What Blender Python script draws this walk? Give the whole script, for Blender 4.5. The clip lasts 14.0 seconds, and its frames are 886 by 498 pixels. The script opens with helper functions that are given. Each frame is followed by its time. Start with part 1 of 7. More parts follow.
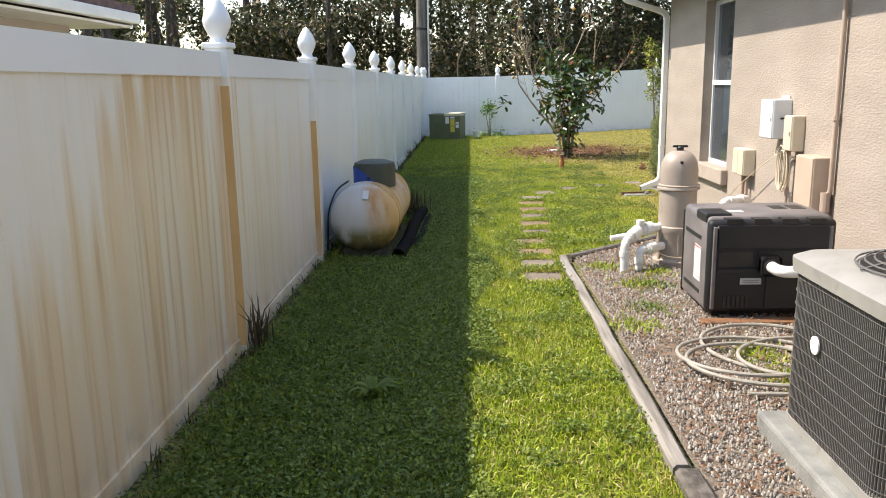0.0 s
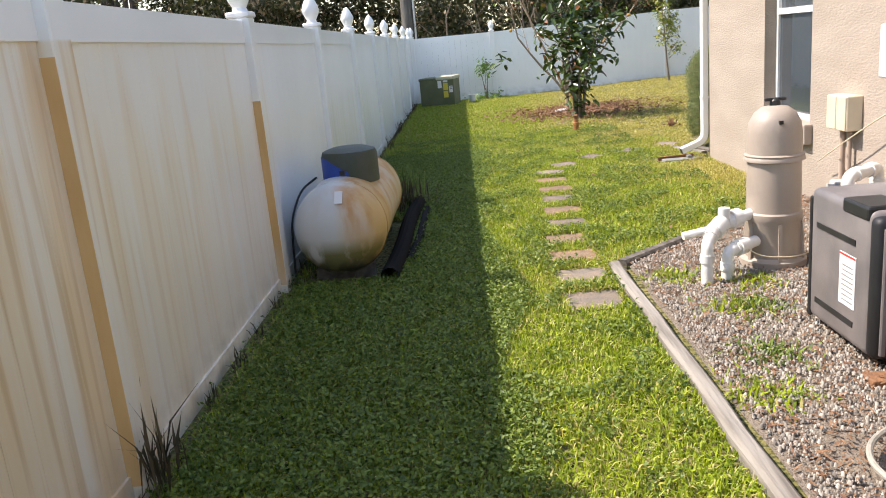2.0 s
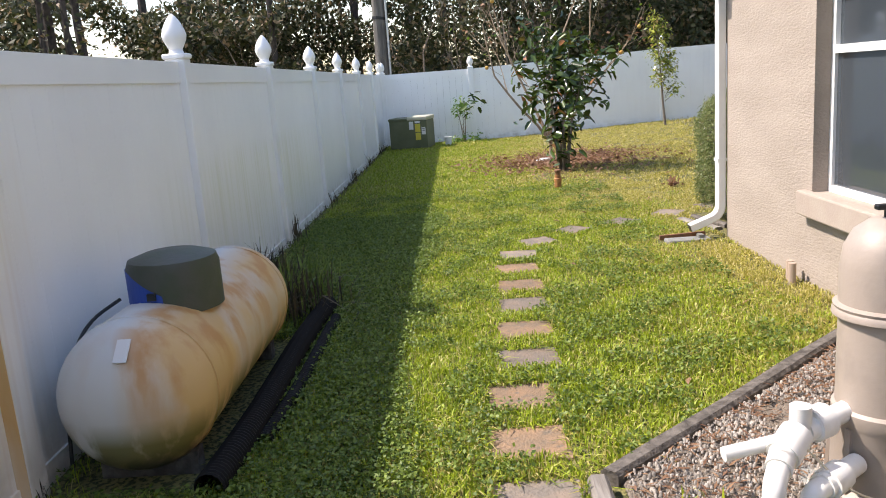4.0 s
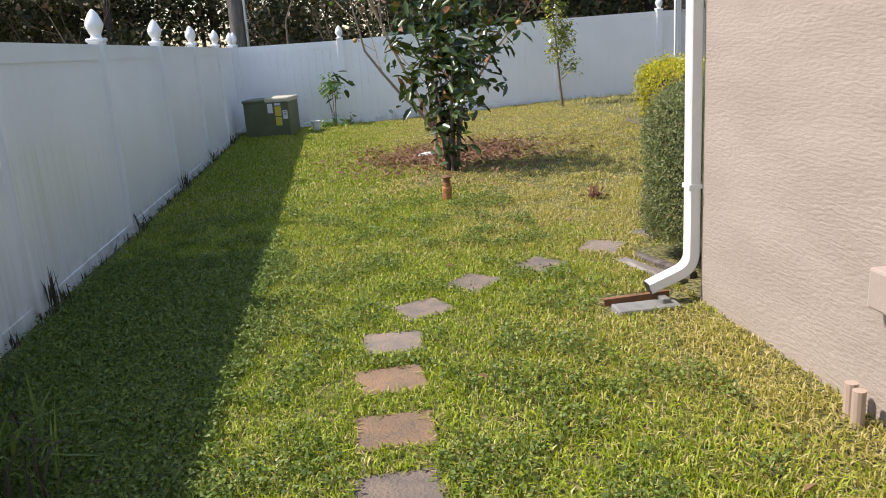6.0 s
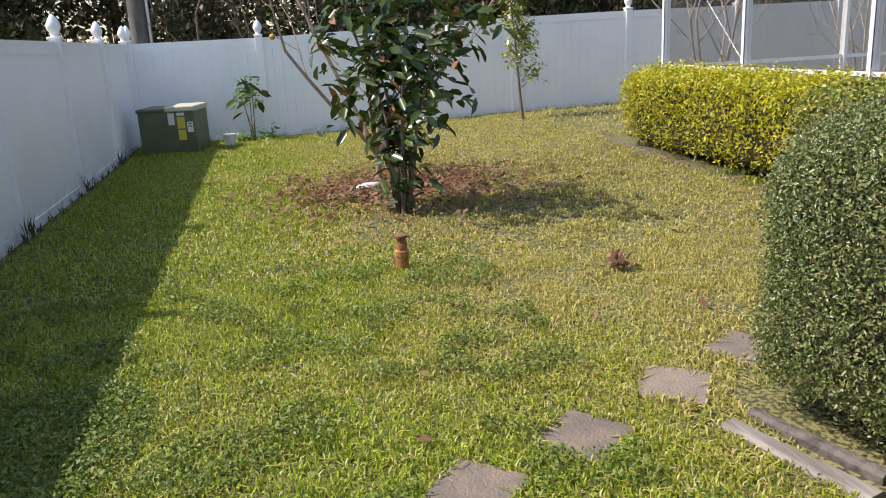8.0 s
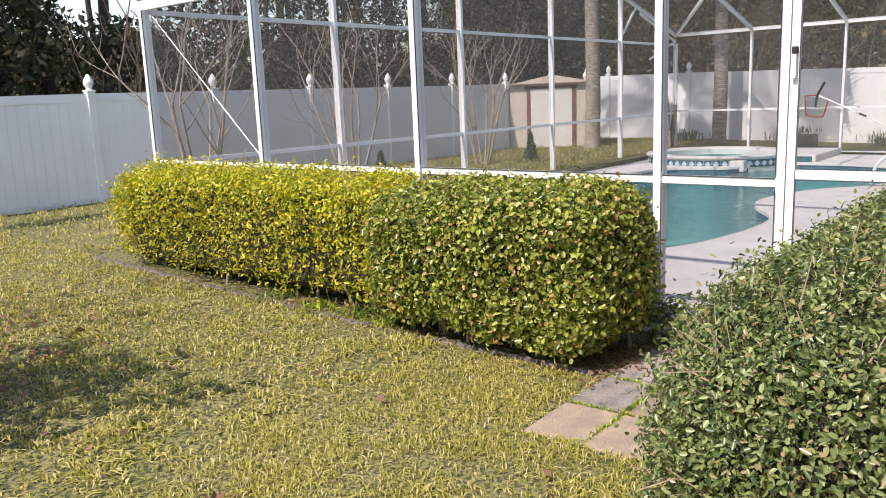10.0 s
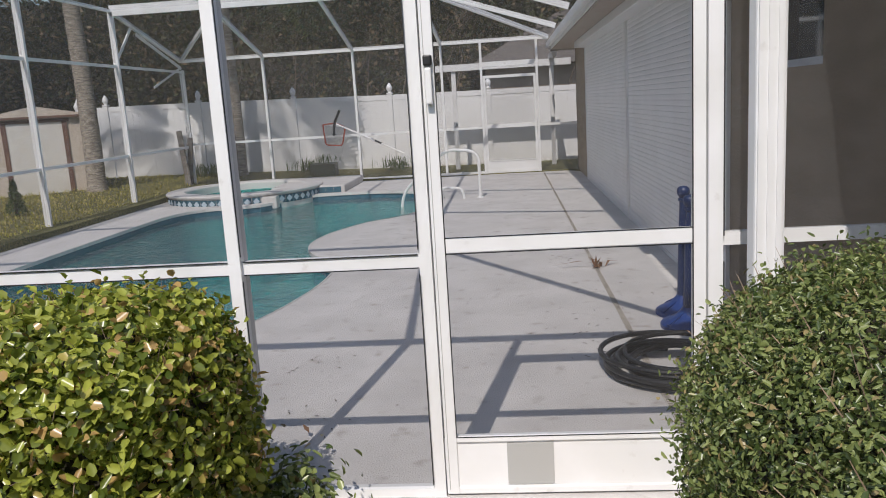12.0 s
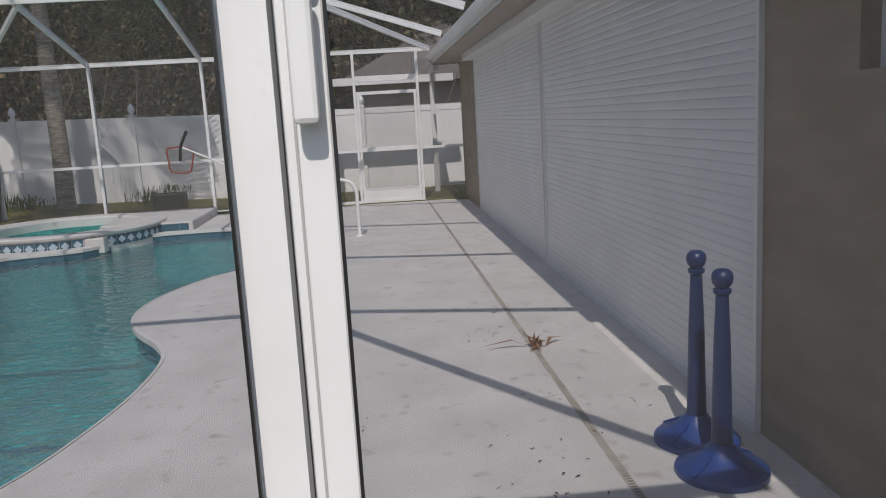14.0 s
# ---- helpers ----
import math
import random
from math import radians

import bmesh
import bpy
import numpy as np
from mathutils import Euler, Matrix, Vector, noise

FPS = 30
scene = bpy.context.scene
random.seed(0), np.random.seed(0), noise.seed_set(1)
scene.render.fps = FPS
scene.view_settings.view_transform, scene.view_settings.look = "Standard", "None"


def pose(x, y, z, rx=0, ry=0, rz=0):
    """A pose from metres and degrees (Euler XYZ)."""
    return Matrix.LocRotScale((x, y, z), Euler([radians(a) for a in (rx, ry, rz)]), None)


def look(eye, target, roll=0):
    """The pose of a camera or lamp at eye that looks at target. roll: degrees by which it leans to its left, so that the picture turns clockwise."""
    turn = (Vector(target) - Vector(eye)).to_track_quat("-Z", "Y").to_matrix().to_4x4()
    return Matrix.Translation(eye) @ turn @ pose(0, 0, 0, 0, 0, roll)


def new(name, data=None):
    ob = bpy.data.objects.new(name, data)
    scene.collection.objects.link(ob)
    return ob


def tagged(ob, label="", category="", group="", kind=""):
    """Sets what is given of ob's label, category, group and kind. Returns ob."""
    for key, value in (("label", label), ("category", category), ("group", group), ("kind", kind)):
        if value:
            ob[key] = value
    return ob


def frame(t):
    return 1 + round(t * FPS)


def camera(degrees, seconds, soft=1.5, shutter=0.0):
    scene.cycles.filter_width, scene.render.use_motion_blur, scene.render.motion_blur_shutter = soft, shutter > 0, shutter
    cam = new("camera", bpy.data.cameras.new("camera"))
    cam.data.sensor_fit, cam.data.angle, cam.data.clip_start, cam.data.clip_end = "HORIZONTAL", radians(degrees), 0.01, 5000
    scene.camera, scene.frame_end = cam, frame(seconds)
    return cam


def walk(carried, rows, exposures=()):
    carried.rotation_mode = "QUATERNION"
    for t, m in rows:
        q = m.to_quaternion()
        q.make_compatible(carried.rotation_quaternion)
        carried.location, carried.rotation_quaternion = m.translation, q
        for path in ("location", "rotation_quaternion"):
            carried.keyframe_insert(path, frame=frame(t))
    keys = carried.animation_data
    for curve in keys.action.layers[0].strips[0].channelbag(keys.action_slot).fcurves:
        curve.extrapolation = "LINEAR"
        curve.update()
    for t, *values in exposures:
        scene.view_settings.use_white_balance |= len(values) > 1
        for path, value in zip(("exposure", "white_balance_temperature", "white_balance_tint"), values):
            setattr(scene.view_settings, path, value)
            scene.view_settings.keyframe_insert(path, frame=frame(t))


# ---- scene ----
cam = camera(58.8, 14.0, soft=1.0)
PATH = [
    (0, (-0.032, 0.119, 1.541), (-0.103, 2.076, 1.13), -1.0),
    (0.5, (-0.187, 0.549, 1.492), (-0.763, 2.422, 1.091), -2.8),
    (1, (-0.236, 0.949, 1.428), (-0.756, 2.83, 0.99), -3.7),
    (1.5, (-0.164, 1.483, 1.451), (-0.502, 3.399, 0.988), -4.5),
    (2, (-0.105, 2.007, 1.474), (-0.186, 3.942, 0.977), -5.3),
    (2.5, (0.05, 2.528, 1.491), (0.0, 4.481, 1.063), -3.5),
    (2.7, (0.094, 2.748, 1.477), (0.043, 4.709, 1.087), -3.5),
    (4.8, (0.435, 5.208, 1.496), (0.418, 7.158, 1.055), -5.6),
    (5, (0.448, 5.467, 1.466), (0.514, 7.413, 1.008), -5.8),
    (5.5, (0.548, 6.092, 1.439), (0.73, 8.001, 0.872), -5.2),
    (6, (0.634, 6.755, 1.543), (0.862, 8.677, 1.036), -4.0),
    (6.5, (0.67, 7.339, 1.517), (1.008, 9.241, 0.999), -3.4),
    (7, (0.71, 7.972, 1.512), (1.041, 9.87, 0.975), -3.2),
    (7.2, (0.714, 8.23, 1.48), (1.043, 10.127, 0.938), -3.3),
    (9.3, (1.175, 10.768, 1.619), (2.245, 12.416, 1.246), -3.2),
    (9.5, (1.218, 10.957, 1.616), (2.457, 12.48, 1.237), -3.3),
    (10, (1.406, 11.407, 1.601), (2.92, 12.659, 1.224), -2.3),
    (10.5, (1.659, 11.808, 1.603), (3.423, 12.669, 1.22), -0.7),
    (11, (2.026, 12.078, 1.588), (3.89, 12.699, 1.212), -0.8),
    (11.5, (2.632, 12.304, 1.603), (4.542, 12.785, 1.254), -3.8),
    (12, (3.252, 12.477, 1.631), (5.211, 12.649, 1.267), -3.5),
    (12.5, (3.942, 12.505, 1.674), (5.915, 12.51, 1.347), -2.7),
    (13, (4.483, 12.588, 1.681), (6.455, 12.543, 1.352), -3.3),
    (13.5, (5.054, 12.62, 1.669), (7.027, 12.564, 1.345), -4.1),
    (14, (5.468, 12.697, 1.631), (7.433, 12.535, 1.297), -3.3),
]
walk(cam, [(t, look(eye, target, roll)) for t, eye, target, roll in PATH],
     exposures=[(0, 1.02, 7000, 12), (0.5, 1.14, 7050, 13), (1.0, 1.2, 7050, 16), (2.0, 1.14, 7000, 15), (2.5, 1.08, 6950, 15), (5.0, 0.88, 6750, 18), (5.6, 0.70, 6680, 17), (7.0, 0.66, 6700, 17), (10.0, 0.74, 6700, 19), (10.5, 0.42, 6700, 18), (11.0, 0.25, 6620, 17), (12.0, 0.0, 6500, 15), (14.0, -0.17, 6480, 15)])

# ---- light ----
SUN_DIR = Vector((-1.0, 0.17, 1.25)).normalized()
world = bpy.data.worlds.new("sky")
scene.world = world
world.use_nodes = True
wn = world.node_tree
sky = wn.nodes.new("ShaderNodeTexSky")
sky.sky_type, sky.sun_disc = "NISHITA", False
sky.sun_elevation, sky.sun_rotation = radians(51), radians(280)
sky.air_density, sky.dust_density = 1.2, 1.0
wn.nodes["Background"].inputs["Strength"].default_value = 0.15
wn.links.new(sky.outputs["Color"], wn.nodes["Background"].inputs["Color"])
sun = new("sun", bpy.data.lights.new("sun", "SUN"))
sun.data.energy, sun.data.angle, sun.data.color = 3.75, radians(0.5), (1.0, 0.955, 0.88)
sun.matrix_world = look(SUN_DIR * 40, (0, 0, 0))


# ---- materials ----
def mat(name, color, rough=0.7, metal=0.0, color2=None, scale=8.0, mix=0.5, bump=0.0, bump_scale=60.0,
        stretch=(1, 1, 1), vary=0.0, grime=None, grime_scale=1.5, grime_at=(0.5, 0.7), per_island=False, spec=0.5, detail=6.0):
    m = bpy.data.materials.new(name)
    m.use_nodes = True
    nt = m.node_tree
    b = nt.nodes["Principled BSDF"]
    b.inputs["Roughness"].default_value, b.inputs["Metallic"].default_value = rough, metal
    b.inputs["Specular IOR Level"].default_value = spec
    geo = nt.nodes.new("ShaderNodeNewGeometry")
    mp = nt.nodes.new("ShaderNodeMapping")
    mp.inputs["Scale"].default_value = stretch
    nt.links.new(geo.outputs["Position"], mp.inputs["Vector"])

    def noise_node(s, d=detail):
        n = nt.nodes.new("ShaderNodeTexNoise")
        n.inputs["Scale"].default_value, n.inputs["Detail"].default_value = s, d
        nt.links.new(mp.outputs["Vector"], n.inputs["Vector"])
        return n

    def ramp(sock, lo, hi):
        r = nt.nodes.new("ShaderNodeMapRange")
        r.inputs["From Min"].default_value, r.inputs["From Max"].default_value = lo, hi
        nt.links.new(sock, r.inputs["Value"])
        return r.outputs["Result"]

    def blend(a, c, fac, mode="MIX"):
        x = nt.nodes.new("ShaderNodeMix")
        x.data_type, x.blend_type = "RGBA", mode
        for sock, v in ((x.inputs["A"], a), (x.inputs["B"], c)):
            if isinstance(v, tuple):
                sock.default_value = (*v, 1)
            else:
                nt.links.new(v, sock)
        if isinstance(fac, float):
            x.inputs["Factor"].default_value = fac
        else:
            nt.links.new(fac, x.inputs["Factor"])
        return x.outputs["Result"]

    col = color
    if color2:
        n = noise_node(scale)
        col = blend(color, color2, ramp(n.outputs["Fac"], 0.5 - 0.25 * mix, 0.5 + 0.25 * mix) if mix else 0.5)
    if grime:
        g = noise_node(grime_scale)
        col = blend(col, grime, ramp(g.outputs["Fac"], *grime_at))
    if vary:
        if per_island:
            rnd = geo.outputs["Random Per Island"]
        else:
            oi = nt.nodes.new("ShaderNodeObjectInfo")
            rnd = oi.outputs["Random"]
        hsv = nt.nodes.new("ShaderNodeHueSaturation")
        v = nt.nodes.new("ShaderNodeMapRange")
        v.inputs["To Min"].default_value, v.inputs["To Max"].default_value = 1 - vary, 1 + vary
        nt.links.new(rnd, v.inputs["Value"])
        nt.links.new(v.outputs["Result"], hsv.inputs["Value"])
        if isinstance(col, tuple):
            hsv.inputs["Color"].default_value = (*col, 1)
        else:
            nt.links.new(col, hsv.inputs["Color"])
        col = hsv.outputs["Color"]
    if isinstance(col, tuple):
        b.inputs["Base Color"].default_value = (*col, 1)
    else:
        nt.links.new(col, b.inputs["Base Color"])
    if bump:
        n = noise_node(bump_scale, 4.0)
        bp = nt.nodes.new("ShaderNodeBump")
        bp.inputs["Strength"].default_value, bp.inputs["Distance"].default_value = bump, 0.02
        nt.links.new(n.outputs["Fac"], bp.inputs["Height"])
        nt.links.new(bp.outputs["Normal"], b.inputs["Normal"])
    return m


def leaf_mat(name, c1, c2, rough=0.4, c3=None, share3=0.12, trans=0.3):
    """Leaves: two greens by leaf, a few of a third colour, some light let through."""
    m = bpy.data.materials.new(name)
    m.use_nodes = True
    nt = m.node_tree
    b = nt.nodes["Principled BSDF"]
    b.inputs["Roughness"].default_value = rough
    geo = nt.nodes.new("ShaderNodeNewGeometry")
    cr = nt.nodes.new("ShaderNodeValToRGB")
    e = cr.color_ramp.elements
    e[0].color, e[1].color = (*c1, 1), (*c2, 1)
    if c3:
        e[1].position = 1 - share3
        k = e.new(1 - share3 * 0.6)
        k.color = (*c3, 1)
    nt.links.new(geo.outputs["Random Per Island"], cr.inputs["Fac"])
    nt.links.new(cr.outputs["Color"], b.inputs["Base Color"])
    t = nt.nodes.new("ShaderNodeBsdfTranslucent")
    nt.links.new(cr.outputs["Color"], t.inputs["Color"])
    mx = nt.nodes.new("ShaderNodeMixShader")
    mx.inputs["Fac"].default_value = trans
    nt.links.new(b.outputs["BSDF"], mx.inputs[1])
    nt.links.new(t.outputs["BSDF"], mx.inputs[2])
    nt.links.new(mx.outputs["Shader"], nt.nodes["Material Output"].inputs["Surface"])
    return m


def vinyl_mat(name, stained):
    """White vinyl; rust-coloured irrigation streaks run down the stretch of fence where the sprinklers hit it."""
    m = mat(name, (0.88, 0.88, 0.87), 0.35, color2=(0.84, 0.84, 0.83), scale=1.3, bump=0.03, bump_scale=5)
    nt = m.node_tree
    b = nt.nodes["Principled BSDF"]
    base = b.inputs["Base Color"].links[0].from_socket
    geo = nt.nodes.new("ShaderNodeNewGeometry")
    sep = nt.nodes.new("ShaderNodeSeparateXYZ")
    nt.links.new(geo.outputs["Position"], sep.inputs["Vector"])

    def math_node(op, a, c):
        x = nt.nodes.new("ShaderNodeMath")
        x.operation, x.use_clamp = op, op != "ADD"
        for sock, v in ((x.inputs[0], a), (x.inputs[1], c)):
            if isinstance(v, float):
                sock.default_value = v
            else:
                nt.links.new(v, sock)
        return x.outputs["Value"]

    def rng(sock, lo, hi, a=0.0, c=1.0):
        r = nt.nodes.new("ShaderNodeMapRange")
        r.inputs["From Min"].default_value, r.inputs["From Max"].default_value = lo, hi
        r.inputs["To Min"].default_value, r.inputs["To Max"].default_value = a, c
        nt.links.new(sock, r.inputs["Value"])
        return r.outputs["Result"]

    def noise_node(scale, stretch, w):
        mp = nt.nodes.new("ShaderNodeMapping")
        mp.inputs["Scale"].default_value = stretch
        mp.inputs["Location"].default_value = (w, w, w)
        nt.links.new(geo.outputs["Position"], mp.inputs["Vector"])
        n = nt.nodes.new("ShaderNodeTexNoise")
        n.inputs["Scale"].default_value, n.inputs["Detail"].default_value = scale, 5
        nt.links.new(mp.outputs["Vector"], n.inputs["Vector"])
        return n.outputs["Fac"]

    def over(col, colour, fac):
        x = nt.nodes.new("ShaderNodeMix")
        x.data_type = "RGBA"
        nt.links.new(col, x.inputs["A"])
        x.inputs["B"].default_value = (*colour, 1)
        nt.links.new(fac, x.inputs["Factor"])
        return x.outputs["Result"]

    col = base
    if stained:
        streak = noise_node(7.0, (1, 1, 0.06), 3.0)
        fine = noise_node(22.0, (1, 1, 0.035), 8.0)
        along = math_node("MULTIPLY", rng(sep.outputs["Y"], 7.4, 6.8), math_node("MULTIPLY", rng(sep.outputs["Y"], 1.6, 2.5), rng(sep.outputs["Y"], 5.0, 4.5, 0.38, 1.0)))
        rise = rng(sep.outputs["Y"], 2.2, 3.7, 0.55, 1.8)
        rise = math_node("ADD", rise, rng(sep.outputs["Y"], 4.5, 4.7, 0.0, -0.6))
        rise = math_node("ADD", rise, rng(streak, 0.35, 0.65, -0.3, 0.4))
        low = rng(math_node("ADD", rise, rng(sep.outputs["Z"], 0.0, 2.0, 0.0, -2.0)), -0.05, 0.30)
        rail = rng(sep.outputs["Z"], 1.605, 1.595)
        mask = math_node("MULTIPLY", math_node("MULTIPLY", along, rail), rng(low, 0.0, 1.0, 0.06, 1.0))
        wash = math_node("MULTIPLY", math_node("MULTIPLY", rng(sep.outputs["Y"], 0.5, 3.0, 0.25, 1.0), rng(sep.outputs["Y"], 7.5, 5.0)), rail)
        wash = math_node("MULTIPLY", wash, rng(noise_node(3.0, (1, 1, 0.12), 6.0), 0.3, 0.7, 0.35, 0.85))
        col = over(col, (0.85, 0.765, 0.61), wash)
        f1 = math_node("MULTIPLY", mask, rng(streak, 0.34, 0.60, 0.15, 0.85))
        col = over(col, (0.79, 0.62, 0.40), f1)
        f2 = math_node("MULTIPLY", mask, rng(fine, 0.52, 0.66, 0.0, 0.55))
        col = over(col, (0.56, 0.37, 0.17), f2)
        f4 = math_node("MULTIPLY", math_node("MULTIPLY", mask, rng(sep.outputs["Z"], 1.2, 1.6)), rng(streak, 0.4, 0.6, 0.0, 0.8))
        col = over(col, (0.62, 0.40, 0.17), f4)
        far = math_node("MULTIPLY", rng(sep.outputs["Y"], 8.5, 10.5), rng(sep.outputs["Y"], 15.0, 12.0))
        f3 = math_node("MULTIPLY", far, math_node("MULTIPLY", rng(sep.outputs["Z"], 1.15, 1.0), rng(fine, 0.45, 0.7, 0.0, 0.35)))
        col = over(col, (0.55, 0.56, 0.34), f3)
    dirt = math_node("MULTIPLY", rng(sep.outputs["Z"], 0.28, 0.0), rng(noise_node(9.0, (1, 1, 1), 1.0), 0.4, 0.75, 0.0, 0.7))
    col = over(col, (0.30, 0.27, 0.20), dirt)
    nt.links.new(col, b.inputs["Base Color"])
    return m


def grass_ground_mat():
    m = mat("lawn_soil", (0.145, 0.14, 0.04), 0.95, color2=(0.27, 0.23, 0.09), scale=0.9, mix=1.0, bump=0.6, bump_scale=45,
            grime=(0.05, 0.055, 0.016), grime_scale=40, grime_at=(0.46, 0.56))
    return m


def screen_mat():
    """Insect screen: a fine mesh, which lets most light through."""
    m = bpy.data.materials.new("insect_screen")
    m.use_nodes = True
    nt = m.node_tree
    d = nt.nodes.new("ShaderNodeBsdfDiffuse")
    d.inputs["Color"].default_value = (0.09, 0.09, 0.09, 1)
    t = nt.nodes.new("ShaderNodeBsdfTransparent")
    mx = nt.nodes.new("ShaderNodeMixShader")
    mx.inputs["Fac"].default_value = 0.26
    nt.links.new(t.outputs["BSDF"], mx.inputs[1])
    nt.links.new(d.outputs["BSDF"], mx.inputs[2])
    nt.links.new(mx.outputs["Shader"], nt.nodes["Material Output"].inputs["Surface"])
    return m


def water_mat():
    m = bpy.data.materials.new("pool_water")
    m.use_nodes = True
    nt = m.node_tree
    t = nt.nodes.new("ShaderNodeBsdfTransparent")
    t.inputs["Color"].default_value = (0.20, 0.86, 0.83, 1)
    g = nt.nodes.new("ShaderNodeBsdfGlossy")
    g.inputs["Roughness"].default_value = 0.03
    fr = nt.nodes.new("ShaderNodeFresnel")
    fr.inputs["IOR"].default_value = 1.33
    geo = nt.nodes.new("ShaderNodeNewGeometry")
    mp = nt.nodes.new("ShaderNodeMapping")
    mp.inputs["Scale"].default_value = (1.6, 0.9, 1)
    nt.links.new(geo.outputs["Position"], mp.inputs["Vector"])
    n = nt.nodes.new("ShaderNodeTexNoise")
    n.inputs["Scale"].default_value, n.inputs["Detail"].default_value = 5.5, 3.0
    n.inputs["Distortion"].default_value = 0.8
    nt.links.new(mp.outputs["Vector"], n.inputs["Vector"])
    bp = nt.nodes.new("ShaderNodeBump")
    bp.inputs["Strength"].default_value, bp.inputs["Distance"].default_value = 1.0, 0.06
    nt.links.new(n.outputs["Fac"], bp.inputs["Height"])
    nt.links.new(bp.outputs["Normal"], g.inputs["Normal"])
    nt.links.new(bp.outputs["Normal"], fr.inputs["Normal"])
    mx = nt.nodes.new("ShaderNodeMixShader")
    k = nt.nodes.new("ShaderNodeMath")
    k.operation = "MULTIPLY"
    k.inputs[1].default_value = 0.75
    nt.links.new(fr.outputs["Fac"], k.inputs[0])
    nt.links.new(k.outputs["Value"], mx.inputs["Fac"])
    nt.links.new(t.outputs["BSDF"], mx.inputs[1])
    nt.links.new(g.outputs["BSDF"], mx.inputs[2])
    nt.links.new(mx.outputs["Shader"], nt.nodes["Material Output"].inputs["Surface"])
    return m


def glass_mat():
    m = mat("window_glass", (0.05, 0.06, 0.07), 0.04, spec=0.9)
    return m


VINYL = vinyl_mat("white_vinyl_stained", True)
VINYL_CLEAN = vinyl_mat("white_vinyl", False)
RUST_VINYL = mat("rust_stained_vinyl", (0.74, 0.49, 0.23), 0.5, color2=(0.64, 0.38, 0.15), scale=6, stretch=(1, 1, 0.2), grime=(0.72, 0.66, 0.55), grime_scale=3, grime_at=(0.55, 0.75))
STUCCO = mat("beige_stucco", (0.375, 0.315, 0.262), 0.9, color2=(0.335, 0.28, 0.23), scale=3.0, bump=0.33, bump_scale=48, stretch=(1, 0.5, 1.6), detail=5.0)
STUCCO_TAN = mat("tan_brown_stucco", (0.335, 0.265, 0.19), 0.9, color2=(0.29, 0.225, 0.155), scale=4.0, bump=0.3, bump_scale=40, stretch=(0.5, 1, 1.6), detail=5.0)
STUCCO_SMOOTH = mat("smooth_beige_paint", (0.395, 0.332, 0.275), 0.85, color2=(0.37, 0.30, 0.25), scale=5, bump=0.1)
WHITE_METAL = mat("white_painted_aluminium", (0.80, 0.80, 0.79), 0.35, color2=(0.74, 0.74, 0.72), scale=3, grime=(0.55, 0.53, 0.48), grime_scale=9, grime_at=(0.66, 0.8))
WHITE_PLASTIC = mat("white_pvc", (0.80, 0.79, 0.76), 0.35, color2=(0.72, 0.70, 0.65), scale=12)
SOIL = grass_ground_mat()
CONCRETE = mat("pale_deck_concrete", (0.62, 0.60, 0.575), 0.85, color2=(0.53, 0.51, 0.485), scale=2.2, mix=0.7, bump=0.35, bump_scale=110, grime=(0.36, 0.33, 0.29), grime_scale=7.0, grime_at=(0.60, 0.78), detail=9.0)
PAD = mat("grey_concrete", (0.26, 0.26, 0.24), 0.9, color2=(0.18, 0.18, 0.165), scale=7, bump=0.3, bump_scale=90)
STONE = mat("stepping_stone", (0.235, 0.18, 0.135), 0.9, color2=(0.165, 0.14, 0.115), scale=9, bump=0.5, bump_scale=70, vary=0.22)
STONE_TAN = mat("tan_stepping_stone", (0.28, 0.175, 0.10), 0.9, color2=(0.20, 0.14, 0.09), scale=7, bump=0.5, bump_scale=70, vary=0.15, grime=(0.15, 0.12, 0.09), grime_scale=22, grime_at=(0.55, 0.7))
GRAVEL = mat("pale_gravel", (0.23, 0.20, 0.17), 0.9, color2=(0.37, 0.335, 0.29), scale=30, vary=0.4, per_island=True)
MULCH_SOIL = mat("gravel_bed_soil", (0.15, 0.115, 0.085), 0.95, color2=(0.27, 0.225, 0.175), scale=40, mix=1.0, bump=0.9, bump_scale=90)
TIMBER = mat("weathered_timber", (0.28, 0.255, 0.225), 0.9, color2=(0.15, 0.13, 0.11), scale=22, stretch=(1, 0.08, 1), bump=0.6, bump_scale=30)
TIMBER_X = mat("dark_weathered_timber", (0.15, 0.13, 0.11), 0.9, color2=(0.07, 0.06, 0.05), scale=18, bump=0.6, bump_scale=40)
TANK = mat("faded_tank_paint", (0.58, 0.56, 0.52), 0.55, color2=(0.64, 0.62, 0.58), scale=3, bump=0.05)
DARK_GREEN = mat("dark_green_plastic", (0.045, 0.06, 0.035), 0.55, color2=(0.06, 0.065, 0.05), scale=9, bump=0.1)
BLUE_TARP = mat("blue_plastic", (0.015, 0.06, 0.32), 0.5)
BLACK = mat("black_plastic", (0.012, 0.012, 0.013), 0.45, color2=(0.02, 0.02, 0.02), scale=10)
BLACK_MATT = mat("black_corrugated_plastic", (0.01, 0.0095, 0.009), 0.85, spec=0.2)
HEATER_GREY = mat("warm_grey_plastic", (0.19, 0.17, 0.165), 0.5, color2=(0.13, 0.118, 0.118), scale=4, bump=0.08, bump_scale=160)
HEATER_BLACK = mat("charcoal_plastic", (0.009, 0.0095, 0.011), 0.55, color2=(0.014, 0.014, 0.016), scale=5, bump=0.08, bump_scale=160)
LABEL_WHITE = mat("label_paper", (0.72, 0.70, 0.68), 0.6)
LABEL_YELLOW = mat("yellow_label", (0.62, 0.50, 0.06), 0.6)
RED = mat("red_print", (0.5, 0.05, 0.04), 0.6)
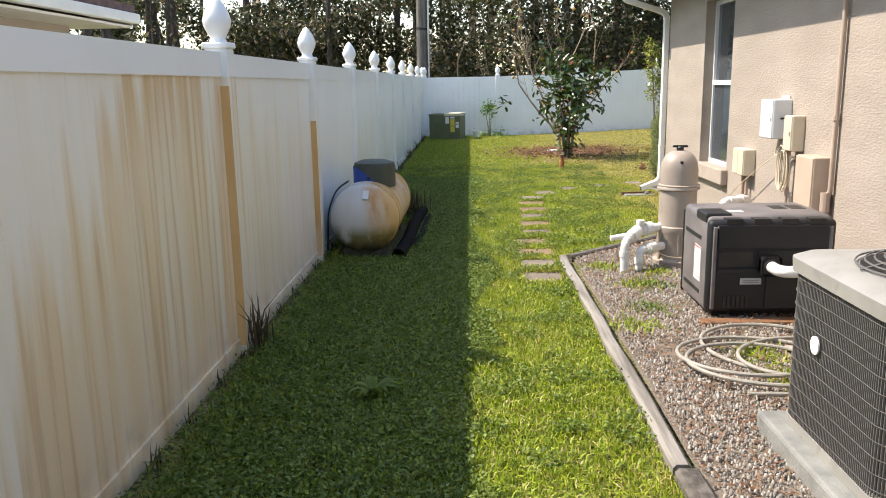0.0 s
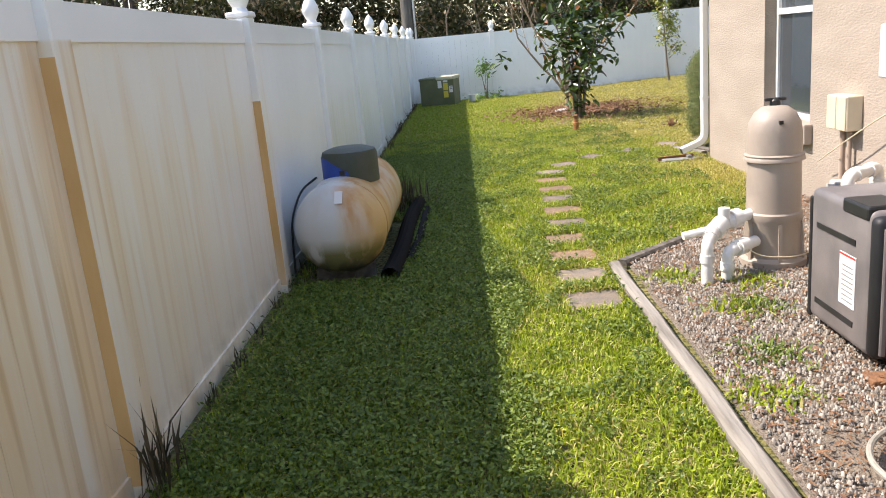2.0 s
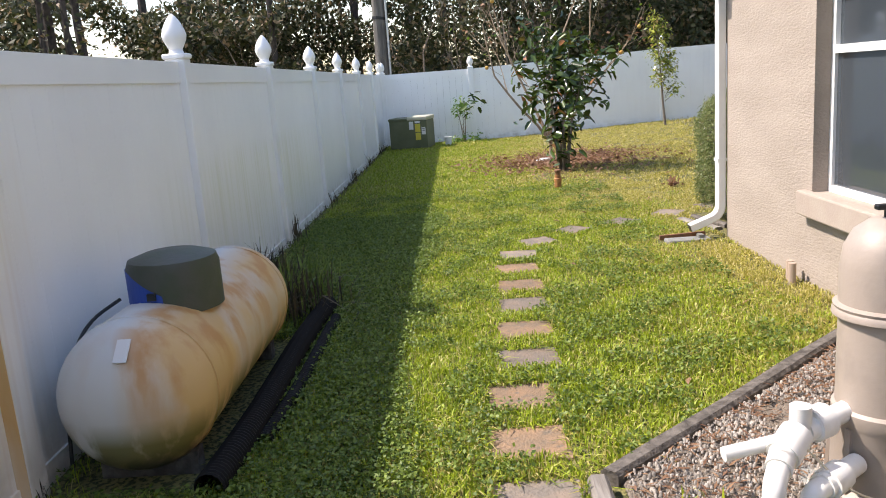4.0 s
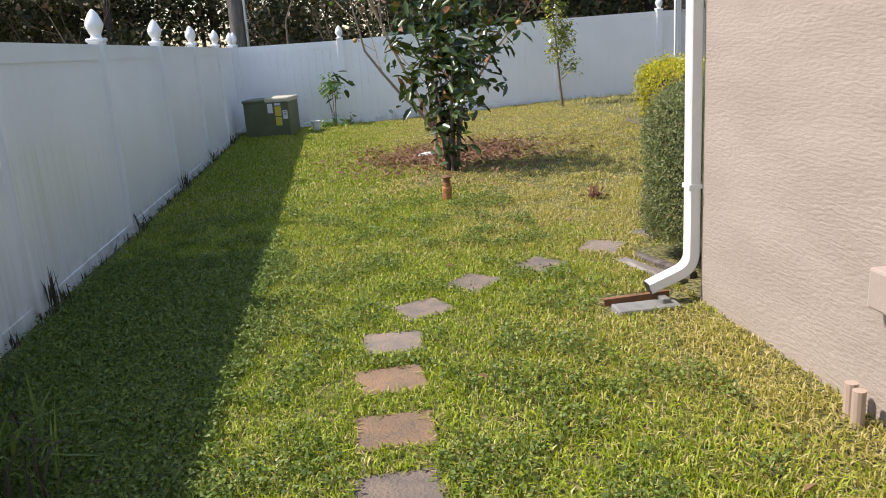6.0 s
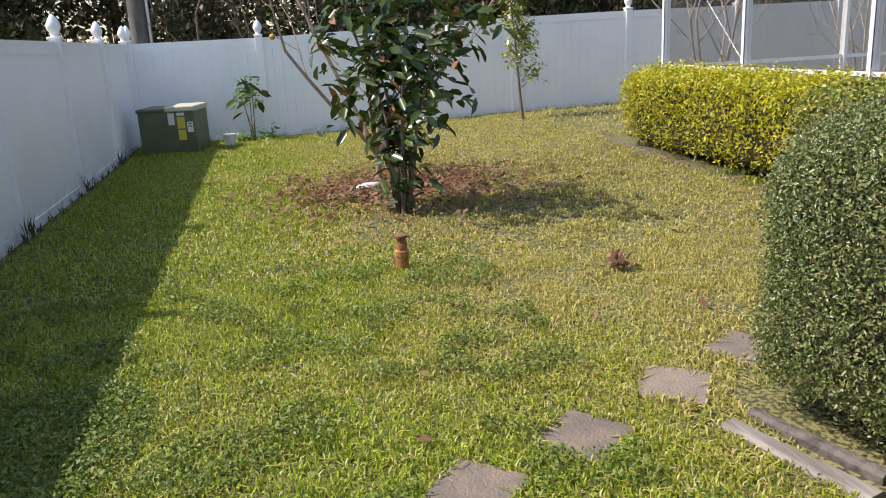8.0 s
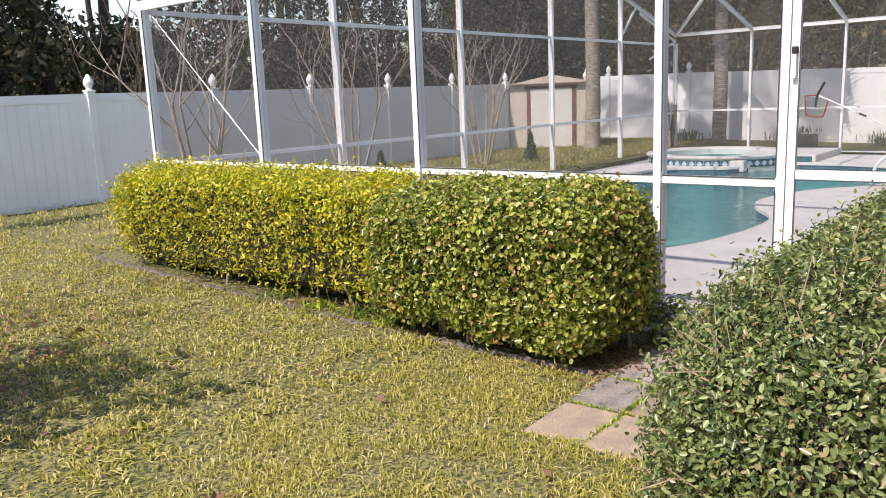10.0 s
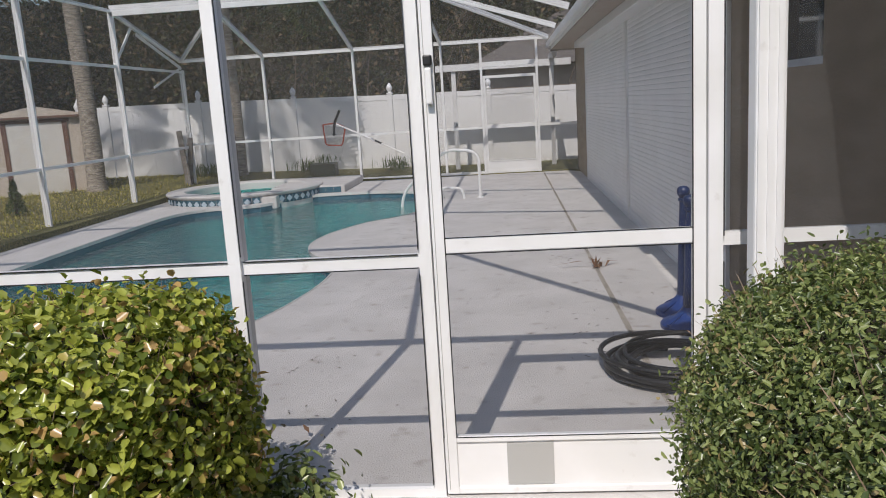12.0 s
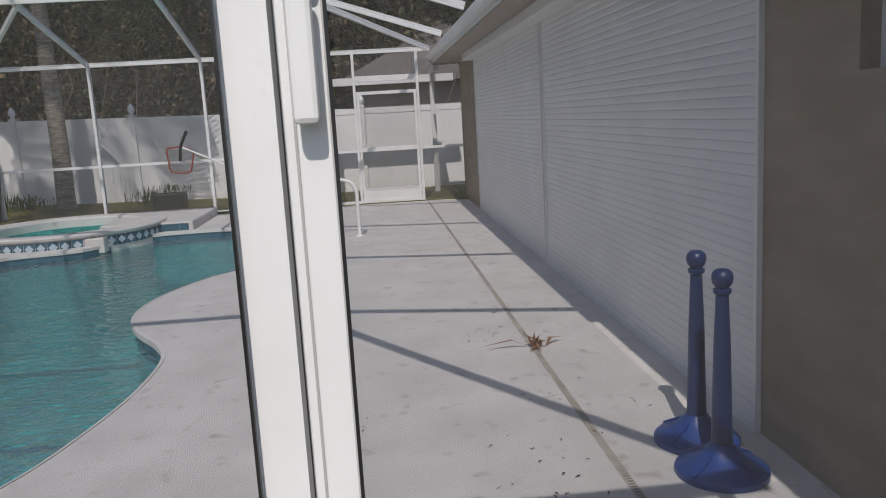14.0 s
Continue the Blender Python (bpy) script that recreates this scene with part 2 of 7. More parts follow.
TEXT_GREY = mat("grey_print", (0.22, 0.22, 0.22), 0.6)
FILTER_TAN = mat("tan_filter_plastic", (0.345, 0.285, 0.235), 0.5, color2=(0.37, 0.31, 0.26), scale=4, grime=(0.26, 0.22, 0.19), grime_scale=5, grime_at=(0.55, 0.8), bump=0.05)
AC_BEIGE = mat("beige_enamel", (0.33, 0.315, 0.285), 0.5, color2=(0.27, 0.26, 0.235), scale=5, grime=(0.2, 0.19, 0.17), grime_scale=14, grime_at=(0.58, 0.75))
AC_FIN = mat("condenser_fins", (0.06, 0.055, 0.05), 0.6, 0.3, color2=(0.03, 0.028, 0.026), scale=120, stretch=(1, 1, 0.02))
WIRE_GREY = mat("grey_coated_wire", (0.15, 0.14, 0.13), 0.55, 0.2)
BOX_WHITE = mat("white_enamel_box", (0.68, 0.70, 0.72), 0.4)
BOX_GREY = mat("grey_enamel_box", (0.42, 0.42, 0.40), 0.5)
BOX_CREAM = mat("cream_plastic_box", (0.66, 0.57, 0.42), 0.5, color2=(0.60, 0.52, 0.38), scale=6)
BOX_TAN = mat("stucco_coloured_box", (0.52, 0.40, 0.31), 0.6, color2=(0.47, 0.36, 0.27), scale=6)
PIPE_TAN = mat("stucco_coloured_conduit", (0.42, 0.32, 0.25), 0.6)
HOSE = mat("grey_garden_hose", (0.36, 0.33, 0.28), 0.6, color2=(0.28, 0.26, 0.22), scale=14)
RUSTY = mat("rusty_orange_pipe", (0.48, 0.22, 0.07), 0.7, color2=(0.30, 0.12, 0.04), scale=22, bump=0.4)
GREEN_BOX = mat("olive_green_enamel", (0.10, 0.11, 0.05), 0.5, color2=(0.13, 0.135, 0.07), scale=3)
SUNLIT_LID = mat("sunlit_pale_enamel", (0.52, 0.49, 0.37), 0.5)
BARK = mat("grey_bark", (0.22, 0.175, 0.13), 0.9, color2=(0.13, 0.10, 0.08), scale=18, bump=0.5, bump_scale=60)
TWIG = mat("tan_twig_bark", (0.36, 0.27, 0.18), 0.85, color2=(0.25, 0.18, 0.12), scale=20)
PALE_BARK = mat("pale_smooth_bark", (0.42, 0.36, 0.29), 0.85, color2=(0.30, 0.25, 0.20), scale=14)
PINE_BARK = mat("dark_pine_bark", (0.075, 0.058, 0.048), 0.95, color2=(0.04, 0.032, 0.028), scale=9, bump=0.8, bump_scale=20)
PALM_BARK = mat("grey_palm_trunk", (0.44, 0.39, 0.32), 0.95, color2=(0.20, 0.17, 0.14), scale=8, stretch=(1, 1, 5), bump=0.6, bump_scale=18)
POLE_WOOD = mat("weathered_pole_wood", (0.20, 0.185, 0.165), 0.95, color2=(0.11, 0.10, 0.09), scale=16, stretch=(1, 1, 0.1), bump=0.5)
# near-black fill: shade inside the hedges and deep in the woods, as colour
SHADE_FILL = mat("near_black_shade_fill", (0.022, 0.022, 0.010), 0.95, color2=(0.05, 0.04, 0.022), scale=30, bump=0.8, bump_scale=50)
LEAF_YELLOW = leaf_mat("yellow_green_leaf", (0.16, 0.22, 0.006), (0.70, 0.63, 0.02), 0.42, (0.66, 0.48, 0.05), 0.10, 0.4)
LEAF_GLOSSY = leaf_mat("glossy_hedge_leaf", (0.065, 0.105, 0.014), (0.46, 0.49, 0.08), 0.27, (0.50, 0.33, 0.12), 0.13, 0.36)
LEAF_SMALL = leaf_mat("small_hedge_leaf", (0.05, 0.085, 0.02), (0.30, 0.35, 0.12), 0.32, (0.34, 0.27, 0.12), 0.10, 0.3)
LEAF_MAGNOLIA = leaf_mat("dark_glossy_leaf", (0.022, 0.045, 0.008), (0.075, 0.115, 0.02), 0.25, (0.30, 0.13, 0.05), 0.05, 0.15)
LEAF_DRY = leaf_mat("dry_leaf", (0.17, 0.08, 0.045), (0.34, 0.20, 0.11), 0.7, None, 0.1, 0.3)
LEAF_FRESH = leaf_mat("fresh_green_leaf", (0.07, 0.16, 0.015), (0.17, 0.27, 0.03), 0.4, None, 0.1, 0.35)
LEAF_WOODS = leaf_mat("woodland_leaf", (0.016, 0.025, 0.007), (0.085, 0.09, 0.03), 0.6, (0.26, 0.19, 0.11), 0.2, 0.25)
LEAF_PALM = leaf_mat("palm_leaf", (0.04, 0.08, 0.015), (0.12, 0.16, 0.04), 0.4)
GRASS = leaf_mat("grass_blade", (0.12, 0.195, 0.007), (0.43, 0.51, 0.03), 0.5, (0.58, 0.52, 0.19), 0.16, 0.33)
GRASS_DRY = leaf_mat("dry_grass_blade", (0.27, 0.26, 0.035), (0.50, 0.45, 0.09), 0.6, (0.62, 0.52, 0.22), 0.35, 0.35)
CLOVER = leaf_mat("ground_cover_leaf", (0.052, 0.10, 0.012), (0.235, 0.315, 0.047), 0.55, None, 0.1, 0.3)
SCREEN = screen_mat()
WATER = water_mat()
GLASS = glass_mat()
PLASTER = mat("pool_plaster", (0.10, 0.58, 0.57), 0.8, color2=(0.14, 0.66, 0.64), scale=1.6)
TILE_BLUE = mat("blue_pool_tile", (0.03, 0.09, 0.13), 0.25, color2=(0.05, 0.13, 0.17), scale=14, vary=0.2)
TILE_LIGHT = mat("pale_tile_diamond", (0.42, 0.52, 0.58), 0.3)
SHUTTER = mat("pale_grey_shutter", (0.76, 0.755, 0.75), 0.35, color2=(0.71, 0.705, 0.70), scale=2)
BLUE_BASE = mat("dark_blue_plastic", (0.006, 0.035, 0.17), 0.4, color2=(0.008, 0.045, 0.22), scale=8)
NAVY = mat("navy_plastic_post", (0.007, 0.024, 0.095), 0.4)
SHED_DOOR = mat("pale_painted_door_steel", (0.78, 0.76, 0.71), 0.5, color2=(0.72, 0.69, 0.63), scale=4)
SHED_BEIGE = mat("beige_painted_steel", (0.68, 0.61, 0.52), 0.6, color2=(0.62, 0.54, 0.45), scale=4, grime=(0.40, 0.28, 0.20), grime_scale=6, grime_at=(0.6, 0.8))
SHED_BROWN = mat("brown_painted_trim", (0.20, 0.11, 0.075), 0.6, color2=(0.14, 0.08, 0.06), scale=8)
SHINGLE = mat("red_brown_shingle", (0.20, 0.12, 0.105), 0.95, color2=(0.12, 0.075, 0.07), scale=9, bump=0.5, bump_scale=120, vary=0.15)
SHINGLE_GREY = mat("grey_brown_shingle", (0.17, 0.15, 0.135), 0.95, color2=(0.11, 0.10, 0.09), scale=9, bump=0.5, bump_scale=120, vary=0.1)
RED_PLASTIC = mat("dull_red_plastic", (0.30, 0.045, 0.02), 0.5, color2=(0.22, 0.04, 0.02), scale=12)
GREY_METAL = mat("brushed_metal", (0.5, 0.5, 0.5), 0.35, 0.9)
FRUIT = mat("orange_fruit", (0.55, 0.26, 0.05), 0.5, color2=(0.45, 0.33, 0.06), scale=20)
BRICK = mat("rust_brown_board", (0.25, 0.115, 0.05), 0.85, color2=(0.17, 0.085, 0.045), scale=14, bump=0.4)
DARK_ROOM = mat("dark_interior", (0.02, 0.02, 0.022), 0.9)
BLIND = mat("grey_blind", (0.35, 0.36, 0.37), 0.6)
PAVER = mat("worn_paver_concrete", (0.30, 0.26, 0.215), 0.9, color2=(0.20, 0.18, 0.16), scale=8, bump=0.6, bump_scale=70, vary=0.18, grime=(0.12, 0.11, 0.10), grime_scale=11, grime_at=(0.55, 0.72))
PAVER_TAN = mat("orange_stained_paver", (0.33, 0.25, 0.165), 0.9, color2=(0.24, 0.19, 0.14), scale=7, bump=0.5, bump_scale=70, vary=0.12)


# ---- builders ----
def put(name, bm, material, parent=None, smooth=False):
    me = bpy.data.meshes.new(name)
    bmesh.ops.recalc_face_normals(bm, faces=bm.faces)
    if smooth:
        for f in bm.faces:
            f.smooth = True
    bm.to_mesh(me)
    bm.free()
    me.materials.append(material)
    if smooth:
        me.set_sharp_from_angle(angle=radians(38))
    ob = new(name, me)
    if parent:
        ob.parent = parent
    return ob


def part(name, bm, material, parent, label="", smooth=False):
    """One mesh under a thing or under a part."""
    ob = put(name, bm, material, parent, smooth)
    return tagged(ob, label) if label else ob


def shared(name, me, parent, m):
    """One more object on a mesh that others share."""
    ob = new(name, me)
    ob.parent = parent
    ob.matrix_local = m
    return ob


def thing(name, label, category, group="", kind=""):
    return tagged(new(name), label, category, group, kind)


def box(bm, x0, y0, z0, x1, y1, z1, bevel=0.0, seg=2):
    r = bmesh.ops.create_cube(bm, size=1.0)
    vs = r["verts"]
    for v in vs:
        v.co = Vector(((x0 + x1) / 2 + v.co.x * (x1 - x0), (y0 + y1) / 2 + v.co.y * (y1 - y0), (z0 + z1) / 2 + v.co.z * (z1 - z0)))
    if bevel:
        es = list({e for v in vs for e in v.link_edges})
        bmesh.ops.bevel(bm, geom=es, offset=bevel, segments=seg, affect="EDGES", profile=0.5)
    return vs


def bx(*a, **k):
    bm = bmesh.new()
    box(bm, *a, **k)
    return bm


def beam(bm, a, b, w, h, up=(0, 0, 1)):
    """A straight bar of w by h from a to b."""
    a, b = Vector(a), Vector(b)
    d = (b - a).normalized()
    s = d.cross(Vector(up)).normalized()
    if s.length < 0.5:
        s = Vector((1, 0, 0))
    u = s.cross(d)
    vs = [bm.verts.new(p + s * (w / 2 * i) + u * (h / 2 * j)) for p in (a, b) for i, j in ((-1, -1), (1, -1), (1, 1), (-1, 1))]
    for f in ((0, 1, 2, 3), (7, 6, 5, 4), (0, 4, 5, 1), (1, 5, 6, 2), (2, 6, 7, 3), (3, 7, 4, 0)):
        bm.faces.new([vs[i] for i in f])


def tube(bm, pts, radius, seg=8, cap=True):
    """A round tube along points; radius a number, or one for each point."""
    pts = [Vector(p) for p in pts]
    rs = [radius] * len(pts) if isinstance(radius, (int, float)) else radius
    rings, n = [], None
    for i, p in enumerate(pts):
        d = (pts[min(i + 1, len(pts) - 1)] - pts[max(i - 1, 0)]).normalized()
        if n is None:
            n = d.orthogonal().normalized()
        else:
            n = (n - d * n.dot(d)).normalized()
        b = d.cross(n)
        rings.append([bm.verts.new(p + (n * math.cos(a) + b * math.sin(a)) * rs[i]) for a in [2 * math.pi * k / seg for k in range(seg)]])
    for r0, r1 in zip(rings, rings[1:]):
        for k in range(seg):
            bm.faces.new((r0[k], r0[(k + 1) % seg], r1[(k + 1) % seg], r1[k]))
    if cap:
        bm.faces.new(rings[0][::-1])
        bm.faces.new(rings[-1])


def rounded(pts, r=0.06, n=5):
    """A polyline with its corners rounded."""
    pts = [Vector(p) for p in pts]
    out = [pts[0]]
    for a, b, c in zip(pts, pts[1:], pts[2:]):
        k = min(r, (a - b).length * 0.49, (c - b).length * 0.49)
        p, q = b + (a - b).normalized() * k, b + (c - b).normalized() * k
        out += [p.lerp(b, t).lerp(b.lerp(q, t), t) for t in [i / n for i in range(n + 1)]]
    return out + [pts[-1]]


def lathe(bm, profile, seg=24, at=(0, 0, 0)):
    """A turned solid about z from (radius, height) pairs."""
    at = Vector(at)
    rings = []
    for r, z in profile:
        if r < 1e-4:
            rings.append([bm.verts.new(at + Vector((0, 0, z)))])
        else:
            rings.append([bm.verts.new(at + Vector((r * math.cos(a), r * math.sin(a), z))) for a in [2 * math.pi * k / seg for k in range(seg)]])
    for r0, r1 in zip(rings, rings[1:]):
        for k in range(seg):
            j = (k + 1) % seg
            if len(r0) == 1 and len(r1) > 1:
                bm.faces.new((r0[0], r1[j], r1[k]))
            elif len(r1) == 1 and len(r0) > 1:
                bm.faces.new((r0[k], r0[j], r1[0]))
            elif len(r0) > 1:
                bm.faces.new((r0[k], r0[j], r1[j], r1[k]))
    if len(rings[0]) > 1:
        bm.faces.new(rings[0][::-1])
    if len(rings[-1]) > 1:
        bm.faces.new(rings[-1])


def turned(bm, m):
    bmesh.ops.transform(bm, matrix=m, verts=bm.verts)
    return bm


def quads(name, verts, material, parent=None, smooth=False):
    """A mesh of loose quads from an array (n, 4, 3)."""
    n = len(verts)
    me = bpy.data.meshes.new(name)
    me.vertices.add(4 * n)
    me.vertices.foreach_set("co", np.ascontiguousarray(verts, dtype=np.float32).ravel())
    me.loops.add(4 * n)
    me.loops.foreach_set("vertex_index", np.arange(4 * n, dtype=np.int32))
    me.polygons.add(n)
    me.polygons.foreach_set("loop_start", np.arange(0, 4 * n, 4, dtype=np.int32))
    me.update(calc_edges=True)
    me.materials.append(material)
    ob = new(name, me)
    if parent:
        ob.parent = parent
    return ob


RNG = np.random.default_rng(7)


def unit(v):
    return v / np.maximum(np.linalg.norm(v, axis=1, keepdims=True), 1e-9)


def leaves(points, normals, length, width, tilt=0.6, fold=0.25, spread=0.35, drop=0.0, rng=RNG):
    """Folded diamond leaves at points, facing about along the normals."""
    n = len(points)
    nn = unit(normals + rng.normal(0, tilt, (n, 3)))
    d = rng.normal(0, 1, (n, 3))
    d[:, 2] -= drop
    d = unit(d - nn * np.sum(d * nn, axis=1, keepdims=True))
    s = np.cross(nn, d)
    ln = length * (1 + rng.uniform(-spread, spread, (n, 1)))
    wd = width * (1 + rng.uniform(-spread, spread, (n, 1)))
    mid = points + d * ln * 0.45
    return np.stack([points, mid + s * wd * 0.5 + nn * wd * fold, points + d * ln, mid - s * wd * 0.5 + nn * wd * fold], axis=1)


def oval_leaves(name, points, normals, length, width, material, parent, tilt=0.6, fold=0.22, spread=0.35, drop=0.0, rng=RNG):
    """A mesh of folded oval leaves with a midrib, two quads each."""
    n = len(points)
    nn = unit(normals + rng.normal(0, tilt, (n, 3)))
    d = rng.normal(0, 1, (n, 3))
    d[:, 2] -= drop
    d = unit(d - nn * np.sum(d * nn, axis=1, keepdims=True))
    s = np.cross(nn, d)
    ln = length * (1 + rng.uniform(-spread, spread, (n, 1)))
    wd = width * (1 + rng.uniform(-spread, spread, (n, 1)))
    a, b = points + d * ln * 0.28, points + d * ln * 0.70
    lift = nn * wd * fold
    v = np.stack([points, a + s * wd * 0.48 + lift, b + s * wd * 0.42 + lift * 0.8, points + d * ln - nn * ln * 0.08, b - s * wd * 0.42 + lift * 0.8, a - s * wd * 0.48 + lift], axis=1)
    idx = np.array([0, 1, 2, 3, 0, 3, 4, 5])
    loops = (np.arange(n)[:, None] * 6 + idx[None]).ravel()
    me = bpy.data.meshes.new(name)
    me.vertices.add(6 * n)
    me.vertices.foreach_set("co", np.ascontiguousarray(v, dtype=np.float32).ravel())
    me.loops.add(8 * n)
    me.loops.foreach_set("vertex_index", loops.astype(np.int32))
    me.polygons.add(2 * n)
    me.polygons.foreach_set("loop_start", np.arange(0, 8 * n, 4, dtype=np.int32))
    me.update(calc_edges=True)
    me.materials.append(material)
    ob = new(name, me)
    ob.parent = parent
    ob["kind"] = "stuff"
    return ob


def smooth01(t):
    t = min(max(t, 0.0), 1.0)
    return t * t * (3 - 2 * t)


def ground_z(x, y):
    """The lawn's height: it rises a little towards the far corner of the yard."""
    return 0.16 * smooth01((x - 0.5) / 6.5) * smooth01((y - 13.0) / 10.0) + 0.04 * smooth01((x - 18) / 3)


# ---- ground ----
def build_ground():
    xs = [-400, -150, -60, -25, -12, -6, -4] + [-3 + 0.3 * i for i in range(96)] + [27, 30, 36, 48, 80, 150, 400]
    ys = [-400, -150, -60, -25, -12, -7] + [-5 + 0.3 * i for i in range(101)] + [26, 29, 35, 48, 80, 150, 400]
    bm = bmesh.new()
    grid = []
    for y in ys:
        row = []
        for x in xs:
            z = ground_z(min(x, 24), min(y, 25)) + 0.012 * noise.noise((x * 0.9, y * 0.9, 3))
            if 6.35 < x < 20.6 and 11.05 < y < 19.2:
                z = -2.2
            if 2.75 < x < 20.6 and y < 10.8:
                z = -0.1
            row.append(bm.verts.new((x, y, z)))
        grid.append(row)
    for r0, r1 in zip(grid, grid[1:]):
        for k in range(len(xs) - 1):
            bm.faces.new((r0[k], r0[k + 1], r1[k + 1], r1[k]))
    tagged(put("ground", bm, SOIL, smooth=True), "green lawn turf with thin dry patches and bare soil", "lawn", kind="structure")


build_ground()

# ---- house ----
WX, BY = 2.60, 10.86
WIN = (8.3, 9.26, 0.62, 2.38)


def build_house():
    bm = bmesh.new()
    y0, y1, z0, z1 = WIN
    box(bm, WX, -7, -0.1, WX + 0.2, y0, 2.62)
    box(bm, WX, y1, -0.1, WX + 0.2, BY, 2.62)
    box(bm, WX, y0, -0.1, WX + 0.2, y1, z0)
    box(bm, WX, y0, z1, WX + 0.2, y1, 2.62)
    tagged(put("wall_west", bm, STUCCO), "beige rough stucco house wall with horizontal trowel marks", "wall", kind="structure")
    bm = bmesh.new()
    wx0, wx1, wz0, wz1 = 7.35, 8.25, 1.71, 2.3
    box(bm, WX + 0.2, BY - 0.15, -0.1, wx0, BY + 0.05, 2.62)
    box(bm, wx1, BY - 0.15, -0.1, 20.9, BY + 0.05, 2.62)
    box(bm, wx0, BY - 0.15, -0.1, wx1, BY + 0.05, wz0)
    box(bm, wx0, BY - 0.15, wz1, wx1, BY + 0.05, 2.62)
    tagged(put("wall_north", bm, STUCCO_TAN), "tan-brown stucco house wall under the deep eave beside the pool", "wall", kind="structure")
    tagged(put("wall_south", bx(WX + 0.2, -7, -0.1, 20.9, -6.8, 2.62), STUCCO), "beige stucco end wall of the house", "wall", kind="structure")
    tagged(put("wall_east", bx(20.7, -6.8, -0.1, 20.9, BY - 0.2, 2.62), STUCCO), "beige stucco far wall of the house", "wall", kind="structure")
    tagged(put("floor", bx(WX + 0.2, -6.8, -0.08, 20.7, BY - 0.2, 0.0), DARK_ROOM), "dark floor inside the house", "floor", kind="structure")
    # roof: soffit, fascia, hipped slopes
    tagged(put("ceiling", bx(WX - 0.52, -7.4, 2.62, 21.3, BY + 0.55, 2.66), STUCCO_SMOOTH), "beige painted soffit boards under the eave", "soffit", kind="structure")
    bm = bmesh.new()
    ex, ey = WX - 0.55, BY + 0.57
    vs = [bm.verts.new(p) for p in ((ex, -7.5, 2.84), (21.4, -7.5, 2.84), (21.4, ey, 2.84), (ex, ey, 2.84), (10.5, 0.5, 6.2), (13.5, 0.5, 6.2))]
    for f in ((0, 1, 5, 4), (1, 2, 5), (2, 3, 4, 5), (3, 0, 4), (3, 2, 1, 0)):
        bm.faces.new([vs[i] for i in f])
    tagged(put("roof", bm, SHINGLE_GREY), "grey-brown shingle hip roof of the house", "roof", kind="structure")
    bm = bmesh.new()
    box(bm, ex, -7.5, 2.64, ex + 0.03, ey, 2.835)
    box(bm, ex + 0.03, ey - 0.03, 2.64, 21.4, ey, 2.835)
    tagged(put("trim", bm, WHITE_METAL), "white painted fascia board along the eave", "fascia", kind="structure")
    # gutters
    g = thing("rain_gutter", "white aluminium rain gutter along the house eave", "gutter")
    bm = bmesh.new()
    for (a, b) in (((ex - 0.06, -7.5), (ex - 0.06, ey + 0.02)),):
        prof = [(0.0, 0.0), (-0.05, 0.0), (-0.065, 0.05), (-0.055, 0.09), (-0.07, 0.12)]
        for p, q in zip(prof, prof[1:]):
            f = [bm.verts.new((ex - 0.002 + k[0], yy, 2.69 + k[1])) for k, yy in ((p, -7.5), (p, ey), (q, ey), (q, -7.5))]
            bm.faces.new(f)
        cap = [bm.verts.new((ex - 0.002 + k[0], ey, 2.69 + k[1])) for k in prof + [(0.0, 0.12)]]
        bm.faces.new(cap)
    part("trough", bm, WHITE_METAL, g)
    bm = bx(9.0, ey, 2.69, 21.3, ey + 0.08, 2.81, bevel=0.015)
    part("trough", bm, WHITE_METAL, g)


build_house()


def downspout(pts, w, d, label):
    ob = thing("downspout", label, "downspout")
    bm = bmesh.new()
    pts = rounded(pts, 0.09, 6)
    prof = [(-0.5, -0.38), (-0.38, -0.5), (0.38, -0.5), (0.5, -0.38), (0.5, 0.38), (0.38, 0.5), (-0.38, 0.5), (-0.5, 0.38)]
    rings = []
    for i, p in enumerate(pts):
        t = (pts[min(i + 1, len(pts) - 1)] - pts[max(i - 1, 0)]).normalized()
        s = Vector((0, 1, 0))
        u = t.cross(s).normalized()
        rings.append([bm.verts.new(p + s * (a * w) + u * (b * d)) for a, b in prof])
    for r0, r1 in zip(rings, rings[1:]):
        for k in range(8):
            bm.faces.new((r0[k], r0[(k + 1) % 8], r1[(k + 1) % 8], r1[k]))
    part("pipe", bm, WHITE_METAL, ob, smooth=True)
    bm = bmesh.new()
    box(bm, 2.555 - d / 2, pts[-1].y - w / 2 - 0.005, 0.66, 2.565 + d / 2, pts[-1].y + w / 2 + 0.005, 0.685)
    part("strap", bm, WHITE_METAL, ob)
    # thin black plate at the pipe's end paints the shade of its opening
    bm = bmesh.new()
    e = pts[-1] - (pts[-1] - pts[-2]).normalized() * -0.002
    beam(bm, e, e + (pts[-1] - pts[-2]).normalized() * 0.004, w * 0.86, d * 0.8)
    part("mouth", bm, BLACK, ob, "black plate standing for the shaded opening of the pipe")
    return ob


downspout([(2.00, 10.90, 2.70), (2.00, 10.90, 2.58), (2.56, 10.90, 2.40), (2.56, 10.90, 0.2), (2.30, 10.90, 0.10)], 0.085, 0.07,
          "white aluminium downspout at the house corner with a kicked-out foot")


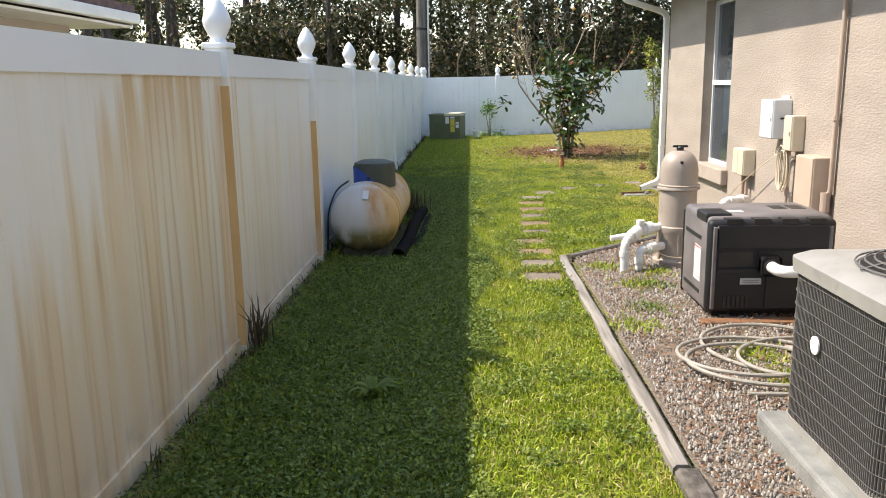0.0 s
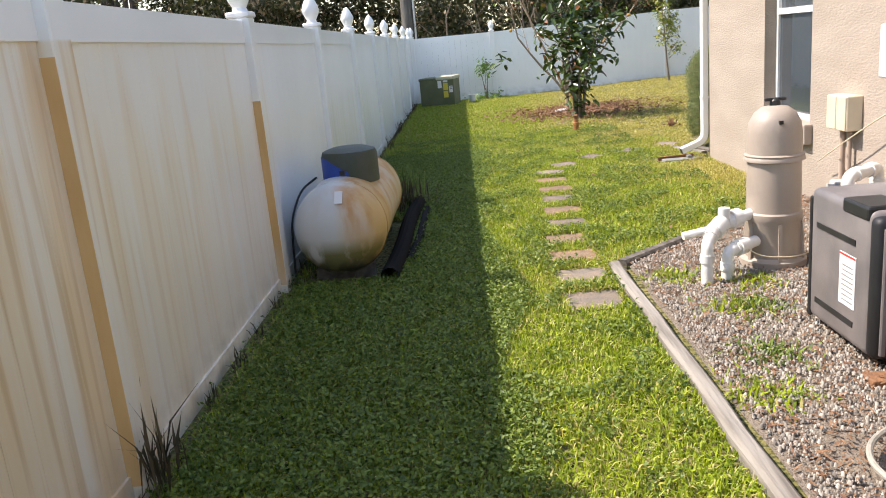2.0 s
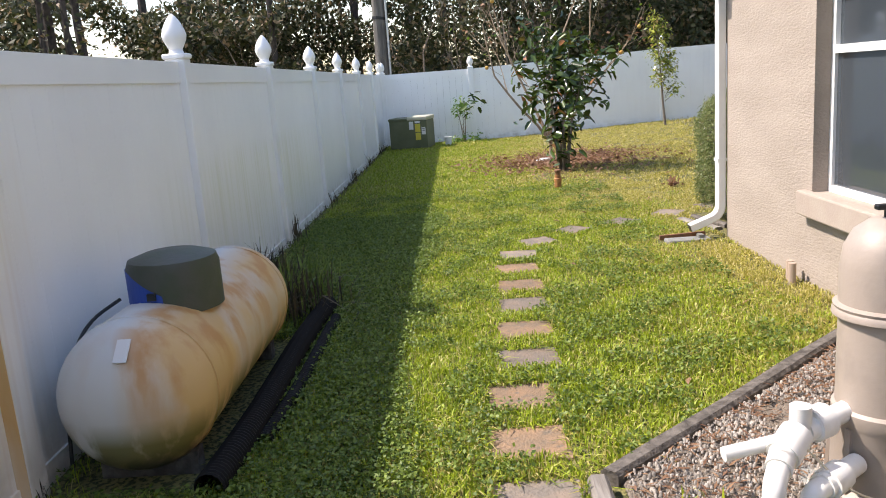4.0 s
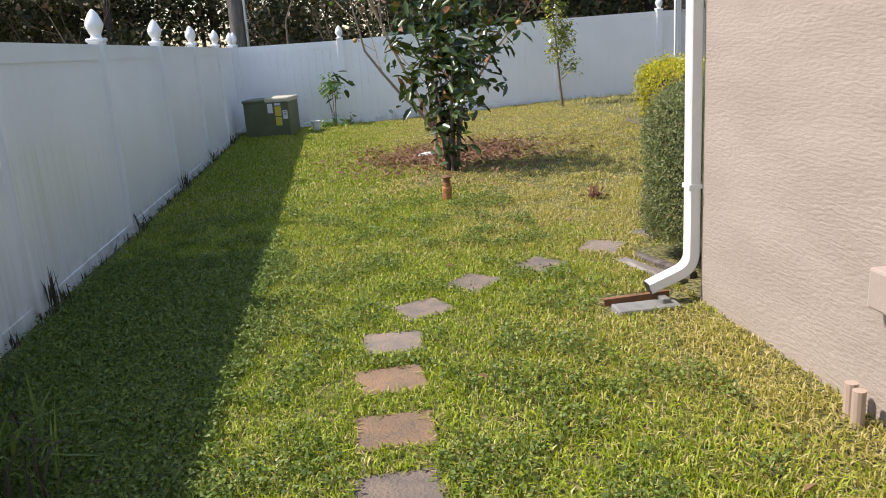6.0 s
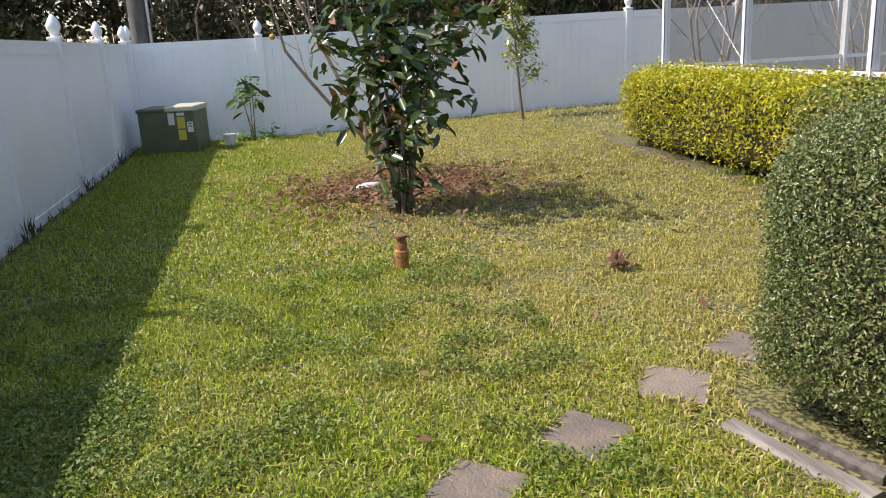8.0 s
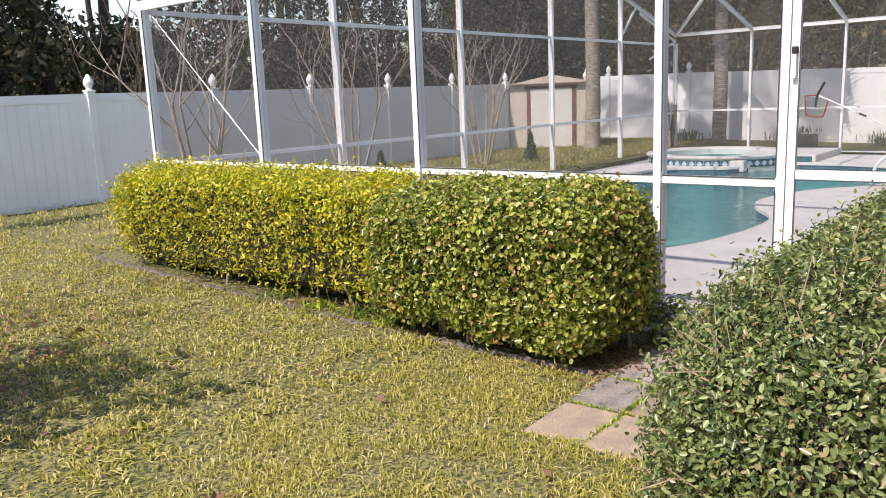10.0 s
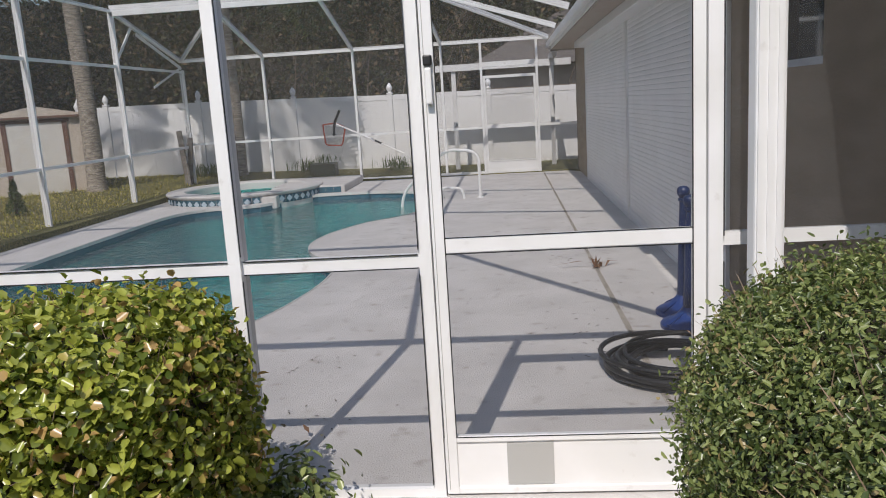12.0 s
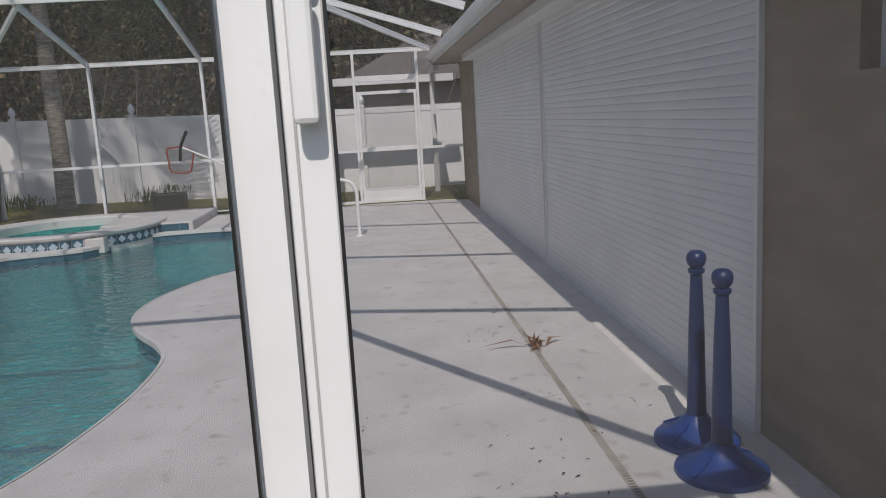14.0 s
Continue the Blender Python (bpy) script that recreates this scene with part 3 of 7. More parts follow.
def column_spout():
    ob = thing("downspout", "wide ribbed white downspout standing beside the screen door", "downspout")
    bm = bmesh.new()
    x0, x1, ya, yb = 6.0, 6.09, 11.535, 11.64
    box(bm, x0, ya, 0.05, x1, yb, 2.7, bevel=0.012)
    part("pipe", bm, WHITE_METAL, ob)
    for k in range(3):
        yy = ya + 0.025 + k * 0.032
        part("rib", bx(x0 - 0.006, yy - 0.008, 0.06, x0 + 0.001, yy + 0.008, 2.69), WHITE_METAL, ob)
    return ob


column_spout()


def window_unit(name, axis, a0, a1, z0, z1, at, inward, label, sash=True):
    """A framed window. axis: the wall runs along it; at: where the frame stands; inward: +-1 into the house."""
    w = tagged(new(name), label, "window", kind="structure")

    def bar(n, p0, p1, q0, q1, d0, d1, m):
        lo, hi = sorted((at + inward * d0, at + inward * d1))
        bm = bx(lo, p0, q0, hi, p1, q1) if axis == "y" else bx(p0, lo, q0, p1, hi, q1)
        return part(n, bm, m, w)

    f = 0.045
    bar("window_frame", a0, a1, z0, z0 + f, 0, 0.06, WHITE_METAL)
    bar("window_frame", a0, a1, z1 - f, z1, 0, 0.06, WHITE_METAL)
    bar("window_frame", a0, a0 + f, z0 + f, z1 - f, 0, 0.06, WHITE_METAL)
    bar("window_frame", a1 - f, a1, z0 + f, z1 - f, 0, 0.06, WHITE_METAL)
    if sash:
        zm = (z0 + z1) / 2 - 0.02
        bar("meeting_rail", a0 + f, a1 - f, zm, zm + 0.05, -0.01, 0.05, WHITE_METAL)
        bar("pane", a0 + f, a1 - f, z0 + f, zm, 0.02, 0.026, GLASS)
        bar("pane", a0 + f, a1 - f, zm + 0.05, z1 - f, 0.03, 0.036, GLASS)
        zz = z0 + f
        while zz < z1 - f - 0.03:
            bar("blind_slat", a0 + f, a1 - f, zz, zz + 0.035, 0.045, 0.049, BLIND)
            zz += 0.05
    else:
        bar("pane", a0 + f, a1 - f, z0 + f, z1 - f, 0.02, 0.026, GLASS)
    return w


window_unit("window_1", "y", WIN[0], WIN[1], WIN[2], WIN[3], WX + 0.1, 1, "white-framed single-hung window with closed grey blinds")
window_unit("window_2", "x", 7.35, 8.25, 1.71, 2.3, BY - 0.03, -1, "small dark window high in the shaded wall", sash=False)
sill = tagged(put("window_sill", bx(WX - 0.07, WIN[0] - 0.06, 0.47, WX + 0.0, WIN[1] + 0.08, 0.63, bevel=0.012), STUCCO_SMOOTH), "thick beige stucco sill below the window", "window sill", kind="structure")

# ---- vinyl fences ----
FX = -1.40


def finial_mesh():
    bm = bmesh.new()
    box(bm, -0.075, -0.075, 0.0, 0.075, 0.075, 0.035, bevel=0.008, seg=1)
    lathe(bm, [(0.05, 0.03), (0.042, 0.06), (0.05, 0.075), (0.072, 0.12), (0.078, 0.15), (0.068, 0.19), (0.045, 0.235), (0.02, 0.27), (0.0, 0.285)], 14)
    for f in bm.faces:
        f.smooth = True
    me = bpy.data.meshes.new("post_cap")
    bm.to_mesh(me)
    bm.free()
    me.set_sharp_from_angle(angle=radians(40))
    me.materials.append(VINYL_CLEAN)
    return me


CAP = finial_mesh()


def mesh_of(name, bm, material):
    me = bpy.data.meshes.new(name)
    bmesh.ops.recalc_face_normals(bm, faces=bm.faces)
    bm.to_mesh(me)
    bm.free()
    me.materials.append(material)
    return me


def fence(origin, turn, stops, planks, material, label, height=1.75):
    """Posts with caps at stops along a line from origin, panels of planks between rails."""
    f = thing("vinyl_fence", label, "fence", "fences round the yard")
    f.matrix_world = pose(*origin, 0, 0, turn)
    post = mesh_of("post", bx(-0.064, -0.064, -0.3, 0.064, 0.064, height, bevel=0.006, seg=1), material)
    pw = 0.152
    plank = mesh_of("plank", bx(0.0, -0.012, 0.085, pw - 0.0006, 0.012, height - 0.13, bevel=0.0012, seg=1), material)
    m = pose(0, 0, 0, 0, 0, turn)
    for i, s in enumerate(stops):
        w = Vector(origin) + m @ Vector((s, 0, 0))
        z = ground_z(w.x, w.y)
        p = shared("post", post, f, pose(s, 0, z))
        shared("post_cap", CAP, p, pose(0, 0, height))
        if i + 1 == len(stops):
            break
        e = stops[i + 1]
        w2 = Vector(origin) + m @ Vector((e, 0, 0))
        z2 = ground_z(w2.x, w2.y)
        a, b = s + 0.062, e - 0.062
        for lo, hi in ((-0.05, 0.10), (height - 0.15, height - 0.02)):
            bm = bmesh.new()
            beam(bm, (a, 0, z + (lo + hi) / 2), (b, 0, z2 + (lo + hi) / 2), 0.046, hi - lo)
            part("rail", bm, material, f)
        n = max(1, int((b - a) / pw))
        step = (b - a) / n
        if planks:
            for k in range(n):
                zz = z + (z2 - z) * (k + 0.5) / n
                shared("plank", plank, f, Matrix.Translation((a + k * step, 0, zz)) @ Matrix.Diagonal((step / pw, 1, 1, 1)))
        else:
            bm = bmesh.new()
            for k in range(n):
                zz = z + (z2 - z) * (k + 0.5) / n
                box(bm, a + k * step + 0.001, -0.012, zz + 0.1, a + (k + 1) * step - 0.001, 0.012, zz + height - 0.13)
            part("planks", bm, material, f)
    return f


LEFT_STOPS = [0.0, 2.43, 4.86, 7.29, 9.72, 12.15, 14.58, 17.01, 19.44, 21.87, 24.3, 26.73, 28.9]
fence((FX - 0.012, -5.17, 0), 90, LEFT_STOPS, True, VINYL, "white vinyl privacy fence with rust streaks and pointed post caps")
fence((FX - 0.012, 23.75, 0), 0, [0.064] + [2.21 + 2.305 * i for i in range(10)] + [25.0], False, VINYL_CLEAN, "white vinyl privacy fence across the end of the yard")
fence((23.6, 23.75, 0), -90, [0.064] + [0.8 + 2.52 * i for i in range(8)], False, VINYL_CLEAN, "white vinyl privacy fence behind the pool enclosure", 1.88)
# rust-stained faces of two posts
for py, top in ((4.55, 1.55), (6.98, 1.25)):
    tagged(put("rust_stain", bx(FX - 0.07, py - 0.0665, 0.06, FX + 0.05, py - 0.0645, top), RUST_VINYL), "rust-brown irrigation stain on the post's side", "stain", kind="structure")

# ---- pool ----
POOL = [(8.3, 15.5), (8.5, 14.92), (9.1, 14.55), (9.7, 14.38), (10.4, 14.28), (11.1, 14.29), (11.55, 14.45), (12.0, 14.72), (12.5, 14.9), (13.1, 14.92),
        (13.7, 14.78), (14.3, 14.5), (14.85, 14.02), (15.6, 13.78), (16.5, 13.6), (17.3, 13.65), (18.0, 14.1), (18.4, 14.8), (18.5, 15.6), (18.3, 16.4),
        (17.2, 17.0), (16.9, 17.9), (16.2, 18.3), (14.5, 18.35), (12.0, 18.35), (10.0, 18.2), (8.9, 17.6), (8.35, 16.6)]


def smooth_loop(pts, n=4):
    out = []
    k = len(pts)
    for i in range(k):
        p0, p1, p2, p3 = (Vector((*pts[(i + j - 1) % k], 0)) for j in range(4))
        for t in [j / n for j in range(n)]:
            out.append(0.5 * ((2 * p1) + (p2 - p0) * t + (2 * p0 - 5 * p1 + 4 * p2 - p3) * t * t + (3 * p1 - p0 - 3 * p2 + p3) * t ** 3))
    return [(v.x, v.y) for v in out]


POOL_LOOP = smooth_loop(POOL)
WATER_Z = -0.11


def offset_loop(loop, d):
    """The loop moved outward by d (the loop runs one way round)."""
    out, k = [], len(loop)
    area = sum(loop[i][0] * loop[(i + 1) % k][1] - loop[(i + 1) % k][0] * loop[i][1] for i in range(k))
    sgn = 1 if area > 0 else -1
    for i in range(k):
        a, b = Vector(loop[i - 1]), Vector(loop[(i + 1) % k])
        t = (b - a).normalized()
        out.append((loop[i][0] + sgn * t.y * d, loop[i][1] - sgn * t.x * d))
    return out


def band(bm, l0, z0, l1, z1):
    a = [bm.verts.new((*p, z0)) for p in l0]
    b = [bm.verts.new((*p, z1)) for p in l1]
    for i in range(len(l0)):
        j = (i + 1) % len(l0)
        bm.faces.new((a[i], a[j], b[j], b[i]))


def build_pool():
    # deck with the pool's opening
    bm = bmesh.new()
    outer = [(6.17, 10.86), (21.2, 10.86), (21.2, 19.80), (6.17, 19.80)]
    loops = []
    for lp in (outer, POOL_LOOP):
        vs = [bm.verts.new((*p, 0.02)) for p in lp]
        loops += [bm.edges.new((vs[i], vs[(i + 1) % len(vs)])) for i in range(len(vs))]
    bmesh.ops.triangle_fill(bm, use_beauty=True, use_dissolve=False, edges=loops)
    band(bm, outer, 0.02, outer, -0.4)
    tagged(put("deck", bm, CONCRETE), "pale textured concrete pool deck with beam shadows and faint stains", "pool deck", kind="structure")
    p = tagged(new("pool"), "freeform swimming pool with rippled teal water and a tiled waterline", "swimming pool", kind="structure")
    bm = bmesh.new()
    band(bm, POOL_LOOP, -0.03, POOL_LOOP, -1.5)
    vs = [bm.verts.new((*q, -1.5)) for q in POOL_LOOP]
    bmesh.ops.triangle_fill(bm, use_beauty=True, edges=[bm.edges.new((vs[i], vs[(i + 1) % len(vs)])) for i in range(len(vs))])
    part("shell", bm, PLASTER, p)
    bm = bmesh.new()
    lip = offset_loop(POOL_LOOP, -0.03)
    band(bm, POOL_LOOP, 0.024, lip, 0.016)
    band(bm, lip, 0.016, lip, -0.03)
    band(bm, lip, -0.03, POOL_LOOP, -0.035)
    part("coping", bm, CONCRETE, p, "rounded concrete lip round the water")
    bm = bmesh.new()
    vs = [bm.verts.new((*q, WATER_Z)) for q in POOL_LOOP]
    bmesh.ops.triangle_fill(bm, use_beauty=True, edges=[bm.edges.new((vs[i], vs[(i + 1) % len(vs)])) for i in range(len(vs))])
    w = part("water", bm, WATER, p, "clear rippled teal water")
    w.visible_shadow = False
    bm = bmesh.new()
    inner = offset_loop(POOL_LOOP, -0.006)
    band(bm, inner, -0.035, inner, -0.19)
    part("waterline_tile", bm, TILE_BLUE, p, "band of blue tile at the waterline")


build_pool()


def build_spa():
    s = thing("spa", "raised round spa with a blue diamond tile band and pale coping", "spa")
    cx, cy, r, top = 18.75, 17.75, 1.5, 0.2
    bm = bmesh.new()
    lathe(bm, [(r, -0.4), (r, top - 0.05), (r + 0.04, top - 0.04), (r + 0.05, top - 0.01), (r + 0.03, top + 0.01), (r - 0.3, top + 0.01), (r - 0.33, top - 0.02), (r - 0.33, -0.3)], 48, (cx, cy, 0))
    part("rim", bm, CONCRETE, s, smooth=True)
    bm = bmesh.new()
    lathe(bm, [(r - 0.33, 0.05), (0.0, 0.05)], 40, (cx, cy, 0))
    w = part("water", bm, WATER, s)
    w.visible_shadow = False
    tile = mesh_of("tile", bx(-0.075, -0.006, -0.075, 0.075, 0.006, 0.075), TILE_BLUE)
    bm = bmesh.new()
    box(bm, -0.045, -0.004, -0.045, 0.045, 0.004, 0.045)
    bmesh.ops.rotate(bm, verts=bm.verts, cent=(0, 0, 0), matrix=Matrix.Rotation(radians(45), 3, "Y"))
    dia = mesh_of("diamond", bm, TILE_LIGHT)
    n = 58
    for k in range(n):
        a = 2 * math.pi * k / n
        if not (2.0 < a < 5.4):
            continue
        m = pose(cx + (r + 0.004) * math.cos(a), cy + (r + 0.004) * math.sin(a), 0.055, 0, 0, math.degrees(a) - 90)
        t = shared("tile", tile, s, m)
        shared("diamond", dia, t, pose(0, 0.005, 0))
    # spillway notch and raised step beside the spa
    part("spillway", bx(17.42, 16.75, -0.1, 17.9, 17.1, 0.13, bevel=0.02), CONCRETE, s)
    st = tagged(put("raised_deck", bx(18.6, 15.7, 0.0, 20.66, 17.2, 0.17, bevel=0.03, seg=3), CONCRETE), "raised pale concrete ledge beside the spa", "ledge", kind="structure")
    for k in range(9):
        shared("tile", tile, s, pose(18.595, 15.85 + k * 0.155, 0.06, 0, 0, 90))


build_spa()

# ---- screened enclosure ----
CX, FARX, NY, HY = 6.30, 20.75, 19.62, 11.5
EAVE, FEAVE, TOPZ = 2.72, 2.90, 3.66
FRONT = [19.58, 17.67, 15.65, 13.58]


def build_cage():
    c = thing("pool_enclosure", "white aluminium screen enclosure with a mansard roof over the pool", "pool enclosure")

    def bar(name, a, b, w=0.05, h=0.05, up=(0, 0, 1)):
        bm = bmesh.new()
        beam(bm, a, b, w, h, up)
        return part(name, bm, WHITE_METAL, c)

    def pane(pts):
        bm = bmesh.new()
        bm.faces.new([bm.verts.new(p) for p in pts])
        ob = part("screen", bm, SCREEN, c)
        return ob

    # front wall
    for y in FRONT:
        bar("post", (CX, y, 0.0), (CX, y, EAVE - 0.05), 0.05, 0.1, (1, 0, 0))
    bar("post", (CX, 12.814, 0.0), (CX, 12.814, EAVE - 0.05), 0.05, 0.06, (1, 0, 0))
    bar("post", (CX, 11.70, 0.0), (CX, 11.70, EAVE - 0.05), 0.055, 0.07, (1, 0, 0))
    bar("post", (CX, 10.985, 0.0), (CX, 10.985, 2.6), 0.05, 0.06, (1, 0, 0))
    ys = FRONT + [12.814]
    for a, b in zip(ys, ys[1:]):
        bar("chair_rail", (CX, a - 0.025, 1.025), (CX, b + 0.025, 1.025), 0.05, 0.05)
        bar("sill_rail", (CX, a - 0.025, 0.03), (CX, b + 0.025, 0.03), 0.05, 0.05)
        pane([(CX, a, 0.05), (CX, b, 0.05), (CX, b, EAVE), (CX, a, EAVE)])
    bar("chair_rail", (CX, 11.672, 1.06), (CX, 11.012, 1.06), 0.045, 0.05)
    bar("sill_rail", (CX, 11.672, 0.03), (CX, 11.012, 0.03), 0.05, 0.05)
    pane([(CX, 11.68, 0.05), (CX, 11.0, 0.05), (CX, 11.0, EAVE), (CX, 11.68, EAVE)])
    bar("eave_beam", (CX, 11.5, EAVE), (CX, NY + 0.02, EAVE), 0.06, 0.1)
    bar("header", (CX, 11.728, 2.2), (CX, 12.789, 2.2), 0.05, 0.05)
    pane([(CX, 12.79, 2.22), (CX, 11.72, 2.22), (CX, 11.72, EAVE), (CX, 12.79, EAVE)])
    for y, sides in [(k, (-1, 1)) for k in FRONT] + [(12.814, (1,)), (11.70, (-1,))]:
        for sg in sides:
            for z0, z1 in ((0.08, 0.975), (1.075, EAVE - 0.05)):
                part("spline", bx(CX - 0.043, y + sg * (0.0285 if y == 11.70 else 0.0255) - 0.0018, z0, CX - 0.036, y + sg * (0.0285 if y == 11.70 else 0.0255) + 0.0018, z1), BLACK, c)
    for a, b in zip(ys, ys[1:]):
        for z in (0.998, 1.052):
            part("spline", bx(CX - 0.031, b + 0.03, z - 0.002, CX - 0.026, a - 0.03, z + 0.002), BLACK, c)
    bm = bmesh.new()
    tube(bm, [(CX + 0.03, 19.53, 2.66), (CX + 0.03, 17.71, 1.05)], 0.0032, 6)
    part("cable_brace", bm, GREY_METAL, c, "thin steel brace cable")
    # north wall, a tall gable side under the sloping ends of the roof
    x1, x2, y1, y2 = 9.3, 17.75, NY, 13.95
    xs = [CX, 9.17, 12.0, 14.85, 17.75, FARX]

    def roof_at(x):
        return EAVE + (TOPZ - EAVE) * min(1.0, (x - CX) / (x1 - CX), (FARX - x) / (FARX - x2))

    for x in xs[1:]:
        bar("post", (x, NY, 0.0), (x, NY, roof_at(x) - 0.02), 0.05, 0.1, (0, 1, 0))
    for a, b in zip(xs, xs[1:]):
        bar("chair_rail", (a, NY, 1.0), (b, NY, 1.0), 0.05, 0.05)
        bar("upper_rail", (a, NY, 2.66), (b, NY, 2.66), 0.04, 0.05)
        pane([(a, NY, 0.05), (b, NY, 0.05), (b, NY, EAVE - 0.02), (a, NY, EAVE - 0.02)])
    bar("sill_rail", (CX, NY, 0.04), (FARX, NY, 0.04), 0.05, 0.05)
    pane([(CX, NY, EAVE), (FARX, NY, EAVE), (x2, NY, TOPZ), (x1, NY, TOPZ)])
    # far wall
    far = [NY, 17.76, 15.74, 13.81, 12.95, 11.75]
    for y in far[1:]:
        bar("post", (FARX, y, 0.0), (FARX, y, FEAVE), 0.05, 0.1, (1, 0, 0))
    for a, b in zip(far, far[1:]):
        bar("chair_rail", (FARX, a, 1.05), (FARX, b, 1.05), 0.05, 0.05)
        pane([(FARX, a, 0.05), (FARX, b, 0.05), (FARX, b, FEAVE), (FARX, a, FEAVE)])
    bar("sill_rail", (FARX, NY, 0.05), (FARX, 11.75, 0.05), 0.05, 0.08)
    bar("eave_beam", (FARX, NY, FEAVE), (FARX, 11.5, FEAVE), 0.06, 0.08)
    bar("header", (FARX, 11.75, 2.4), (FARX, 12.95, 2.4), 0.05, 0.1)
    pane([(FARX, 11.75, 0.05), (FARX, 10.9, 0.05), (FARX, 10.9, EAVE), (FARX, 11.75, EAVE)])
    bar("chair_rail", (FARX, 11.75, 1.05), (FARX, 10.92, 1.05), 0.05, 0.05)
    # roof: sloping ends, flat middle
    for y in FRONT:
        bar("rafter", (CX, y, EAVE), (x1, max(y, y2), TOPZ), 0.05, 0.09)
    for y in far[:4]:
        bar("rafter", (FARX, y, FEAVE), (x2, max(y, y2), TOPZ), 0.05, 0.09)
    for x in (x1, 12.0, 14.8, x2):
        bar("roof_beam", (x, y1, TOPZ), (x, y2, TOPZ), 0.05, 0.19 if x == x2 else 0.12)
        bar("rafter", (x, y2, TOPZ), (x, HY + 0.02, 2.86), 0.05, 0.09)
    for y in (y1, 17.7, 15.7, y2):
        bar("purlin", (x1, y, TOPZ), (x2, y, TOPZ), 0.05, 0.06)
    for a, b in (((CX, HY, EAVE), (x1, y2)), ((FARX, HY, FEAVE), (x2, y2))):
        bar("hip", a, (*b, TOPZ), 0.05, 0.09)
    # braces by the far corner
    bar("hip", (FARX, NY, FEAVE), (x2 + 0.03, 17.6, TOPZ - 0.03), 0.05, 0.08)
    bar("brace", (FARX - 0.03, NY, EAVE + 0.02), (18.7, NY, roof_at(18.7) - 0.05), 0.03, 0.06)
    bar("brace", (17.77, NY, 2.75), (18.5, NY, roof_at(18.5)), 0.03, 0.05)
    bar("brace", (FARX - 0.05, NY, 2.75), (19.2, NY - 0.02, 2.3), 0.02, 0.04)
    for p in ([(CX, HY, EAVE), (CX, NY, EAVE), (x1, y1, TOPZ), (x1, y2, TOPZ)],
              [(FARX, NY, FEAVE), (FARX, HY, FEAVE), (x2, y2, TOPZ), (x2, y1, TOPZ)], [(x1, y1, TOPZ), (x2, y1, TOPZ), (x2, y2, TOPZ), (x1, y2, TOPZ)],
              [(CX, HY, EAVE), (x1, y2, TOPZ), (x2, y2, TOPZ), (FARX, HY, FEAVE)]):
        pane(p)
    return c


build_cage()


def screen_door(x, y0, y1, label, kick=0.26, handle=True, name="door_1"):
    d = tagged(new(name), label, "screen door", kind="structure")
    w = 0.05
    for a, b, z0, z1 in ((y0, y0 + w, 0.03, 2.16), (y1 - w, y1, 0.03, 2.16), (y0 + w, y1 - w, 2.1, 2.16), (y0 + w, y1 - w, 1.05, 1.11), (y0 + w, y1 - w, 0.03, 0.06)):
        bm = bx(x - 0.018, a, z0, x + 0.018, b, z1, bevel=0.003, seg=1)
        part("stile" if b - a < 0.1 else "rail", bm, WHITE_METAL, d)
    part("kick_plate", bx(x - 0.008, y0 + w, 0.06, x + 0.008, y1 - w, kick), WHITE_METAL, d)
    part("rail", bx(x - 0.018, y0 + w, kick, x + 0.018, y1 - w, kick + 0.02), WHITE_METAL, d)
    bm = bmesh.new()
    bm.faces.new([bm.verts.new(p) for p in ((x, y0 + w, kick), (x, y1 - w, kick), (x, y1 - w, 2.1), (x, y0 + w, 2.1))])
    part("screen", bm, SCREEN, d)
    if handle:
        for ya, yb in ((y0 + w - 0.002, y0 + w + 0.003), (y1 - w - 0.003, y1 - w + 0.001), (y1 - 0.001, y1 + 0.0005)):
            part("gasket", bx(x - 0.0195, ya, 0.28, x - 0.0185, yb, 2.1), BLACK, d)
        for z in (kick + 0.021, 1.048, 1.112):
            part("gasket", bx(x - 0.0195, y0 + w, z - 0.002, x - 0.0185, y1 - w, z + 0.002), BLACK, d)
        part("groove", bx(x - 0.0195, y1 - 0.014, 0.05, x - 0.0185, y1 - 0.011, 2.15), BOX_GREY, d)
        hy = y1 - 0.026
        h = part("handle", bx(x - 0.05, hy - 0.014, 1.63, x - 0.034, hy + 0.012, 1.765, bevel=0.006), WHITE_METAL, d)
        part("bracket", bx(x - 0.036, hy - 0.01, 1.735, x - 0.016, hy + 0.01, 1.755), WHITE_METAL, h)
        part("bracket", bx(x - 0.036, hy - 0.01, 1.64, x - 0.016, hy + 0.01, 1.66), WHITE_METAL, h)
        part("lock", bx(x - 0.045, hy - 0.017, 1.772, x - 0.016, hy + 0.016, 1.812, bevel=0.006), BLACK, d, "small black lock knob")
    return d


dr = screen_door(CX - 0.01, 11.733, 12.784, "white aluminium screen door with a kick plate, closed")
part("pet_flap_patch", bx(CX - 0.024, 12.34, 0.07, CX - 0.0185, 12.53, 0.25), BOX_GREY, dr, "square grey-beige patch on the kick plate")
screen_door(FARX, 11.78, 12.92, "white screen door in the far side of the enclosure", kick=0.3, handle=False, name="door_2")

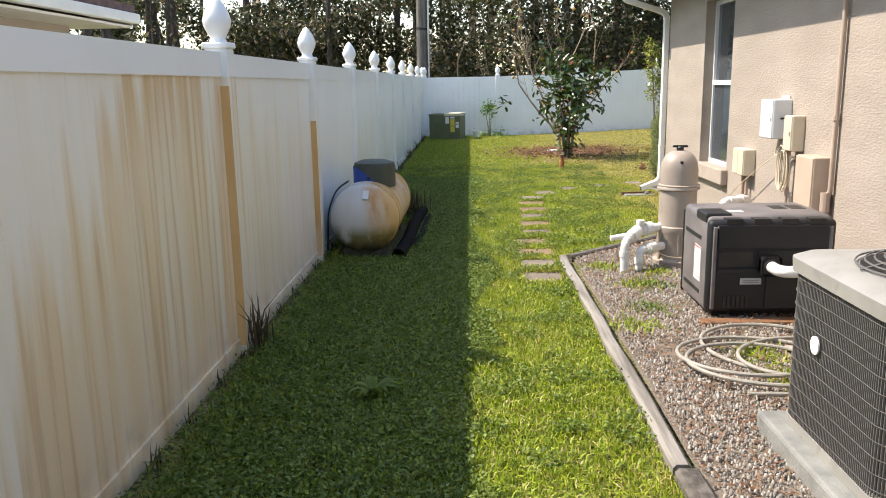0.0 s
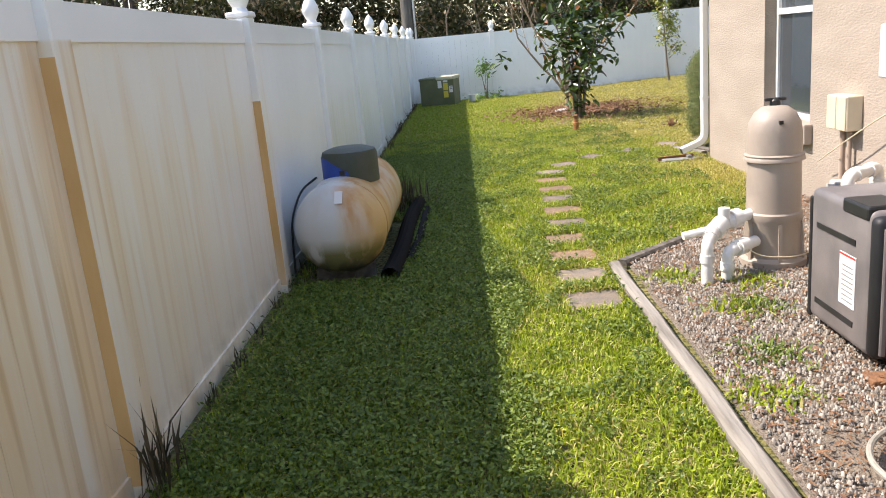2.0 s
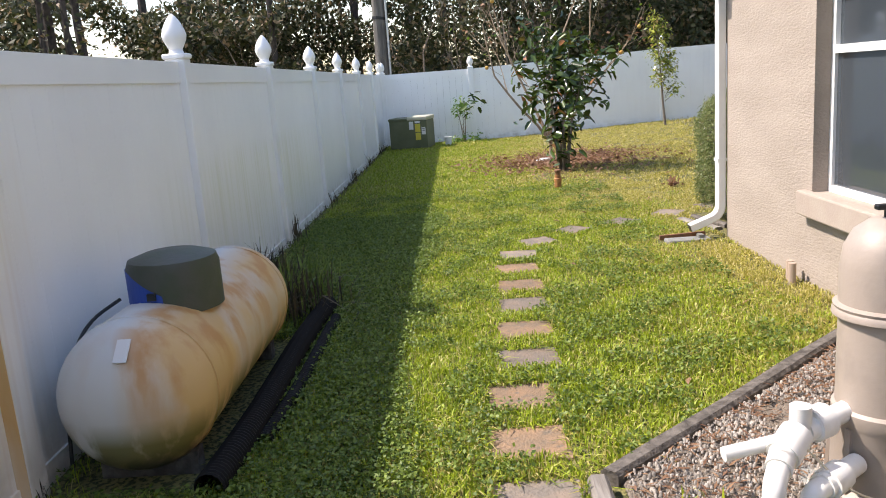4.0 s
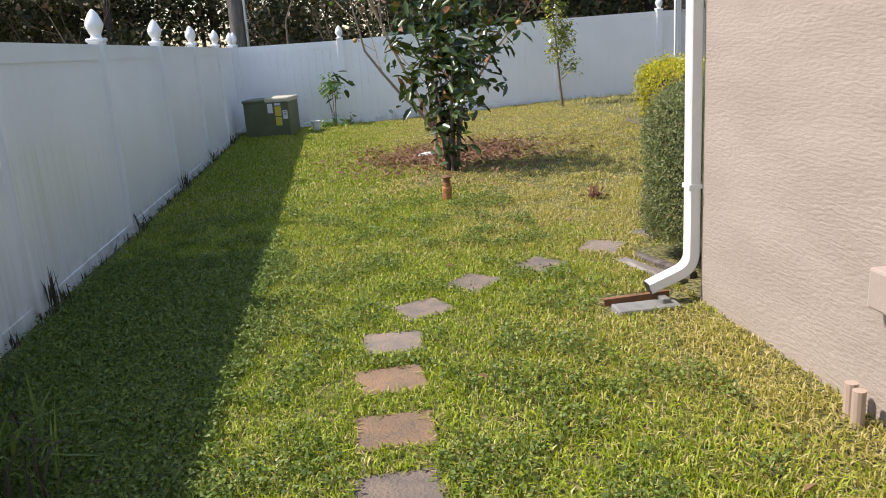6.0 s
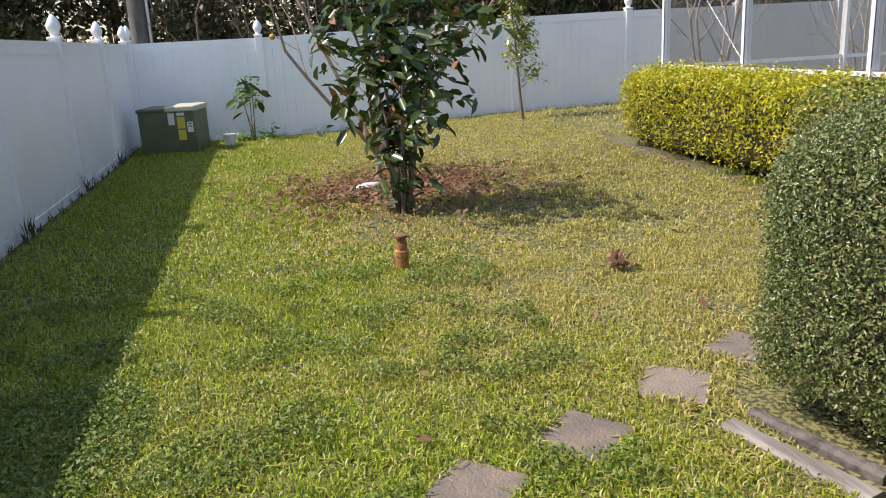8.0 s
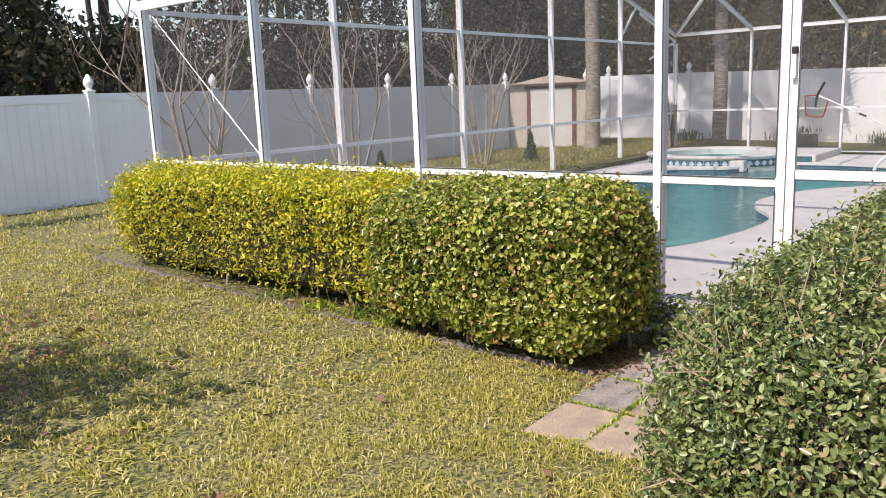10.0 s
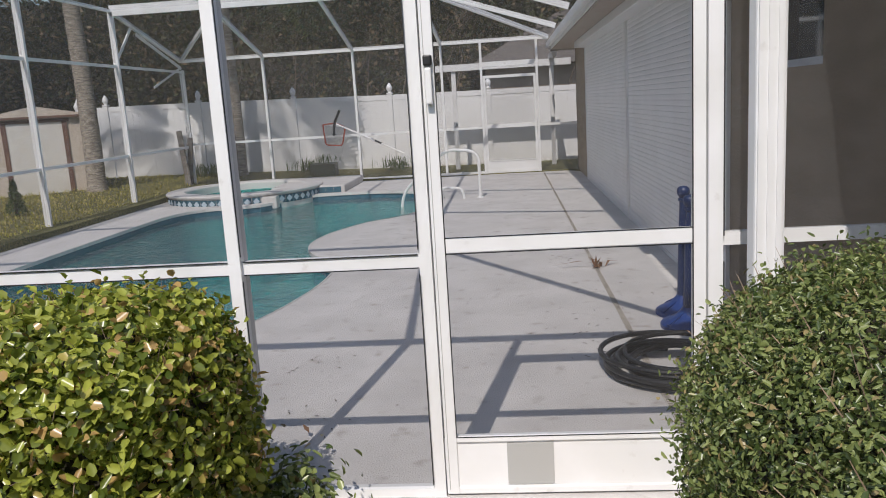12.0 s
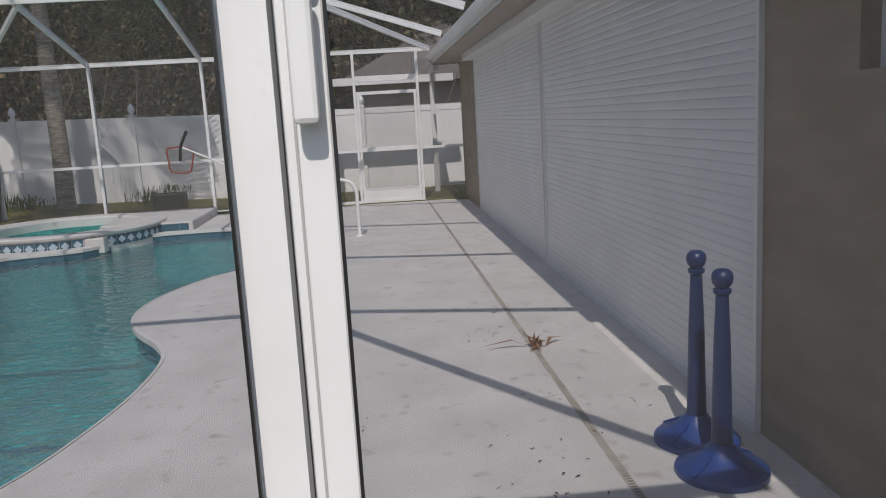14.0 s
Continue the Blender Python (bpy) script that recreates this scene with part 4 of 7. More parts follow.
# ---- hedges ----
def round_box_points(n, c, half, r, rng, inset=0.0):
    """Points and normals spread over a rounded box (top and sides)."""
    c, half = np.array(c), np.array(half)
    p = rng.uniform(-1, 1, (n * 3, 3)) * half
    ax = rng.choice(3, n * 3, p=(lambda a: a / a.sum())(np.array([half[1] * half[2], half[0] * half[2], half[0] * half[1]])))
    sg = np.where(rng.random(n * 3) < 0.5, -1.0, 1.0)
    p[np.arange(n * 3), ax] = sg * half[ax]
    inner = np.clip(p, -(half - r), half - r)
    d = p - inner
    nn = unit(d)
    q = inner + nn * r
    keep = ~((ax == 2) & (sg < 0))
    q, nn = q[keep][:n], nn[keep][:n]
    return q + c - nn * inset, nn


def hedge(label, c, half, r, n, leaf, material, seed, ragged=0.03, tilt=0.6, core=0.11, bare=0.0):
    rng = np.random.default_rng(seed)
    h = thing("hedge", label, "hedge")
    q, nn = round_box_points(n, c, half, r, rng)
    bulge = np.array([noise.noise((p[0] * 2.2, p[1] * 2.2, p[2] * 2.2)) for p in q])
    if bare:
        low = (q[:, 2] - (c[2] - half[2])) / (2 * half[2])
        keep = rng.random(len(q)) > bare * np.clip(1 - low * 1.6, 0, 1)
        q, nn, bulge = q[keep], nn[keep], bulge[keep]
    q = q + nn * (bulge * 0.07 + rng.normal(0, ragged, len(q)) - np.abs(rng.normal(0, 0.045, len(q))))[:, None]
    oval_leaves("foliage", q, nn + np.array([-0.15, 0, 0.35]), leaf[0], leaf[1], material, h, tilt, rng=rng)
    k = int(half[0] * half[1] * 2600)
    sp, sn = round_box_points(k, c, half, r, rng, 0.05)
    d = unit(sn + rng.normal(0, 0.6, sn.shape) + np.array([0, 0, 0.5]))
    side = unit(np.cross(d, rng.normal(0, 1, d.shape))) * 0.0016
    ln = rng.uniform(0.05, 0.12, (len(sp), 1))
    quads("shoot", np.stack([sp - side, sp + side, sp + d * ln + side * 0.5, sp + d * ln - side * 0.5], axis=1), TWIG, h)["kind"] = "stuff"
    # solid dark box: the shade between the leaves is put into its colour
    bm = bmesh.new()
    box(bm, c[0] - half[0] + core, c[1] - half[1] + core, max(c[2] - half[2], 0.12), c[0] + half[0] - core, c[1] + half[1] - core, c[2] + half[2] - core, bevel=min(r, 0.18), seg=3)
    part("twig_mass", bm, SHADE_FILL, h, "solid near-black core standing for the shade inside the hedge", smooth=True)
    for i in range(int(half[1] * 14 + half[0] * 8)):
        bm = bmesh.new()
        a = Vector((c[0] + rng.uniform(-0.7, 0.7) * half[0], c[1] + rng.uniform(-0.9, 0.9) * half[1], 0.0))
        a.z = ground_z(a.x, a.y) - 0.02
        tube(bm, [a, a + Vector((rng.uniform(-0.08, 0.08), rng.uniform(-0.1, 0.1), 0.22)), a + Vector((rng.uniform(-0.2, 0.2), rng.uniform(-0.2, 0.2), 0.5))], [0.014, 0.01, 0.006], 5)
        part("stem", bm, PALE_BARK, h)
    return h


hedge("clipped yellow-green hedge with golden new leaves", (5.70, 17.06, 0.565), (0.42, 1.84, 0.46), 0.24, 30000, (0.038, 0.018), LEAF_YELLOW, 3, 0.055, 0.9, bare=0.75)
hedge("clipped glossy-leaved green hedge with a few bronze leaves", (5.62, 14.36, 0.535), (0.52, 0.92, 0.495), 0.30, 32000, (0.037, 0.025), LEAF_GLOSSY, 4, 0.026, 0.9)
hedge("dense small-leaved green hedge beside the house corner", (3.97, 11.54, 0.64), (1.34, 0.56, 0.60), 0.36, 205000, (0.0165, 0.008), LEAF_SMALL, 5, 0.022, 1.1)


# ---- plants ----
def grow(bm, p, d, length, radius, depth, rng, tips, bend=0.25, forks=(2, 3), shrink=0.68, up=0.15, minr=0.003):
    """A branching stem of tapered tubes; its ends are collected in tips."""
    pts, rs = [Vector(p)], [radius]
    d = Vector(d).normalized()
    n = 4
    for i in range(n):
        d = (d + Vector((rng.normal(0, bend), rng.normal(0, bend), rng.normal(0, bend) + up)) * 0.35).normalized()
        pts.append(pts[-1] + d * (length / n))
        rs.append(max(radius * (1 - 0.38 * (i + 1) / n), minr))
    tube(bm, pts, rs, 6 if radius > 0.012 else 4)
    tips.append((pts[-1], d, depth))
    if depth == 0:
        return
    for k in range(int(rng.integers(forks[0], forks[1] + 1))):
        at = pts[-1] if k == 0 else pts[int(rng.integers(2, n + 1))]
        side = Vector((rng.normal(0, 1), rng.normal(0, 1), rng.normal(0.1, 0.6))).normalized()
        grow(bm, at, (d + side * (0.45 if k == 0 else 0.85)).normalized(), length * shrink * rng.uniform(0.75, 1.15), rs[-1] * (0.9 if k == 0 else 0.7), depth - 1, rng, tips, bend, forks, shrink, up, minr)


def tip_leaves(tips, n, radius, length, width, rng, drop=0.2, levels=(0,)):
    pts, nn = [], []
    for p, d, depth in tips:
        if depth not in levels:
            continue
        for k in range(n):
            o = rng.normal(0, radius, 3)
            pts.append(np.array(p) + o)
            nn.append(np.array([o[0], o[1], abs(o[2]) + radius * 0.8]) / radius)
    return leaves(np.array(pts), np.array(nn), length, width, 0.45, 0.12, drop=drop, rng=rng)


def evergreen():
    rng = np.random.default_rng(11)
    t = thing("young_evergreen_tree", "young broad-leaved evergreen with dark glossy leaves on thin stems", "tree")
    bx0, by0 = 1.98, 16.32
    z0 = ground_z(bx0, by0)
    bm = bmesh.new()
    tips = []
    for a, ln, lean in ((0.3, 1.0, 0.10), (1.7, 1.15, 0.12), (3.0, 0.9, 0.20), (4.2, 1.05, 0.16), (5.3, 0.95, 0.22), (2.4, 1.3, 0.04)):
        d = Vector((math.cos(a) * lean, math.sin(a) * lean, 1))
        grow(bm, (bx0 + 0.05 * math.cos(a), by0 + 0.05 * math.sin(a), z0 - 0.05), d, ln, 0.024, 2, rng, tips, 0.15, (2, 3), 0.55, 0.35)
    tube(bm, [(bx0, by0, z0 - 0.1), (bx0 + 0.01, by0, z0 + 0.35), (bx0, by0 + 0.02, z0 + 0.8)], [0.032, 0.026, 0.022], 8)
    part("trunk", bm, BARK, t, smooth=True)
    low = [(Vector((bx0 + rng.normal(0, 0.40), by0 + rng.normal(0, 0.36), z0 + rng.uniform(0.75, 1.95))), Vector((0, 0, 1)), 0) for i in range(34)]
    low += [(Vector((bx0 + rng.normal(0, 0.12), by0 + rng.normal(0, 0.12), z0 + rng.uniform(0.25, 0.7))), Vector((0, 0, 1)), 0) for i in range(6)]
    pts, nn = [], []
    for (p, d, depth), n in [(k, 7) for k in tips if k[2] < 2] + [(k, 14) for k in low]:
        for i in range(n):
            o = rng.normal(0, 0.10, 3)
            pts.append(np.array(p) + o)
            nn.append(np.array([o[0], o[1], abs(o[2]) + 0.08]) * 10)
    oval_leaves("crown", np.array(pts), np.array(nn), 0.17, 0.068, LEAF_MAGNOLIA, t, 0.45, 0.15, drop=0.15, rng=rng)
    return t


def fruit_tree():
    rng = np.random.default_rng(23)
    t = thing("bare_fruit_tree", "nearly leafless fruit tree with a few dry leaves and orange fruit", "tree")
    bx0, by0 = 1.98, 18.1
    z0 = ground_z(bx0, by0)
    bm = bmesh.new()
    tips = []
    tube(bm, [(bx0, by0, z0 - 0.1), (bx0 + 0.02, by0 + 0.02, z0 + 0.45)], [0.036, 0.032], 8)
    for d, ln, r in (((-0.75, -0.1, 1), 1.5, 0.026), ((-0.45, 0.2, 1), 1.7, 0.028), ((0.1, 0.1, 1), 1.6, 0.028), ((0.5, -0.1, 1), 1.6, 0.026), ((0.9, -0.3, 0.9), 1.5, 0.022), ((-0.2, -0.5, 1), 1.4, 0.022)):
        grow(bm, (bx0, by0, z0 + 0.3), d, ln, r, 3, rng, tips, 0.16, (2, 3), 0.62, 0.12)
    part("trunk", bm, TWIG, t, smooth=True)
    pick = [x for x in tips if x[2] <= 1 and rng.random() < 0.5]
    quads("dry_leaves", tip_leaves([(p, d, 0) for p, d, k in pick], 2, 0.05, 0.09, 0.05, rng, 0.8), LEAF_DRY, t)["kind"] = "stuff"
    pick = [x for x in tips if x[2] <= 1 and rng.random() < 0.35]
    quads("leaves", tip_leaves([(p, d, 0) for p, d, k in pick], 2, 0.05, 0.08, 0.045, rng, 0.8), LEAF_FRESH, t)["kind"] = "stuff"
    fr = bmesh.new()
    bmesh.ops.create_icosphere(fr, subdivisions=2, radius=0.035)
    me = mesh_of("fruit", fr, FRUIT)
    for p, d, k in [x for x in tips if x[2] == 1][::4][:9]:
        shared("fruit", me, t, Matrix.Translation(p + Vector((0, 0, -0.045))))
    return t


def slim_tree():
    rng = np.random.default_rng(5)
    t = thing("slim_tree", "slim young tree with small glossy green leaves", "tree")
    x, y = 5.14, 22.45
    z0 = ground_z(x, y)
    bm = bmesh.new()
    pts = [Vector((x, y, z0 - 0.05)), Vector((x - 0.05, y, z0 + 0.5)), Vector((x - 0.1, y, z0 + 1.3)), Vector((x - 0.2, y, z0 + 2.3))]
    tube(bm, pts, [0.03, 0.024, 0.018, 0.006], 7)
    tips = []
    for i in range(46):
        f = 0.16 + 0.84 * rng.random()
        p = Vector((x - 0.2 * f * f, y, z0 + 0.3 + 2.05 * f))
        a = rng.uniform(0, 6.28)
        w = 0.24 * (1.05 - f) + 0.07
        e = p + Vector((math.cos(a) * w, math.sin(a) * w, 0.1 + 0.12 * rng.random()))
        tube(bm, [p - Vector((0, 0, 0.1)), e], [0.006, 0.003], 4)
        tips += [(e, a, 0), (p.lerp(e, 0.5), a, 0)]
    part("trunk", bm, BARK, t, smooth=True)
    quads("crown", tip_leaves(tips, 13, 0.075, 0.09, 0.042, rng, 0.3), LEAF_GLOSSY, t)["kind"] = "stuff"


def stem_shrub():
    rng = np.random.default_rng(8)
    t = thing("young_shrub", "thin leggy shrub with bright green leaves against the fence", "shrub")
    x, y = 0.55, 23.3
    bm = bmesh.new()
    tips = []
    for k in range(5):
        e = Vector((x + rng.normal(0, 0.06), y + rng.normal(0, 0.06), rng.uniform(0.5, 1.1)))
        tube(bm, [(x + rng.normal(0, 0.04), y, 0), e], [0.01, 0.005], 5)
        tips.append((e, None, 0))
    tips += [(Vector((x + rng.normal(0, 0.07), y, rng.uniform(0.75, 1.15))), None, 0) for k in range(6)]
    tips += [(Vector((x + rng.normal(0, 0.22), y, rng.uniform(0.03, 0.16))), None, 0) for k in range(10)]
    part("stems", bm, BARK, t)
    quads("foliage", tip_leaves(tips, 16, 0.07, 0.09, 0.05, rng, 0.2), LEAF_FRESH, t)["kind"] = "stuff"


evergreen()
fruit_tree()
slim_tree()
stem_shrub()


def crape(x, y, seed, height=3.2):
    rng = np.random.default_rng(seed)
    t = thing("bare_crape_myrtle", "leafless multi-stemmed tree with pale smooth bark", "tree", "bare trees behind the enclosure")
    bm = bmesh.new()
    tips = []
    z0 = ground_z(x, y)
    for k in range(6):
        a = k * 1.05 + rng.uniform(-0.3, 0.3)
        grow(bm, (x + 0.12 * math.cos(a), y + 0.12 * math.sin(a), z0 - 0.05), (0.3 * math.cos(a), 0.3 * math.sin(a), 1), height * 0.5, 0.03, 3, rng, tips, 0.14, (2, 3), 0.6, 0.2)
    part("trunk", bm, PALE_BARK, t, smooth=True)


for i, (x, y) in enumerate(((8.2, 21.6), (11.2, 21.5), (15.2, 21.6))):
    crape(x, y, 40 + i)


def palm(x, y, height, r, seed, fronds=True):
    rng = np.random.default_rng(seed)
    t = thing("palm_tree", "tall palm with a rough grey trunk", "palm tree")
    z0 = ground_z(x, y)
    bm = bmesh.new()
    n = 26
    pts = [(x + 0.05 * math.sin(i * 0.2), y, z0 - 0.1 + height * i / n) for i in range(n + 1)]
    rs = [r * (1.35 if i == 0 else 1.0) * (1 - 0.25 * i / n) * (1 + 0.04 * (i % 2)) for i in range(n + 1)]
    tube(bm, pts, rs, 14)
    part("trunk", bm, PALM_BARK, t, smooth=True)
    if fronds:
        q = []
        top = np.array(pts[-1])
        for k in range(32):
            a, el = rng.uniform(0, 6.28), rng.uniform(0.05, 1.0)
            if k > 21:
                a, el = radians(rng.uniform(216, 256)), rng.uniform(-0.15, 0.2)
            d = np.array([math.cos(a) * math.cos(el), math.sin(a) * math.cos(el), math.sin(el)])
            for s in np.linspace(0.2, 1, 40):
                c = top + d * 2.8 * s + np.array([0, 0, -1.5 * s * s])
                for sg in (-1, 1):
                    side = np.cross(d, [0, 0, 1.0]) * sg
                    e = c + side * 0.4 + d * 0.25 + np.array([0, 0, -0.15])
                    w = d * 0.02
                    q.append([c - w, c + w, e + w * 0.3, e - w * 0.3])
        quads("crown", np.array(q), LEAF_PALM, t)["kind"] = "stuff"


palm(22.7, 19.2, 5.2, 0.19, 1)
palm(20.0, 21.55, 5.5, 0.2, 2)


# ---- woods beyond the fences ----
def woods():
    rng = np.random.default_rng(77)
    w = tagged(new("woods"), "dense dark woods with trunks and tangled foliage beyond the fences", "woods", kind="stuff")

    def mass(n, lo, hi, size, dens):
        p = rng.uniform(lo, hi, (n, 3))
        f = np.array([noise.noise((a[0] * 0.35, a[1] * 0.35, a[2] * 0.5)) for a in p])
        gap = (np.abs(p[:, 0] - 10.4 - (p[:, 1] - 28) * 0.52) < 1.1) & (p[:, 2] > 3.7) & (p[:, 1] > 27) & (p[:, 0] < 20)
        return p[(f > dens) & ~gap]

    clouds = [mass(80000, (-14, 28, 0.2), (0, 33, 5.0), 0, 0.1), mass(60000, (0, 28, 0.2), (12, 33, 8.5), 0, -0.2), mass(60000, (12, 28, 0.2), (34, 33, 10.0), 0, -0.28), mass(30000, (-16, 33, 1.0), (14, 40, 9.5), 0, 0.22),
              mass(60000, (28.5, 6, 0.2), (33, 30, 9.5), 0, -0.36), mass(14000, (-13, 16, 0.2), (-8.5, 30, 6.0), 0, 0.1), mass(14000, (1, 34, 0.0), (30, 38, 4.5), 0, -0.6),
              mass(14000, (29, -14, 0.2), (36, 6, 6.5), 0, 0.0)]
    p = np.concatenate(clouds)
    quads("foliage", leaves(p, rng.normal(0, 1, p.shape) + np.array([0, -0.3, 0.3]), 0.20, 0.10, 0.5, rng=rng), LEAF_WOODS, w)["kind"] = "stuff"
    bm = bmesh.new()
    for k in range(62):
        x, y = rng.uniform(-14, 30), rng.uniform(28.5, 42)
        if k > 46:
            x, y = rng.uniform(-12, -8), rng.uniform(12, 30)
        r, top = rng.uniform(0.09, 0.2), 12.0 if k <= 46 else 5.5
        tube(bm, [(x, y, -0.2), (x + rng.normal(0, 0.2), y, top * 0.42), (x + rng.normal(0, 0.5), y, top)], [r, r * 0.85, r * 0.5], 8)
    part("trunks", bm, PINE_BARK, w, smooth=True)["kind"] = "stuff"
    bm = bmesh.new()
    tips = []
    for k in range(22):
        x, y = (rng.uniform(-6, 12), rng.uniform(26.5, 28)) if k < 10 else (rng.uniform(26.5, 28), rng.uniform(8, 22))
        grow(bm, (x, y, -0.1), (rng.normal(0, 0.3), rng.normal(0, 0.3), 1), rng.uniform(1.6, 2.6), 0.035, 3, rng, tips, 0.2, (2, 3), 0.65, 0.1, 0.006)
    part("bare_branches", bm, BARK, w)["kind"] = "stuff"
    # added near-black sheets for the woods' shaded depth, so that no light shows through low down
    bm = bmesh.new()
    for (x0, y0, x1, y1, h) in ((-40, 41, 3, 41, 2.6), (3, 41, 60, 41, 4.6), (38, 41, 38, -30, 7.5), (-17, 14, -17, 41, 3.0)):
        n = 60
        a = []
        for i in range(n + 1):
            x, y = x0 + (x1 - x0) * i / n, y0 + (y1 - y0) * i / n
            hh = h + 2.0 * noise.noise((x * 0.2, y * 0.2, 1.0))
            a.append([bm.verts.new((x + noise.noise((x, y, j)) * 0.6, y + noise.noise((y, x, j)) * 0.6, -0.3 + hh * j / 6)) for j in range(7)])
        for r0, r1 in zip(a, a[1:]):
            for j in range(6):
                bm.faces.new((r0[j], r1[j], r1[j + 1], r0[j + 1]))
    part("thicket", bm, SHADE_FILL, w)["kind"] = "stuff"


woods()


def utility_pole():
    t = thing("utility_pole", "weathered grey wooden utility pole with a conduit", "utility pole")
    bm = bmesh.new()
    tube(bm, [(-1.62, 27.2, -0.2), (-1.55, 27.2, 9.0)], [0.2, 0.15], 14)
    part("pole", bm, POLE_WOOD, t, smooth=True)
    bm = bmesh.new()
    tube(bm, [(-1.38, 27.05, 0), (-1.36, 27.05, 7.0)], 0.035, 8)
    part("conduit", bm, GREY_METAL, t)
    bm = bmesh.new()
    tube(bm, [(-1.6, 27.2, 3.3), (-1.59, 27.2, 3.38)], 0.197, 14)
    part("band", bm, BLACK, t)


utility_pole()


def neighbour_house():
    t = thing("neighbour_house", "neighbouring house with a red-brown shingle roof and white gutter", "house")
    ex, ey0, ey1, ez = -4.55, -6.0, 11.0, 2.38
    part("wall", bx(-13.0, ey0 + 0.6, 0, ex - 0.6, ey1 - 0.6, ez), STUCCO, t)
    part("gutter", bx(ex - 0.02, ey0, ez + 0.02, ex + 0.1, ey1, ez + 0.15, bevel=0.02), WHITE_METAL, t)
    part("fascia", bx(-13.6, ey1 - 0.03, ez - 0.02, ex - 0.02, ey1, ez + 0.16), WHITE_METAL, t)
    part("soffit", bx(-13.6, ey0, ez - 0.03, ex - 0.02, ey1 - 0.03, ez), WHITE_METAL, t)
    roof = part("roof", bx(-13.6, ey0, ez + 0.12, ex, ey1, ez + 0.15), SHINGLE, t)
    me = mesh_of("shingle_course", bx(0, 0, 0, 1, 1, 1), SHINGLE)
    k, run = 14, 3.6
    for i in range(k):
        x1 = ex + 0.02 - run * i / k
        inset = run * i / k
        shared("shingle_course", me, roof, Matrix.Translation((x1 - run / k - 0.1, ey0 + inset, ez + 0.15 + 0.45 * run * i / k)) @ Matrix.Rotation(radians(-0), 4, "Y") @ Matrix.Diagonal((run / k + 0.1, ey1 - ey0 - 2 * inset + 0.03, 0.45 * run / k, 1)))


neighbour_house()


def shed():
    t = thing("garden_shed", "beige metal garden shed with brown trim and a low gable", "shed")
    t.matrix_world = pose(20.5, 21.75, 0.14, 0, 0, 122)
    L, D, H, P = 2.25, 1.9, 1.72, 0.24
    bm = bmesh.new()
    box(bm, 0, -D, 0, L, 0, H)
    part("body", bm, SHED_BEIGE, t)
    rib = mesh_of("rib", bx(-0.02, 0, 0.05, 0.02, 0.015, H - 0.05), SHED_BEIGE)
    for k in range(11):
        shared("rib", rib, t, pose(-0.0, -0.1 - k * 0.17, 0, 0, 0, 90))
    bm = bmesh.new()
    vs = [bm.verts.new(p) for p in ((-0.08, 0.08, H), (L + 0.08, 0.08, H), (L / 2, 0.08, H + P), (-0.08, -D - 0.08, H), (L + 0.08, -D - 0.08, H), (L / 2, -D - 0.08, H + P))]
    for f in ((0, 1, 2), (3, 5, 4), (0, 2, 5, 3), (1, 4, 5, 2)):
        bm.faces.new([vs[i] for i in f])
    part("roof", bm, SHED_BEIGE, t)
    for x in (0.55, 1.75):
        part("door_trim", bx(x - 0.05, 0.0, 0.02, x + 0.05, 0.03, H - 0.12), SHED_BROWN, t)
    part("door_trim", bx(0.45, 0.0, H - 0.12, 1.85, 0.03, H - 0.05), SHED_BROWN, t)
    d = part("door", bx(0.6, 0.0, 0.03, 1.7, 0.018, H - 0.12), SHED_DOOR, t, "pale sheet-steel double door")
    part("latch", bx(1.1, 0.018, 0.8, 1.16, 0.03, 0.95), BLACK, d)
    part("eave_trim", bx(-0.08, 0.08, H - 0.03, L + 0.08, 0.1, H + 0.02), SHED_BROWN, t)


shed()


# ---- stepping stones, path and edging ----
def slab(name, x, y, w, d, turn, material, label, category, group, h=0.05, top=0.012, corner=0.0):
    bm = bmesh.new()
    box(bm, -w / 2, -d / 2, -h, w / 2, d / 2, 0.0, bevel=0.008, seg=2)
    ob = put(name, bm, material)
    ob.matrix_world = pose(x, y, ground_z(x, y) + top, random.uniform(-0.8, 0.8), random.uniform(-0.8, 0.8), turn)
    return tagged(ob, label, category, group)


STONES = [(0.54, 6.27, 0, 0), (0.55, 6.76, -2, 0), (0.55, 7.22, 1, 1), (0.56, 7.70, 3, 1), (0.65, 8.21, 2, 0), (0.675, 8.71, -1, 1), (0.71, 9.24, 2, 0), (0.735, 9.72, -3, 1),
          (0.76, 10.23, 3, 1), (0.80, 10.72, -2, 0), (1.01, 11.22, 24, 0), (1.40, 11.63, 48, 0), (1.90, 11.87, 40, 0), (2.46, 12.19, 55, 0), (2.98, 12.45, 30, 0)]
for x, y, turn, tan in STONES:
    slab("stepping_stone", x, y, 0.345, 0.31, turn, STONE_TAN if tan else STONE,
         "square tan concrete stepping stone set in the grass" if tan else "square grey-brown concrete stepping stone set in the grass", "stepping stone", "stepping stones across the lawn")

